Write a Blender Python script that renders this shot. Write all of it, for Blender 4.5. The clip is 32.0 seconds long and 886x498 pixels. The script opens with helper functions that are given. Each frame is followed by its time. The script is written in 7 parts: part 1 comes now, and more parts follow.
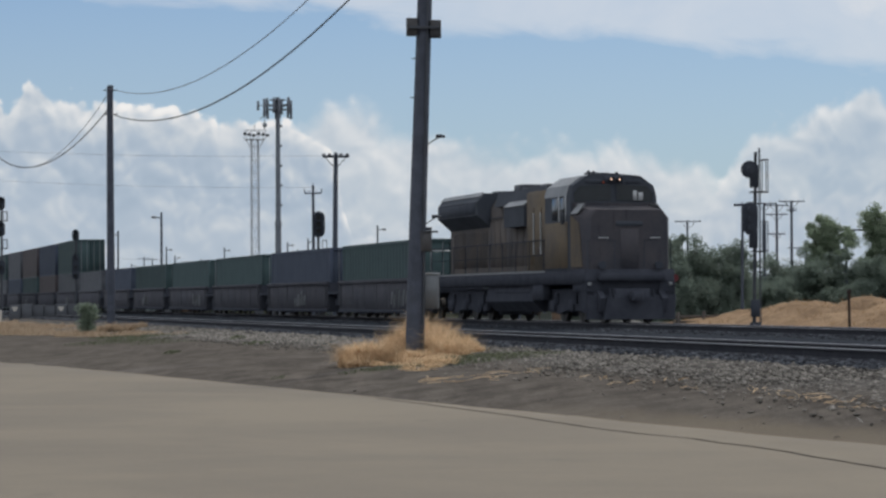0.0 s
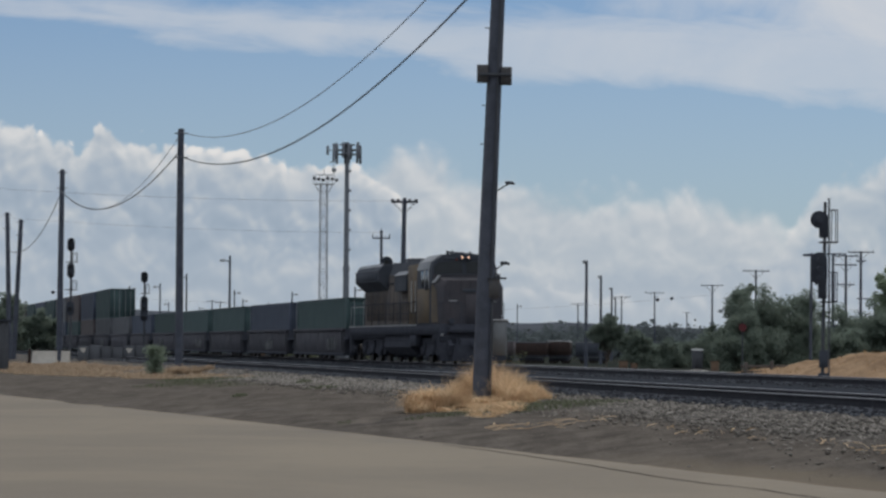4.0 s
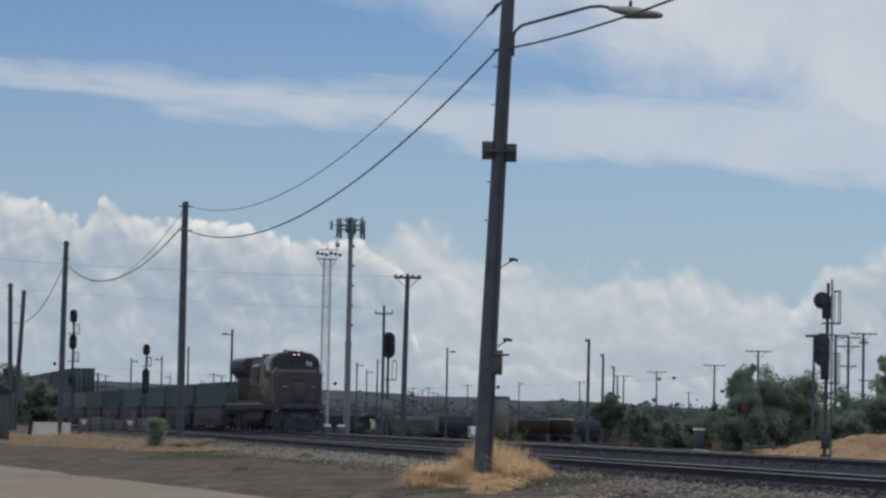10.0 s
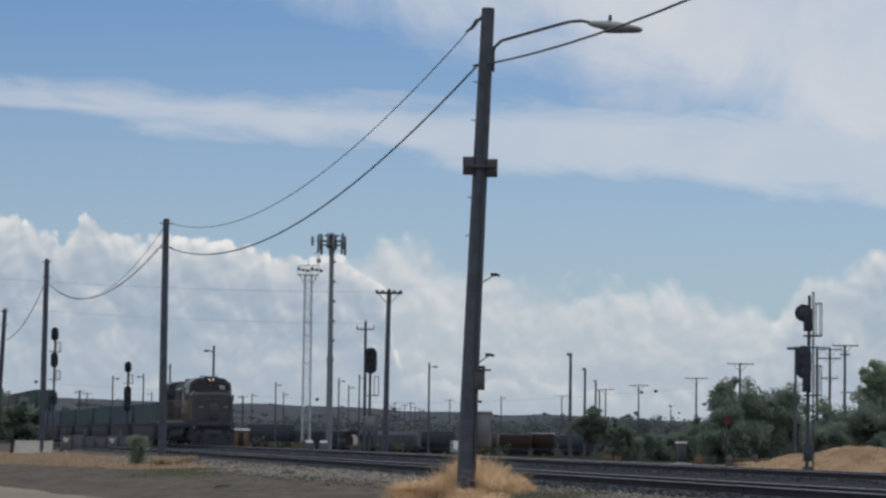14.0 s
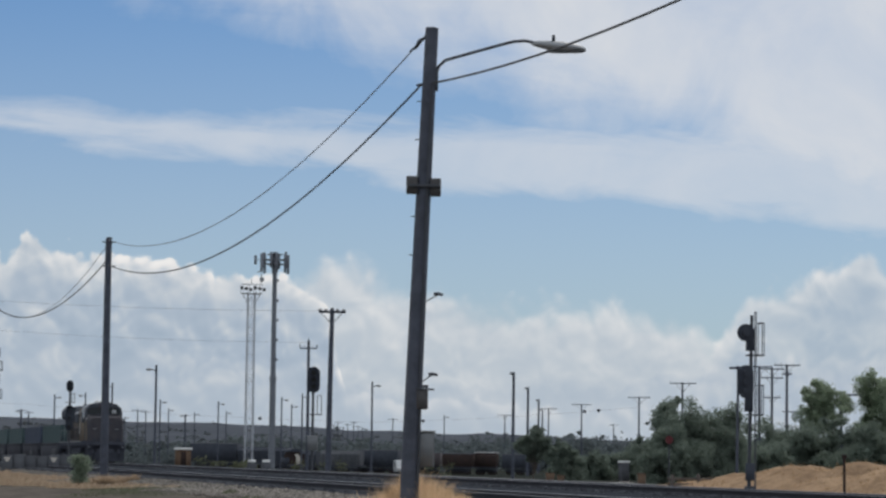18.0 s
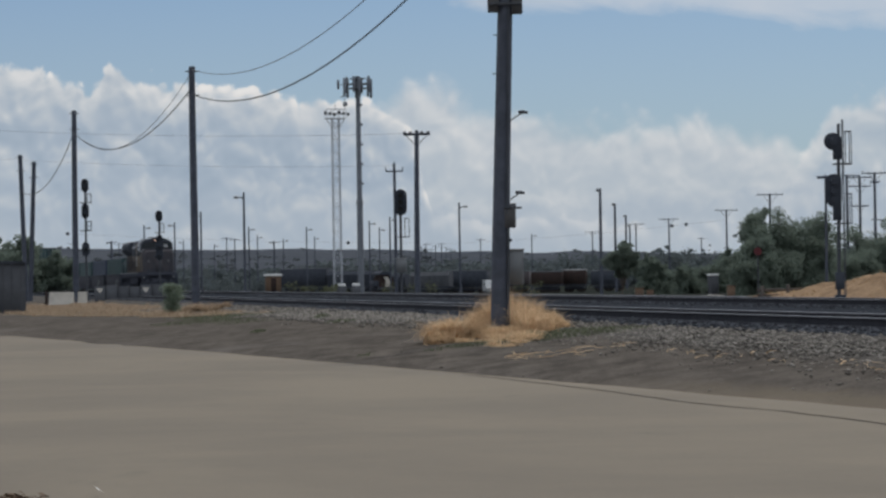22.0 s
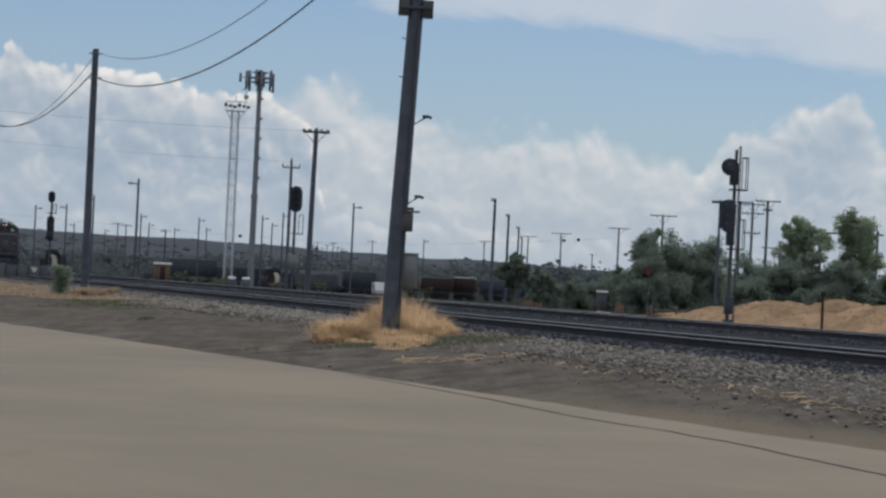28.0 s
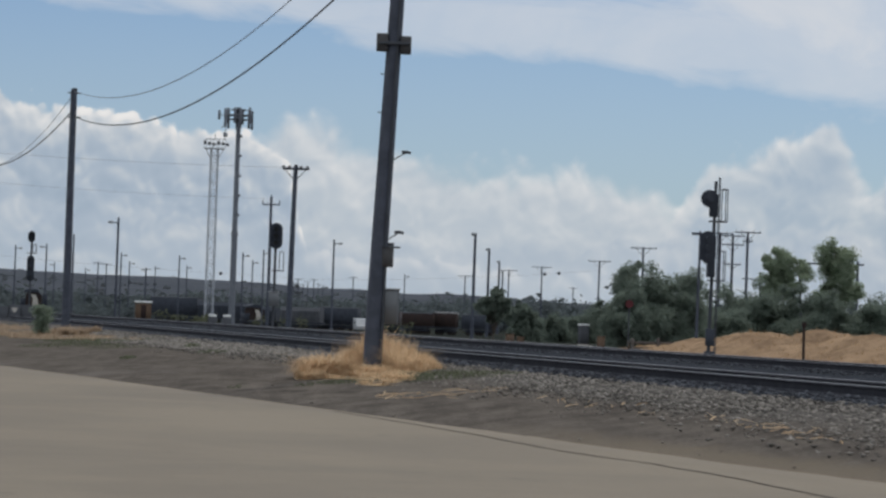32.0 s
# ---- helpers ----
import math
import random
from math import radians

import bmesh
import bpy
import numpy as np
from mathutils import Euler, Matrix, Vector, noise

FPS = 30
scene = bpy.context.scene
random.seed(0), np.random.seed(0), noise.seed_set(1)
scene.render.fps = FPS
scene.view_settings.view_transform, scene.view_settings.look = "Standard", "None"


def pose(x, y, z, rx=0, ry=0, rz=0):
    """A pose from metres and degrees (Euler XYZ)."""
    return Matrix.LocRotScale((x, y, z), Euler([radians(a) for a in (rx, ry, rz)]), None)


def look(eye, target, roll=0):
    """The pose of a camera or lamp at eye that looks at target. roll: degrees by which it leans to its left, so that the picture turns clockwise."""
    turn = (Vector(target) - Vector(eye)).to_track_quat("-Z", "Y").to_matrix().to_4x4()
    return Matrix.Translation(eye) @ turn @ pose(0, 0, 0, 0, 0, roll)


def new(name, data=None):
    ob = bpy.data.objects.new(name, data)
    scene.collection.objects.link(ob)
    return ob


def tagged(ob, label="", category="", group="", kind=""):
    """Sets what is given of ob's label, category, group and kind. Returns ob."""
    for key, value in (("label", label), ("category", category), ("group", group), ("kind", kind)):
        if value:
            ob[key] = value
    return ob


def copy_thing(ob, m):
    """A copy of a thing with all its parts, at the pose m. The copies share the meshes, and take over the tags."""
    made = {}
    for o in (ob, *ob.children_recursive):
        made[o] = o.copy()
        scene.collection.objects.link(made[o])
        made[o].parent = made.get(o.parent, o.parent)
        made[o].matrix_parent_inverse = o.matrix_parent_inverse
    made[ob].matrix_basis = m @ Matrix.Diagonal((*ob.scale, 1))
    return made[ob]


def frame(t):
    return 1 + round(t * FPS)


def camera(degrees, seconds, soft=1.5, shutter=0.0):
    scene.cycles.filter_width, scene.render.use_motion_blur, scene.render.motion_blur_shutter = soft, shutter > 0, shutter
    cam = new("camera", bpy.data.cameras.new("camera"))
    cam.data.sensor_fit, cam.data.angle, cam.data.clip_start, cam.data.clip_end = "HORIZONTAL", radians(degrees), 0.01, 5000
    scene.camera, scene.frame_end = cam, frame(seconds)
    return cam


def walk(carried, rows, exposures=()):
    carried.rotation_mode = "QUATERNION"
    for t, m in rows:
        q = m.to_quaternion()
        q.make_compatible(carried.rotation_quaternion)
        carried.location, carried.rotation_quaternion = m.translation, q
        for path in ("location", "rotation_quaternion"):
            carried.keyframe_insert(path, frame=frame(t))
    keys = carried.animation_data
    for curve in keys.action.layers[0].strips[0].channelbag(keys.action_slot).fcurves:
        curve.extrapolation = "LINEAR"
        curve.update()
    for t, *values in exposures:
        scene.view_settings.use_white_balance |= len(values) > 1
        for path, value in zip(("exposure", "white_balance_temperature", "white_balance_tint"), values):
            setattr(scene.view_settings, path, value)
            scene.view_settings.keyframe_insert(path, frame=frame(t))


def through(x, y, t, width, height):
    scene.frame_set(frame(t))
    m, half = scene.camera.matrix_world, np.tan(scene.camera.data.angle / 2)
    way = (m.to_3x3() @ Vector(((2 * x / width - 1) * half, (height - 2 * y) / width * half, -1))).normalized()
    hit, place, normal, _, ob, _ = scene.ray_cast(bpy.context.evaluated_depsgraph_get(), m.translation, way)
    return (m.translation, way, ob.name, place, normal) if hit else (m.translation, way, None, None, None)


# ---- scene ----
# A railway yard seen from a road with a long lens: a container train rolls away on the far main track.
cam = camera(19.77, 32.0, soft=2.6)
# held in the hand on one spot
walk(cam, [
    (0, pose(0.031, 0.036, 1.504, 91.131, 0.329, -1.484)),
    (0.5, pose(0.029, 0.037, 1.503, 91.106, 0.446, -1.292)),
    (1, pose(0.027, 0.035, 1.504, 91.174, 0.344, -1.097)),
    (1.5, pose(0.029, 0.030, 1.498, 91.392, 0.186, -1.012)),
    (2, pose(0.024, 0.021, 1.507, 91.563, 0.004, -0.859)),
    (2.5, pose(0.024, 0.018, 1.495, 91.656, -0.073, -0.710)),
    (3, pose(0.019, 0.015, 1.503, 91.820, -0.143, -0.434)),
    (3.5, pose(0.017, 0.017, 1.507, 91.988, -0.280, -0.098)),
    (5.5, pose(0.006, 0.012, 1.505, 92.776, -0.666, -0.019)),
    (6, pose(0.002, 0.012, 1.504, 92.950, -0.862, -0.039)),
    (6.5, pose(-0.001, 0.013, 1.501, 93.050, -1.008, -0.034)),
    (7, pose(0.003, 0.009, 1.495, 93.171, -1.142, -0.012)),
    (7.5, pose(0.004, 0.006, 1.494, 93.344, -1.118, 0.016)),
    (8, pose(0.004, 0.002, 1.493, 93.467, -1.056, 0.038)),
    (8.5, pose(-0.001, 0.001, 1.498, 93.589, -1.127, 0.063)),
    (9, pose(0.000, 0.000, 1.500, 93.744, -1.218, -0.000)),
    (9.5, pose(-0.001, 0.000, 1.500, 93.861, -1.221, -0.002)),
    (10, pose(0.008, 0.002, 1.492, 93.893, -1.144, 0.045)),
    (10.5, pose(0.012, 0.004, 1.493, 93.971, -1.136, 0.022)),
    (11, pose(-0.000, 0.001, 1.507, 94.107, -1.091, 0.085)),
    (11.5, pose(0.004, 0.002, 1.506, 94.042, -0.875, -0.135)),
    (12, pose(0.009, 0.004, 1.496, 93.982, -0.717, -0.641)),
    (12.5, pose(0.007, 0.004, 1.499, 94.153, -0.729, -0.564)),
    (13, pose(0.009, 0.004, 1.504, 94.204, -0.780, -0.435)),
    (13.5, pose(0.001, 0.002, 1.509, 94.216, -0.696, -0.345)),
    (15.5, pose(-0.004, -0.006, 1.495, 94.272, -0.647, -0.737)),
    (16, pose(0.004, -0.010, 1.495, 94.289, -0.455, -1.128)),
    (16.5, pose(0.005, -0.012, 1.494, 94.364, -0.461, -1.200)),
    (17, pose(0.004, -0.012, 1.499, 94.456, -0.866, -1.442)),
    (17.5, pose(-0.005, -0.011, 1.499, 94.539, -0.767, -1.641)),
    (18, pose(-0.003, -0.016, 1.511, 94.678, -0.707, -1.635)),
    (18.5, pose(-0.005, -0.014, 1.503, 94.842, -0.798, -1.623)),
    (19, pose(-0.000, -0.015, 1.509, 94.879, -0.996, -1.702)),
    (19.5, pose(-0.002, -0.018, 1.516, 94.828, -0.918, -1.660)),
    (20, pose(-0.004, -0.019, 1.507, 94.171, -0.538, -1.092)),
    (20.5, pose(-0.014, -0.017, 1.495, 92.119, -0.280, -0.060)),
    (21, pose(-0.025, -0.020, 1.491, 90.402, 0.558, 0.393)),
    (21.5, pose(-0.019, -0.020, 1.505, 90.348, 1.121, 0.408)),
    (22, pose(-0.025, -0.020, 1.491, 90.636, 1.023, 0.360)),
    (22.5, pose(-0.024, -0.018, 1.486, 90.737, 1.049, 0.285)),
    (23, pose(-0.023, -0.018, 1.487, 90.756, 1.064, 0.227)),
    (23.5, pose(-0.021, -0.016, 1.490, 90.731, 1.161, 0.129)),
    (24, pose(-0.016, -0.013, 1.492, 90.805, 1.299, -0.039)),
    (24.5, pose(-0.020, -0.012, 1.491, 90.887, 1.374, -0.172)),
    (26.5, pose(-0.028, -0.015, 1.494, 90.907, 0.628, -0.593)),
    (27, pose(-0.036, -0.013, 1.493, 90.790, 0.266, -0.674)),
    (27.5, pose(-0.067, -0.007, 1.480, 90.503, -1.463, -1.228)),
    (28, pose(-0.102, -0.005, 1.481, 90.743, -2.705, -2.136)),
    (28.5, pose(-0.098, -0.003, 1.476, 90.814, -2.402, -2.668)),
    (29, pose(-0.096, -0.006, 1.485, 91.128, -2.457, -2.666)),
    (29.5, pose(-0.101, -0.007, 1.486, 91.409, -2.238, -2.544)),
    (30, pose(-0.088, -0.006, 1.485, 91.504, -1.815, -2.441)),
    (30.5, pose(-0.096, -0.008, 1.484, 91.643, -1.859, -2.537)),
    (31, pose(-0.098, -0.006, 1.488, 91.647, -1.923, -2.542)),
    (31.5, pose(-0.097, -0.007, 1.485, 91.555, -1.930, -2.559)),
    (32, pose(-0.101, -0.007, 1.483, 91.548, -1.993, -2.558)),
], exposures=((0, -0.37), (2, -0.37), (3, -0.6), (6, -0.53), (13, -0.52), (16, -0.43), (20, -0.43), (21, -0.57), (24, -0.53), (29, -0.48), (32, -0.48)))

# the plan: the tracks run straight, 13 degrees to the left of the way ahead
TRACK_ORIGIN = Vector((8.09, 81.0, 0.0))
ALONG = Vector((-0.2288, 0.9735, 0.0))
ACROSS = Vector((0.9735, 0.2288, 0.0))
TRACK_ANGLE = 13.226
RAIL_TOP = 0.71
NEAR_TRACK = -9.75


def trk(o, s, z=0.0):
    """A place o metres across the far track (to the right) and s metres along it."""
    return TRACK_ORIGIN + ACROSS * o + ALONG * s + Vector((0, 0, z))


PROFILE = ((-400, 0.0), (-12.31, 0.0), (-12.3, 0.53), (-7.2, 0.54), (-6.4, 0.44), (-3.2, 0.44), (-2.3, 0.53), (2.3, 0.53), (3.4, 0.4), (9, 0.4), (16, 0.3), (30, -0.25), (48, -1.0), (4000, -1.0))
PROF_X = np.array([p[0] for p in PROFILE])
PROF_Z = np.array([p[1] for p in PROFILE])


def ground_heights(x, y):
    """The ground: level at the road, a verge that climbs to the track bed, the bed, the yard. For arrays or numbers."""
    o = (x - TRACK_ORIGIN.x) * ACROSS.x + (y - TRACK_ORIGIN.y) * ACROSS.y
    z = np.interp(o, PROF_X, PROF_Z)
    d = (x - 3.0 + (y - 31.3) * 0.375) * 0.936          # from the road's edge
    rest = np.maximum(-12.3 - o, 0.0)
    t = np.clip(d, 0.0, None) / (np.clip(d, 0.0, None) + rest + 1e-6)
    far = 1.0 - 0.45 * np.clip((y - 60.0) / 40.0, 0.0, 1.0) * np.clip(rest, 0.0, 1.0)
    return np.where(o < -12.3, np.where(d > 0, 0.53 * t ** 0.75 * far, 0.0), z)


def ground_z(x, y):
    return float(ground_heights(np.float64(x), np.float64(y)))


def stand(base, h):
    """The same top, with the foot brought down to the ground."""
    z = ground_z(base[0], base[1])
    return (base[0], base[1], z), h + base[2] - z


# ---- light ----
SUN_AZ, SUN_EL = 30.0, 56.0  # degrees right of the way ahead, and above the ground
sun_data = bpy.data.lights.new("sun", "SUN")
sun_data.energy, sun_data.angle, sun_data.color = 1.7, radians(5.0), (1.0, 0.94, 0.85)
sun = new("sun", sun_data)
sa, se = radians(SUN_AZ), radians(SUN_EL)
sun.matrix_world = look((300 * math.sin(sa) * math.cos(se), 300 * math.cos(sa) * math.cos(se), 300 * math.sin(se)), (0, 0, 0))


class Nodes:
    """Short hand for a node tree."""

    def __init__(self, tree):
        self.t = tree
        tree.nodes.clear()

    def node(self, kind, **values):
        n = self.t.nodes.new(kind)
        for k, v in values.items():
            if k in n.inputs:
                n.inputs[k].default_value = v
        return n

    def link(self, a, b):
        self.t.links.new(a, b)

    def put(self, socket, v):
        if isinstance(v, bpy.types.NodeSocket):
            self.link(v, socket)
        else:
            socket.default_value = v

    def math(self, op, a, b=0.0, clamp=False):
        n = self.t.nodes.new("ShaderNodeMath")
        n.operation, n.use_clamp = op, clamp
        self.put(n.inputs[0], a)
        self.put(n.inputs[1], b)
        return n.outputs[0]

    def noise(self, vector, scale, detail=4.0, rough=0.55, distortion=0.0):
        n = self.t.nodes.new("ShaderNodeTexNoise")
        n.inputs["Scale"].default_value, n.inputs["Detail"].default_value = scale, detail
        n.inputs["Roughness"].default_value, n.inputs["Distortion"].default_value = rough, distortion
        self.link(vector, n.inputs["Vector"])
        return n.outputs["Fac"]

    def ramp(self, fac, stops, ease="LINEAR"):
        n = self.t.nodes.new("ShaderNodeValToRGB")
        r = n.color_ramp
        r.interpolation = ease
        while len(r.elements) < len(stops):
            r.elements.new(0.5)
        for e, (p, c) in zip(r.elements, stops):
            e.position = p
            e.color = (c, c, c, 1) if isinstance(c, (int, float)) else (*c, 1)
        self.put(n.inputs[0], fac)
        return n.outputs[0]

    def mix(self, fac, a, b):
        n = self.t.nodes.new("ShaderNodeMix")
        n.data_type = "RGBA"
        self.put(n.inputs[0], fac)
        for s, v in ((n.inputs[6], a), (n.inputs[7], b)):
            if isinstance(v, tuple):
                v = (*v[:3], 1)
            self.put(s, v)
        return n.outputs[2]

    def step(self, v, lo, hi):
        n = self.t.nodes.new("ShaderNodeMapRange")
        n.interpolation_type = "SMOOTHSTEP"
        self.put(n.inputs[0], v)
        self.put(n.inputs[1], lo)
        self.put(n.inputs[2], hi)
        return n.outputs[0]


def make_world():
    world = bpy.data.worlds.new("sky")
    scene.world = world
    world.use_nodes = True
    n = Nodes(world.node_tree)
    coord = n.node("ShaderNodeTexCoord").outputs["Generated"]
    sky = n.node("ShaderNodeTexSky")
    sky.sky_type, sky.sun_disc = "NISHITA", False
    sky.sun_elevation, sky.sun_rotation = radians(SUN_EL), radians(SUN_AZ)
    sky.air_density, sky.dust_density, sky.ozone_density = 1.0, 0.6, 2.0
    xyz = n.node("ShaderNodeSeparateXYZ")
    n.link(coord, xyz.inputs[0])
    x, y, z = xyz.outputs
    flat = n.math("SQRT", n.math("ADD", n.math("MULTIPLY", x, x), n.math("MULTIPLY", y, y)))
    el = n.math("MULTIPLY", n.math("ARCTAN2", z, flat), 57.2958)
    az = n.math("MULTIPLY", n.math("ARCTAN2", x, y), 57.2958)
    flatv = n.node("ShaderNodeCombineXYZ")  # degrees across and up
    n.link(az, flatv.inputs[0]); n.link(el, flatv.inputs[1])
    v = flatv.outputs[0]
    wide = n.node("ShaderNodeCombineXYZ")  # drawn out along the way the high cloud runs
    n.link(n.math("MULTIPLY", az, 0.22), wide.inputs[0])
    n.link(n.math("ADD", el, n.math("MULTIPLY", az, 0.07)), wide.inputs[1])
    w = wide.outputs[0]
    a01 = n.math("DIVIDE", n.math("ADD", az, 14.0), 28.0)

    def curve(points):
        """A height in degrees along the horizon, from (degrees across, degrees up)."""
        return n.math("MULTIPLY", n.ramp(a01, [((a + 14.0) / 28.0, e / 10.0) for a, e in points]), 10.0)

    big = n.noise(v, 1.0, 7.0, 0.6, 0.3)
    stir = n.t.nodes.new("ShaderNodeTexNoise")
    stir.inputs["Scale"].default_value, stir.inputs["Detail"].default_value = 0.8, 1.0
    n.link(v, stir.inputs["Vector"])
    bent = n.t.nodes.new("ShaderNodeVectorMath")  # the cloud heads' places, stirred a little
    bent.operation = "MULTIPLY_ADD"
    n.link(stir.outputs["Color"], bent.inputs[0])
    bent.inputs[1].default_value = (0.9, 0.7, 0.0)
    n.link(v, bent.inputs[2])

    def billow(dx, dy):
        """Rounded heads of three sizes."""
        m = n.node("ShaderNodeMapping")
        m.inputs["Location"].default_value = (dx, dy, 0)
        n.link(bent.outputs[0], m.inputs["Vector"])
        total = n.math("MULTIPLY", n.math("SUBTRACT", n.noise(m.outputs[0], 0.8, 2.0, 0.5), 0.5), 0.8)
        for size, weight in ((0.8, 0.6), (1.7, 0.42), (3.6, 0.22)):
            c = n.t.nodes.new("ShaderNodeTexVoronoi")
            c.voronoi_dimensions, c.feature = "2D", "SMOOTH_F1"
            c.inputs["Scale"].default_value, c.inputs["Smoothness"].default_value = size, 0.5
            n.link(m.outputs[0], c.inputs["Vector"])
            total = n.math("ADD", total, n.math("MULTIPLY", n.math("SUBTRACT", 0.42, c.outputs["Distance"]), weight))
        return total

    heads = billow(0, 0)
    puff = n.math("ADD", heads, n.math("MULTIPLY", n.math("SUBTRACT", n.noise(v, 2.6, 6.0, 0.62, 0.4), 0.5), 0.5))
    relief = n.math("SUBTRACT", heads, billow(0.08, 0.22))  # lit from above: two near places compared
    broad = n.math("SUBTRACT", n.noise(v, 0.45, 5.0, 0.6, 0.3), 0.5)

    def heap(points, rough_edge, soft, rim_depth, rim, body, crisp):
        """One bank of heaped cloud: its cover, and how brightly it is lit."""
        height = n.math("ADD", n.math("SUBTRACT", curve(points), el), n.math("MULTIPLY", puff, rough_edge))
        cover = n.step(height, 0.0, soft)
        edge = n.math("MULTIPLY", n.step(height, rim_depth, 0.0), rim)
        lit = n.math("ADD", n.math("ADD", body, edge), n.math("ADD", n.math("MULTIPLY", relief, crisp), n.math("MULTIPLY", broad, 0.55)), True)
        return cover, lit

    LEFT = [(-14, 4.5), (-11, 4.7), (-9.34, 4.88), (-8.96, 4.70), (-8.58, 4.40), (-8.21, 4.34), (-7.99, 4.6), (-7.79, 5.0), (-7.53, 4.9), (-7.28, 4.55), (-6.96, 4.43), (-6.33, 4.51), (-5.58, 4.55), (-5.07, 4.47),
            (-4.56, 4.29), (-4.05, 4.18), (-3.54, 4.06), (-3.03, 4.13), (-2.77, 3.82), (-2.27, 3.95), (-1.89, 4.09), (-1.63, 3.96), (-1.24, 3.65), (-1.0, 3.3), (-0.85, 2.6), (-0.55, 1.4), (14, 0.5)]
    MIDDLE = [(-14, 2.0), (-3, 2.6), (-1.9, 4.1), (-1.08, 4.72), (-0.56, 4.64), (0.21, 4.24), (1.25, 3.88), (2.5, 3.85), (3.4, 3.5), (4.31, 3.74), (5.08, 3.7), (6.1, 3.54), (6.74, 3.3), (7.38, 3.06), (8.1, 2.6), (9, 2.6), (14, 2.4)]
    RIGHT = [(-14, 0.0), (7.2, 1.4), (7.9, 3.1), (8.37, 3.8), (9, 3.99), (9.75, 4.13), (10.37, 4.34), (10.85, 4.8), (11.11, 4.67), (11.37, 4.3), (11.63, 3.8), (12.2, 3.6), (14, 4.0)]
    LOW = [(-14, 2.8), (-9, 2.6), (-8.05, 2.9), (-7.06, 3.1), (-6.4, 2.6), (-5.95, 2.4), (-5.8, 2.72), (-5.5, 2.8), (-5.16, 2.64), (-4.84, 2.3), (-4.6, 2.35), (-4.4, 2.55), (-4.14, 2.4), (-3.5, 2.0), (-2, 2.3), (-1, 1.8), (2, 2.0), (4, 1.8), (7, 2.2), (10, 2.4), (14, 2.0)]
    # a thin veil over the middle
    veil = n.math("MULTIPLY", n.step(n.math("ADD", n.math("SUBTRACT", 4.9, n.math("ADD", el, n.math("MULTIPLY", n.math("ABSOLUTE", n.math("ADD", az, 0.6)), 0.35))), n.math("MULTIPLY", n.math("SUBTRACT", big, 0.5), 3.0)), -0.2, 1.0), 0.4)
    # high thin cloud: one long sheet that dips to the right, and a wide one above it
    streak = n.noise(w, 1.3, 6.0, 0.6, 0.5)
    soft = n.noise(v, 0.32, 5.0, 0.6, 0.4)
    wisp = n.math("MULTIPLY", n.math("SUBTRACT", streak, 0.5), 1.5)
    elw = n.math("ADD", el, wisp)
    lower = n.step(n.math("SUBTRACT", elw, n.math("SUBTRACT", 5.95, n.math("MULTIPLY", az, 0.10))), -0.15, 0.75)
    over = n.step(n.math("SUBTRACT", n.math("SUBTRACT", 7.5, n.math("MULTIPLY", az, 0.03)), elw), -0.5, 0.5)
    band = n.math("MULTIPLY", n.math("MULTIPLY", lower, over), n.math("ADD", 0.42, n.math("MULTIPLY", soft, 0.5)))
    upper = n.step(n.math("ADD", n.math("ADD", n.math("SUBTRACT", elw, 9.2), n.math("MULTIPLY", az, 0.36)), n.math("MULTIPLY", n.math("SUBTRACT", soft, 0.5), 3.0)), -1.5, 2.0)
    upper = n.math("MULTIPLY", upper, n.math("ADD", 0.42, n.math("MULTIPLY", soft, 0.75)), True)
    rest = n.math("MULTIPLY", n.math("MAXIMUM", n.step(el, 13.0, 24.0), n.step(n.math("ABSOLUTE", az), 16.0, 40.0)), n.math("ADD", 0.62, n.math("MULTIPLY", soft, 0.5), True))
    thin = n.math("MULTIPLY", n.step(el, 12.0, 3.0), 0.30)
    high = n.math("MULTIPLY", n.math("MAXIMUM", n.math("MAXIMUM", n.math("MAXIMUM", n.math("MAXIMUM", band, thin), upper), veil), rest), 1.0, True)
    col = n.node("ShaderNodeMix")
    col.data_type, col.blend_type = "RGBA", "MULTIPLY"
    col.inputs[0].default_value = 1.0
    n.link(sky.outputs[0], col.inputs[6])
    col.inputs[7].default_value = (0.053, 0.076, 0.103, 1)  # the sky's strength, and its deep blue
    base = n.mix(high, col.outputs[2], (0.905, 0.935, 0.985))
    base = n.mix(n.math("MULTIPLY", rest, 0.8, True), base, (1.12, 1.23, 1.38))
    for points, rough_edge, soft_edge, rim_depth, rim, body, crisp, weight in (
            (MIDDLE, 0.9, 0.9, 2.2, 0.14, 0.60, 0.35, 0.92), (RIGHT, 0.8, 0.45, 1.4, 0.30, 0.46, 0.6, 0.85), (LEFT, 0.75, 0.18, 1.0, 0.50, 0.35, 0.9, 1.0), (LOW, 1.0, 0.45, 0.5, 0.36, 0.36, 0.45, 0.6)):
        cover, lit = heap(points, rough_edge, soft_edge, rim_depth, rim, body, crisp)
        shade = n.ramp(lit, [(0.0, (0.46, 0.57, 0.70)), (0.35, (0.55, 0.65, 0.77)), (0.6, (0.70, 0.77, 0.845)), (0.8, (0.90, 0.93, 0.96)), (1.0, (1.14, 1.12, 1.10))])
        base = n.mix(n.math("MULTIPLY", cover, weight), base, shade)
    base = n.mix(n.math("MULTIPLY", n.step(el, 2.4, 0.0), 0.55), base, (0.645, 0.72, 0.80))  # thick air over the horizon
    bg = n.node("ShaderNodeBackground")
    n.link(base, bg.inputs[0])
    bg.inputs[1].default_value = 1.0
    out = n.node("ShaderNodeOutputWorld")
    n.link(bg.outputs[0], out.inputs[0])


make_world()


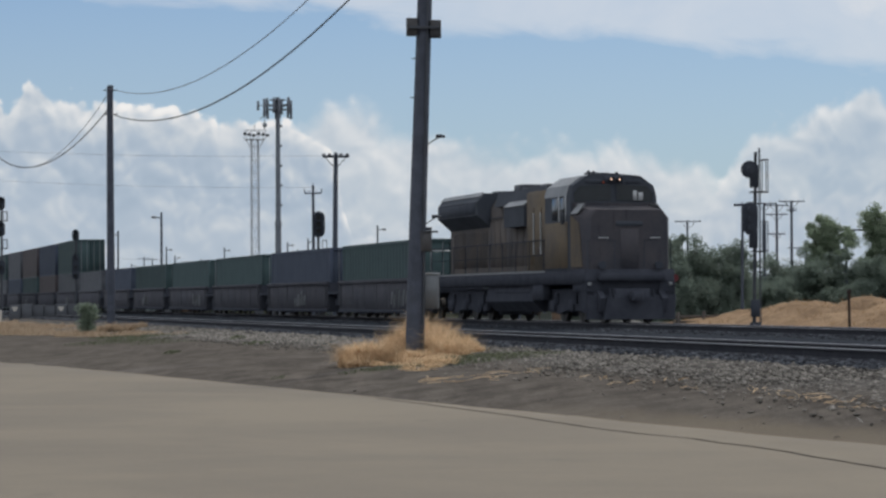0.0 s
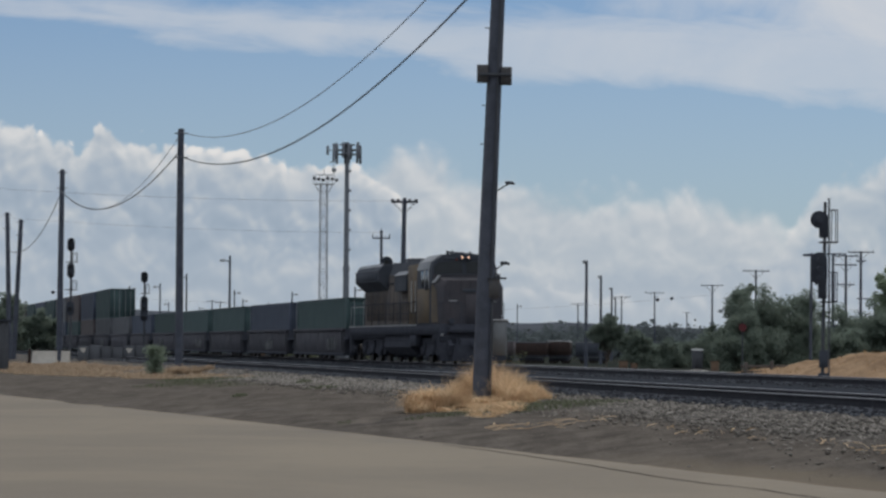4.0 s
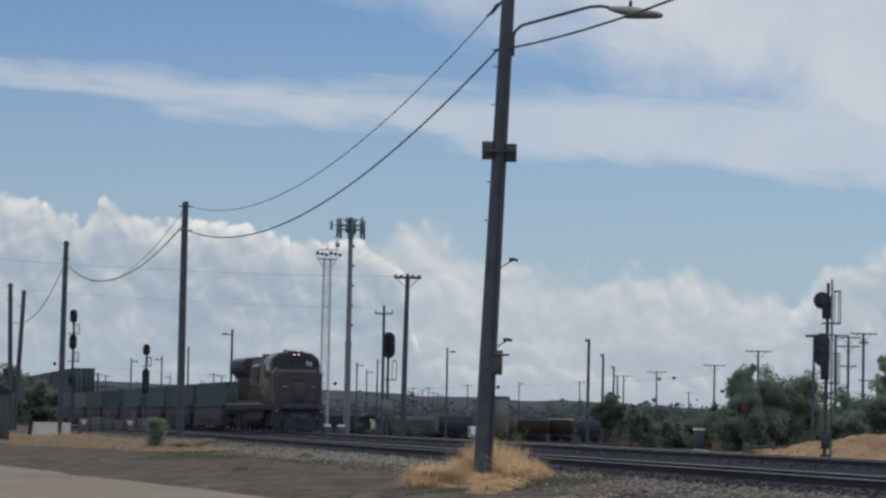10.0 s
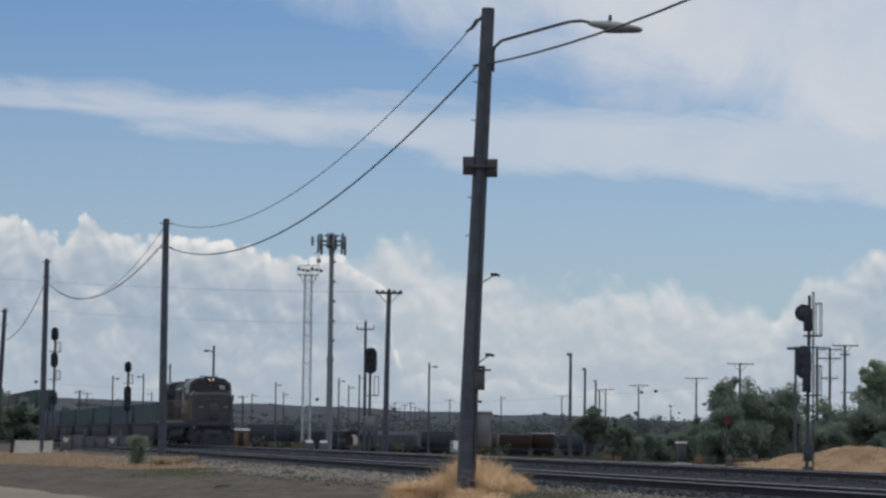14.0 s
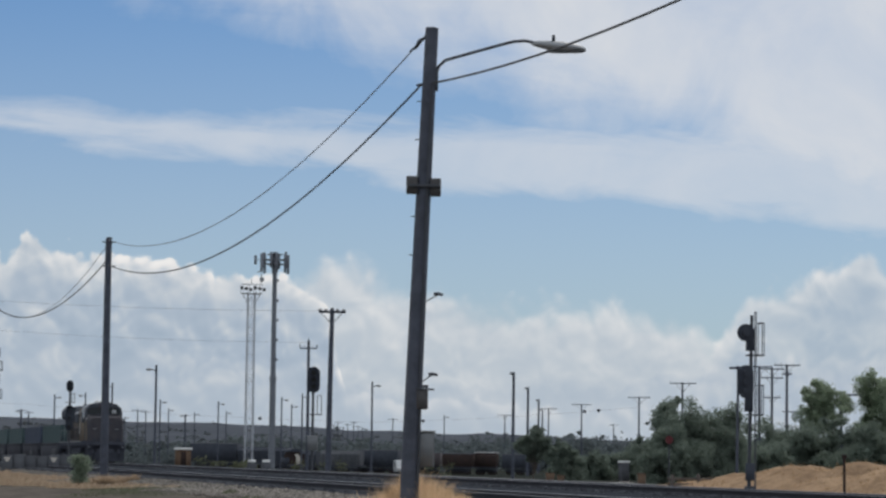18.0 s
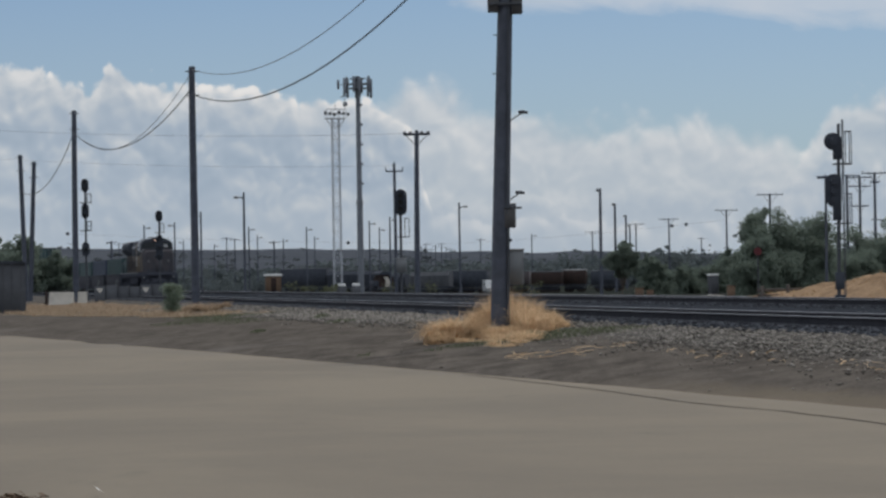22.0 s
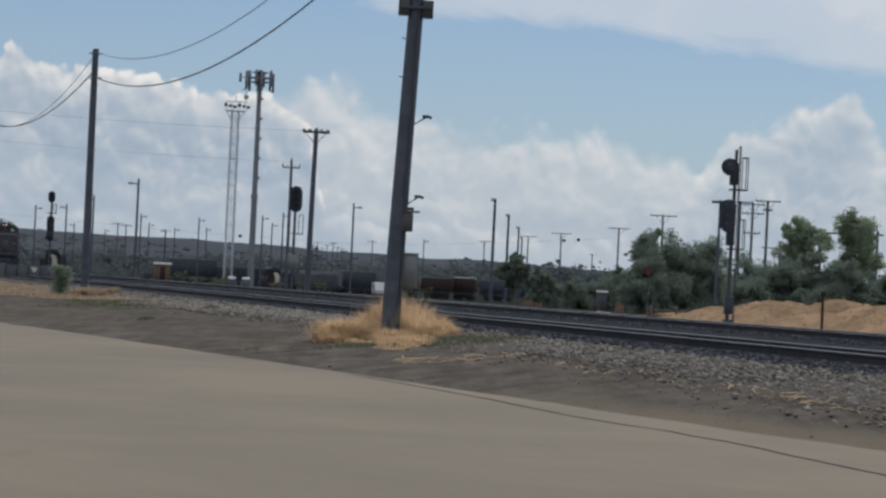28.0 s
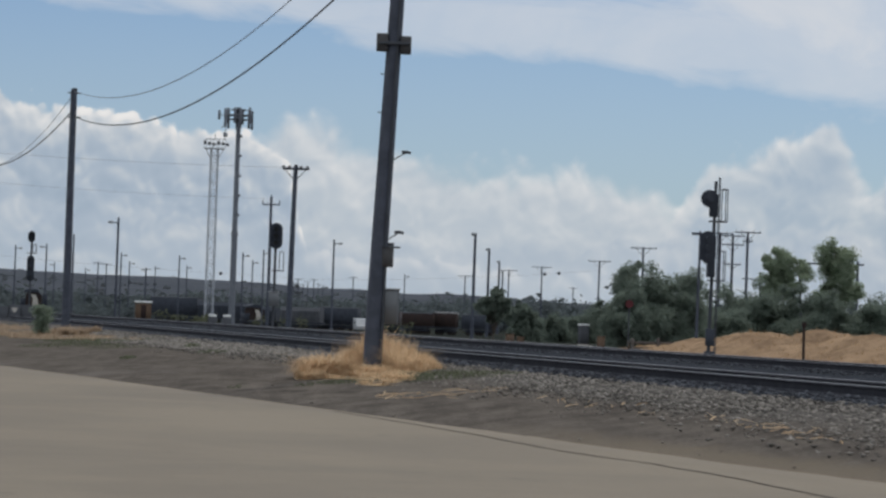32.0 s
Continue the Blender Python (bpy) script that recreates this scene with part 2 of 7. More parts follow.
# ---- materials ----
def material(name, a, b=None, rough=0.7, metal=0.0, scale=2.0, fine=30.0, bump=0.2, dist=0.02, stain=0.0, spread=0.0, spec=0.4):
    """A surface between the colours a and b, blotched at two scales, with a fine relief; stain darkens streaks, spread varies from piece to piece."""
    b = b or tuple(c * 0.7 for c in a)
    m = bpy.data.materials.new(name)
    m.use_nodes = True
    n = Nodes(m.node_tree)
    co = n.node("ShaderNodeTexCoord").outputs["Object"]
    n1 = n.noise(co, scale, 5.0, 0.6, 0.3)
    n2 = n.noise(co, fine, 4.0, 0.6)
    f = n.step(n.math("ADD", n.math("MULTIPLY", n1, 0.7), n.math("MULTIPLY", n2, 0.3)), 0.32, 0.68)
    col = n.mix(f, a, b)
    if stain:
        st = n.node("ShaderNodeMapping")
        st.inputs["Scale"].default_value = (3.0, 3.0, 0.35)
        n.link(co, st.inputs["Vector"])
        s = n.step(n.noise(st.outputs[0], 1.6, 5.0, 0.65), 0.52, 0.74)
        col = n.mix(n.math("MULTIPLY", s, stain), col, tuple(c * 0.35 for c in b))
    if spread:
        info = n.node("ShaderNodeObjectInfo").outputs["Random"]
        isl = n.node("ShaderNodeNewGeometry").outputs["Random Per Island"]
        k = n.math("FRACT", n.math("ADD", info, isl))
        hsv = n.node("ShaderNodeHueSaturation")
        n.link(n.math("ADD", 1.0 - spread, n.math("MULTIPLY", k, 2 * spread)), hsv.inputs["Value"])
        n.link(col, hsv.inputs["Color"])
        col = hsv.outputs[0]
    p = n.node("ShaderNodeBsdfPrincipled")
    n.link(col, p.inputs["Base Color"])
    p.inputs["Metallic"].default_value = metal
    p.inputs["Specular IOR Level"].default_value = spec
    n.link(n.math("ADD", rough - 0.1, n.math("MULTIPLY", n2, 0.2), True), p.inputs["Roughness"])
    if bump:
        bp = n.node("ShaderNodeBump")
        bp.inputs["Strength"].default_value, bp.inputs["Distance"].default_value = bump, dist
        n.link(n.math("ADD", n1, n2), bp.inputs["Height"])
        n.link(bp.outputs[0], p.inputs["Normal"])
    o = n.node("ShaderNodeOutputMaterial")
    n.link(p.outputs[0], o.inputs[0])
    return m


def glow(name, colour, strength):
    m = bpy.data.materials.new(name)
    m.use_nodes = True
    n = Nodes(m.node_tree)
    e = n.node("ShaderNodeEmission")
    e.inputs[0].default_value, e.inputs[1].default_value = (*colour, 1), strength
    o = n.node("ShaderNodeOutputMaterial")
    n.link(e.outputs[0], o.inputs[0])
    return m


def leaf_material(name, a, b, through=0.35, patch=0.7):
    m = bpy.data.materials.new(name)
    m.use_nodes = True
    n = Nodes(m.node_tree)
    isl = n.node("ShaderNodeNewGeometry").outputs["Random Per Island"]
    co = n.node("ShaderNodeTexCoord").outputs["Object"]
    f = n.math("ADD", n.math("MULTIPLY", isl, 0.6), n.math("MULTIPLY", n.noise(co, patch, 3.0), 0.5), True)
    col = n.mix(f, a, b)
    d = n.node("ShaderNodeBsdfDiffuse")
    t = n.node("ShaderNodeBsdfTranslucent")
    n.link(col, d.inputs[0]); n.link(col, t.inputs[0])
    mx = n.node("ShaderNodeMixShader")
    mx.inputs[0].default_value = through
    n.link(d.outputs[0], mx.inputs[1]); n.link(t.outputs[0], mx.inputs[2])
    o = n.node("ShaderNodeOutputMaterial")
    n.link(mx.outputs[0], o.inputs[0])
    return m


def ground_material():
    """Dirt by the road, grey gravel on the slope, dark oily ballast round the tracks, pale dry earth in the yard: by the place across the tracks."""
    m = bpy.data.materials.new("earth")
    m.use_nodes = True
    n = Nodes(m.node_tree)
    co = n.node("ShaderNodeTexCoord").outputs["Object"]
    xyz = n.node("ShaderNodeSeparateXYZ")
    n.link(co, xyz.inputs[0])
    o = n.math("ADD", n.math("MULTIPLY", n.math("SUBTRACT", xyz.outputs[0], TRACK_ORIGIN.x), ACROSS.x), n.math("MULTIPLY", n.math("SUBTRACT", xyz.outputs[1], TRACK_ORIGIN.y), ACROSS.y))
    big = n.noise(co, 0.25, 6.0, 0.6, 0.5)
    mid = n.noise(co, 1.7, 5.0, 0.65)
    fine = n.noise(co, 16.0, 4.0, 0.7)
    wob = n.math("ADD", o, n.math("ADD", n.math("MULTIPLY", n.math("SUBTRACT", big, 0.5), 2.4), n.math("MULTIPLY", n.math("SUBTRACT", mid, 0.5), 0.9)))
    dirt = n.mix(n.step(n.math("ADD", n.math("MULTIPLY", mid, 0.6), n.math("MULTIPLY", fine, 0.4)), 0.35, 0.65), (0.070, 0.061, 0.054), (0.138, 0.121, 0.104))
    dirt = n.mix(n.step(big, 0.56, 0.72), dirt, (0.146, 0.129, 0.116))
    run = n.node("ShaderNodeMapping")
    run.inputs["Rotation"].default_value = (0, 0, radians(-17))
    run.inputs["Scale"].default_value = (2.6, 0.22, 1)
    n.link(co, run.inputs["Vector"])
    lines = n.noise(run.outputs[0], 0.8, 6.0, 0.65, 0.4)
    dirt = n.mix(n.math("MULTIPLY", n.step(lines, 0.5, 0.68), 0.35), dirt, (0.056, 0.049, 0.044))
    dirt = n.mix(n.math("MULTIPLY", n.step(lines, 0.42, 0.30), 0.5), dirt, (0.150, 0.127, 0.109))
    grav = n.mix(n.step(fine, 0.38, 0.62), (0.070, 0.064, 0.060), (0.132, 0.122, 0.111))
    oily = n.mix(n.step(fine, 0.35, 0.65), (0.029, 0.032, 0.038), (0.048, 0.052, 0.060))
    yard = n.mix(n.step(mid, 0.35, 0.65), (0.095, 0.094, 0.097), (0.163, 0.160, 0.160))
    al = n.math("ADD", n.math("MULTIPLY", n.math("SUBTRACT", xyz.outputs[0], TRACK_ORIGIN.x), ALONG.x), n.math("MULTIPLY", n.math("SUBTRACT", xyz.outputs[1], TRACK_ORIGIN.y), ALONG.y))
    # the yard's ground turns darker further along the tracks
    dark_yard = n.mix(n.step(mid, 0.35, 0.65), (0.036, 0.037, 0.040), (0.069, 0.068, 0.067))
    yard = n.mix(n.step(n.math("ADD", al, n.math("MULTIPLY", big, 40.0)), 95.0, 150.0), yard, dark_yard)
    far = n.mix(n.step(big, 0.4, 0.6), (0.022, 0.028, 0.026), (0.039, 0.039, 0.033))
    off = n.math("MULTIPLY", n.math("ADD", n.math("SUBTRACT", xyz.outputs[0], 3.0), n.math("MULTIPLY", n.math("SUBTRACT", xyz.outputs[1], 31.3), 0.375)), 0.936)
    margin = n.math("MULTIPLY", n.step(n.math("ADD", off, n.math("MULTIPLY", n.math("SUBTRACT", mid, 0.5), 1.2)), 0.75, 0.1), n.step(xyz.outputs[1], 36.0, 29.0))
    dirt = n.mix(n.math("MULTIPLY", margin, 0.8), dirt, (0.168, 0.140, 0.108))
    c = n.mix(n.step(wob, -14.6, -13.6), dirt, grav)
    c = n.mix(n.step(n.math("ADD", o, n.math("MULTIPLY", mid, 0.3)), -12.25, -11.95), c, oily)
    c = n.mix(n.step(wob, 3.0, 4.5), c, yard)
    c = n.mix(n.step(wob, 34.0, 60.0), c, far)
    p = n.node("ShaderNodeBsdfPrincipled")
    n.link(c, p.inputs["Base Color"])
    p.inputs["Roughness"].default_value = 1.0
    p.inputs["Specular IOR Level"].default_value = 0.0
    bp = n.node("ShaderNodeBump")
    bp.inputs["Strength"].default_value, bp.inputs["Distance"].default_value = 0.6, 0.05
    n.link(n.math("ADD", mid, fine), bp.inputs["Height"])
    n.link(bp.outputs[0], p.inputs["Normal"])
    out = n.node("ShaderNodeOutputMaterial")
    n.link(p.outputs[0], out.inputs[0])
    return m


def road_material():
    """Worn concrete with faint tyre marks along the road and broad pale and dark patches."""
    m = bpy.data.materials.new("worn_concrete")
    m.use_nodes = True
    n = Nodes(m.node_tree)
    co = n.node("ShaderNodeTexCoord").outputs["Object"]
    run = n.node("ShaderNodeMapping")
    run.inputs["Rotation"].default_value = (0, 0, radians(-20.5))
    run.inputs["Scale"].default_value = (1.6, 0.1, 1)
    n.link(co, run.inputs["Vector"])
    tracks = n.noise(run.outputs[0], 0.9, 5.0, 0.6, 0.2)
    big = n.noise(co, 0.16, 5.0, 0.6, 0.5)
    mid = n.noise(co, 1.3, 5.0, 0.65)
    fine = n.noise(co, 22.0, 4.0, 0.7)
    f = n.math("ADD", n.math("MULTIPLY", big, 0.66), n.math("ADD", n.math("MULTIPLY", mid, 0.14), n.math("MULTIPLY", fine, 0.2)))
    c = n.mix(n.step(f, 0.36, 0.64), (0.198, 0.165, 0.122), (0.154, 0.129, 0.099))
    c = n.mix(n.math("MULTIPLY", n.step(tracks, 0.54, 0.72), 0.12), c, (0.118, 0.099, 0.074))
    c = n.mix(n.math("MULTIPLY", n.step(n.noise(co, 0.5, 4.0, 0.6, 1.0), 0.66, 0.74), 0.45), c, (0.092, 0.080, 0.062))
    p = n.node("ShaderNodeBsdfPrincipled")
    n.link(c, p.inputs["Base Color"])
    p.inputs["Roughness"].default_value = 0.88
    p.inputs["Specular IOR Level"].default_value = 0.2
    bp = n.node("ShaderNodeBump")
    bp.inputs["Strength"].default_value, bp.inputs["Distance"].default_value = 0.25, 0.012
    n.link(n.math("ADD", mid, fine), bp.inputs["Height"])
    n.link(bp.outputs[0], p.inputs["Normal"])
    out = n.node("ShaderNodeOutputMaterial")
    n.link(p.outputs[0], out.inputs[0])
    return m


EARTH = ground_material()
CONCRETE_ROAD = road_material()
JOINT = material("tar", (0.10, 0.086, 0.072), (0.065, 0.056, 0.048), 0.9, 0, 3, 40, spec=0.05)
# the blue-grey lift of this dark wood is painted haze
POLE_WOOD = material("hazed_creosoted_wood", (0.072, 0.081, 0.106), (0.041, 0.047, 0.063), 0.85, 0, 3, 40, 0.5, 0.01, stain=0.3)
GREY_WOOD = material("weathered_wood", (0.12, 0.10, 0.085), (0.06, 0.05, 0.045), 0.85, 0, 3, 40, 0.4, 0.01)
STEEL_GREY = material("galvanised_steel", (0.30, 0.31, 0.32), (0.20, 0.21, 0.22), 0.5, 0.5, 3, 60, 0.1, 0.005)
PALE_STEEL = material("pale_painted_steel", (0.440, 0.448, 0.448), (0.320, 0.328, 0.336), 0.5, 0.2, 2, 40, 0.1, 0.005)
DARK_STEEL = material("dark_painted_steel", (0.057, 0.062, 0.073), (0.034, 0.038, 0.045), 0.7, 0.0, 2, 40, 0.1, 0.005)
# black raised towards blue-grey in place of veiling haze
BLACK_PAINT = material("hazed_black_paint", (0.054, 0.060, 0.074), (0.038, 0.043, 0.054), 0.8, 0, 2, 30, 0.1, spec=0.12)
CABINET_GREY = material("grey_enamel", (0.152, 0.158, 0.163), (0.112, 0.118, 0.124), 0.45, 0.1, 2, 40, 0.05, stain=0.3)
BOARD_WOOD = material("weathered_board", (0.074, 0.071, 0.071), (0.042, 0.041, 0.042), 0.8, 0, 3, 50, 0.4, 0.01)
CABLE = material("black_cable", (0.03, 0.03, 0.032), (0.02, 0.02, 0.022), 0.6, 0, 5, 50, 0)
WIRE = material("weathered_grey_wire", (0.17, 0.18, 0.20), (0.12, 0.13, 0.15), 0.6, 0, 5, 50, 0)
RAIL_STEEL = material("rusty_rail", (0.046, 0.046, 0.053), (0.030, 0.032, 0.038), 0.9, 0.0, 4, 50, 0.3, 0.004, spec=0.05)
RAIL_HEAD = material("polished_rail", (0.26, 0.26, 0.28), (0.19, 0.19, 0.20), 0.45, 0.8, 2, 40, 0.02)
TIE_WOOD = material("oily_sleeper", (0.040, 0.042, 0.048), (0.024, 0.026, 0.031), 0.95, 0, 4, 40, 0.5, 0.01, spread=0.3, spec=0.0)
STONE = material("ballast_stone", (0.232, 0.210, 0.183), (0.114, 0.104, 0.094), 0.95, 0, 8, 60, 0.3, 0.01, spread=0.5, spec=0.05)
OILY_STONE = material("oily_ballast_stone", (0.078, 0.082, 0.092), (0.042, 0.045, 0.053), 0.95, 0, 8, 60, 0.3, 0.01, spread=0.5, spec=0.05)
STRAW = leaf_material("dry_grass", (0.36, 0.225, 0.115), (0.86, 0.66, 0.44), 0.45, 5.0)
VERGE_STRAW = leaf_material("dull_dry_grass", (0.25, 0.180, 0.120), (0.47, 0.360, 0.255), 0.4, 1.5)
WEED = leaf_material("green_weeds", (0.085, 0.098, 0.060), (0.150, 0.155, 0.105), 0.4, 2.0)
# leaf colours lifted for veiling haze, the far ones painted bluer
LEAF = leaf_material("leaves", (0.150, 0.188, 0.158), (0.218, 0.255, 0.205), 0.5)
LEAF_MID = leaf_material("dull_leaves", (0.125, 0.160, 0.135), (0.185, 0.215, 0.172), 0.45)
LEAF_FAR = leaf_material("hazed_far_leaves", (0.088, 0.104, 0.110), (0.128, 0.146, 0.146), 0.35)
BANK_STRAW = leaf_material("bank_grass", (0.26, 0.17, 0.09), (0.42, 0.29, 0.165), 0.3)
LEAF_PALE = leaf_material("pale_leaves", (0.235, 0.29, 0.21), (0.325, 0.38, 0.265), 0.55)
# blue-grey of distance haze painted into the ridge's bushes
LEAF_RIDGE = leaf_material("hazed_ridge_scrub", (0.118, 0.130, 0.140), (0.150, 0.162, 0.168), 0.4)
SAGE = leaf_material("sage_leaves", (0.17, 0.215, 0.16), (0.25, 0.29, 0.22), 0.5)
GRAFFITI = material("faded_spray_paint", (0.125, 0.130, 0.135), (0.075, 0.080, 0.085), 0.7, 0, 1.5, 20, 0.05, spread=0.3, spec=0.1)
BARK = material("bark", (0.09, 0.07, 0.055), (0.05, 0.04, 0.033), 0.9, 0, 4, 30, 0.6, 0.03)
# grimy locomotive colours, also lifted to stand in for haze
HOOD = material("sooty_enamel", (0.116, 0.098, 0.086), (0.074, 0.071, 0.075), 0.85, 0, 0.8, 14, 0.05, stain=0.5, spec=0.1)
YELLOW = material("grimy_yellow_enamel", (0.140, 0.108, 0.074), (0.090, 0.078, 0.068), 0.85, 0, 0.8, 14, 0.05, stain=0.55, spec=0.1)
LOCO_GREY = material("grimy_grey_enamel", (0.064, 0.070, 0.083), (0.046, 0.052, 0.063), 0.8, 0, 1.0, 25, 0.05, stain=0.35, spec=0.1)
UNDER = material("grimy_underframe", (0.058, 0.061, 0.074), (0.040, 0.043, 0.054), 0.95, 0.0, 2.0, 30, 0.3, spec=0.03)
WHEEL = material("wheel_steel", (0.050, 0.043, 0.037), (0.025, 0.021, 0.020), 0.5, 0.7, 4, 40, 0.1)
GLASS = material("dark_glass", (0.02, 0.024, 0.028), (0.015, 0.018, 0.02), 0.2, 0, 2, 10, 0, spec=0.35)
WHITE = material("white_paint", (0.75, 0.75, 0.73), (0.62, 0.62, 0.60), 0.5, 0, 2, 30, 0.05)
HEADLIGHT = glow("lit_headlight", (1.0, 0.62, 0.44), 2.6)
# faint red glow in place of the headlights' flare, not a lamp
FLARE_GLOW = glow("red_flare_glow", (1.0, 0.3, 0.22), 0.12)
WELL = material("grey_well_side", (0.088, 0.086, 0.096), (0.060, 0.061, 0.072), 0.9, 0.0, 0.7, 12, 0.1, stain=0.4, spread=0.14, spec=0.06)
GREEN_BOX = material("green_container", (0.052, 0.080, 0.080), (0.043, 0.064, 0.068), 0.6, 0, 1, 20, 0.05, stain=0.3, spread=0.18, spec=0.08)
NAVY_BOX = material("slate_container", (0.060, 0.072, 0.098), (0.047, 0.056, 0.080), 0.6, 0, 1, 20, 0.05, stain=0.3, spread=0.18, spec=0.08)
BROWN_BOX = material("brown_container", (0.087, 0.073, 0.074), (0.064, 0.055, 0.057), 0.6, 0, 1, 20, 0.05, stain=0.4, spread=0.15, spec=0.12)
GREY_BOX = material("grey_container", (0.100, 0.104, 0.114), (0.070, 0.074, 0.083), 0.6, 0, 1, 20, 0.05, stain=0.4, spread=0.15, spec=0.1)
PALE_CONCRETE = material("pale_concrete", (0.52, 0.48, 0.42), (0.38, 0.35, 0.31), 0.85, 0, 1.5, 20, 0.2)
BLOCK_GREY = material("grey_block", (0.092, 0.095, 0.103), (0.066, 0.069, 0.077), 0.9, 0, 1.5, 20, 0.2, spread=0.15, spec=0.1)
RUST = material("rusty_sheet", (0.046, 0.031, 0.027), (0.032, 0.026, 0.025), 0.9, 0.0, 2, 25, 0.2, spec=0.05)
MAST_GREY = material("dull_grey_mast", (0.175, 0.188, 0.21), (0.125, 0.136, 0.155), 0.7, 0.0, 2, 40, 0.1, 0.005, spec=0.2)
# the hill's blue-grey holds painted distance haze
HILL = material("hazed_scrub_hill", (0.084, 0.091, 0.104), (0.060, 0.067, 0.079), 0.95, 0, 0.02, 0.15, 0.4, 3.0, spec=0.0)
# the stain streaks here paint the shade of gullies into the colour
SLOPE = material("dry_bank_gully_shade", (0.180, 0.120, 0.077), (0.350, 0.242, 0.154), 0.95, 0, 0.5, 3, 0.6, 0.25, stain=0.45, spec=0.0)
TOWER = material("pale_painted_lattice", (0.40, 0.42, 0.45), (0.32, 0.34, 0.37), 0.5, 0.1, 2, 40, 0.1, 0.005)
LENS = material("dark_lens", (0.03, 0.032, 0.034), (0.02, 0.021, 0.023), 0.5, 0, 5, 30, 0, spec=0.3)
# paler than the body grey: sunlight on the upper slopes, put into the colour
LIT_ROOF_GREY = material("grey_roof_painted_sunlit", (0.194, 0.199, 0.206), (0.135, 0.141, 0.146), 0.55, 0, 1.0, 25, 0.05, stain=0.4)
# for the front of nose and cab, darker than the yellow side panels
NOSE = material("dark_streaked_enamel", (0.074, 0.068, 0.073), (0.050, 0.051, 0.060), 0.85, 0, 0.9, 12, 0.05, stain=0.45, spec=0.06)
SIGN_RED = material("faded_red_sign", (0.120, 0.036, 0.038), (0.085, 0.030, 0.032), 0.8, 0, 3, 30, 0.05, spec=0.05)
TAN = material("tan_painted_steel", (0.150, 0.100, 0.068), (0.105, 0.072, 0.052), 0.8, 0, 3, 30, 0.1, stain=0.4, spec=0.1)
CLOD = material("earth_clod", (0.185, 0.160, 0.135), (0.125, 0.108, 0.094), 0.95, 0, 6, 40, 0.4, 0.01, spread=0.35, spec=0.05)


# ---- mesh helpers ----
class Build:
    """Collects faces for one mesh."""

    def __init__(self):
        self.v, self.f = [], []

    def add(self, verts, faces):
        k = len(self.v)
        self.v.extend(tuple(p) for p in verts)
        self.f.extend(tuple(i + k for i in f) for f in faces)
        return self

    def box(self, x0, x1, y0, y1, z0, z1, c=0.0):
        """A box, its edges chamfered by c."""
        if x0 > x1: x0, x1 = x1, x0
        if y0 > y1: y0, y1 = y1, y0
        if z0 > z1: z0, z1 = z1, z0
        if c <= 0:
            p = [(x, y, z) for z in (z0, z1) for x, y in ((x0, y0), (x1, y0), (x1, y1), (x0, y1))]
            return self.add(p, [(3, 2, 1, 0), (4, 5, 6, 7), (0, 1, 5, 4), (1, 2, 6, 5), (2, 3, 7, 6), (3, 0, 4, 7)])
        c = min(c, (x1 - x0) * 0.45, (y1 - y0) * 0.45, (z1 - z0) * 0.45)
        ring = lambda i, z: [(x0 + c + i, y0 + i, z), (x1 - c - i, y0 + i, z), (x1 - i, y0 + c + i, z), (x1 - i, y1 - c - i, z),
                             (x1 - c - i, y1 - i, z), (x0 + c + i, y1 - i, z), (x0 + i, y1 - c - i, z), (x0 + i, y0 + c + i, z)]
        e = c * 0.6
        return self.loft([ring(e * 0.7, z0), ring(0, z0 + e), ring(0, z1 - e), ring(e * 0.7, z1)])

    def loft(self, rings, caps=True):
        n = len(rings[0])
        v = [p for r in rings for p in r]
        f = []
        for j in range(len(rings) - 1):
            for i in range(n):
                f.append((j * n + i, j * n + (i + 1) % n, (j + 1) * n + (i + 1) % n, (j + 1) * n + i))
        if caps:
            f.append(tuple(range(n - 1, -1, -1)))
            f.append(tuple((len(rings) - 1) * n + i for i in range(n)))
        return self.add(v, f)

    def cyl(self, a, b, r0, r1=None, n=10):
        r1 = r0 if r1 is None else r1
        a, b = Vector(a), Vector(b)
        d = (b - a).normalized()
        u = d.orthogonal().normalized()
        w = d.cross(u)
        ring = lambda p, r: [p + (u * math.cos(k * math.tau / n) + w * math.sin(k * math.tau / n)) * r for k in range(n)]
        return self.loft([ring(a, r0), ring(b, r1)])

    def tube(self, pts, r, n=6):
        pts = [Vector(p) for p in pts]
        rings = []
        u = None
        for i, p in enumerate(pts):
            d = (pts[min(i + 1, len(pts) - 1)] - pts[max(i - 1, 0)]).normalized()
            u = d.orthogonal().normalized() if u is None else (u - d * u.dot(d)).normalized()
            w = d.cross(u)
            rr = r[i] if isinstance(r, (list, tuple)) else r
            rings.append([p + (u * math.cos(k * math.tau / n) + w * math.sin(k * math.tau / n)) * rr for k in range(n)])
        return self.loft(rings)

    def extrude(self, outline, axis, a, b):
        """A flat outline (u, v) drawn along an axis from a to b: axis 'x' takes (y, z), 'y' takes (x, z), 'z' takes (x, y)."""
        at = {"x": lambda u, v, k: (k, u, v), "y": lambda u, v, k: (u, k, v), "z": lambda u, v, k: (u, v, k)}[axis]
        return self.loft([[at(u, v, a) for u, v in outline], [at(u, v, b) for u, v in outline]])

    def mesh(self, name, mat, smooth=True):
        me = bpy.data.meshes.new(name)
        me.from_pydata(self.v, [], self.f)
        bm = bmesh.new()
        bm.from_mesh(me)
        bmesh.ops.recalc_face_normals(bm, faces=bm.faces)
        bm.to_mesh(me)
        bm.free()
        if smooth:
            me.polygons.foreach_set("use_smooth", [True] * len(me.polygons))
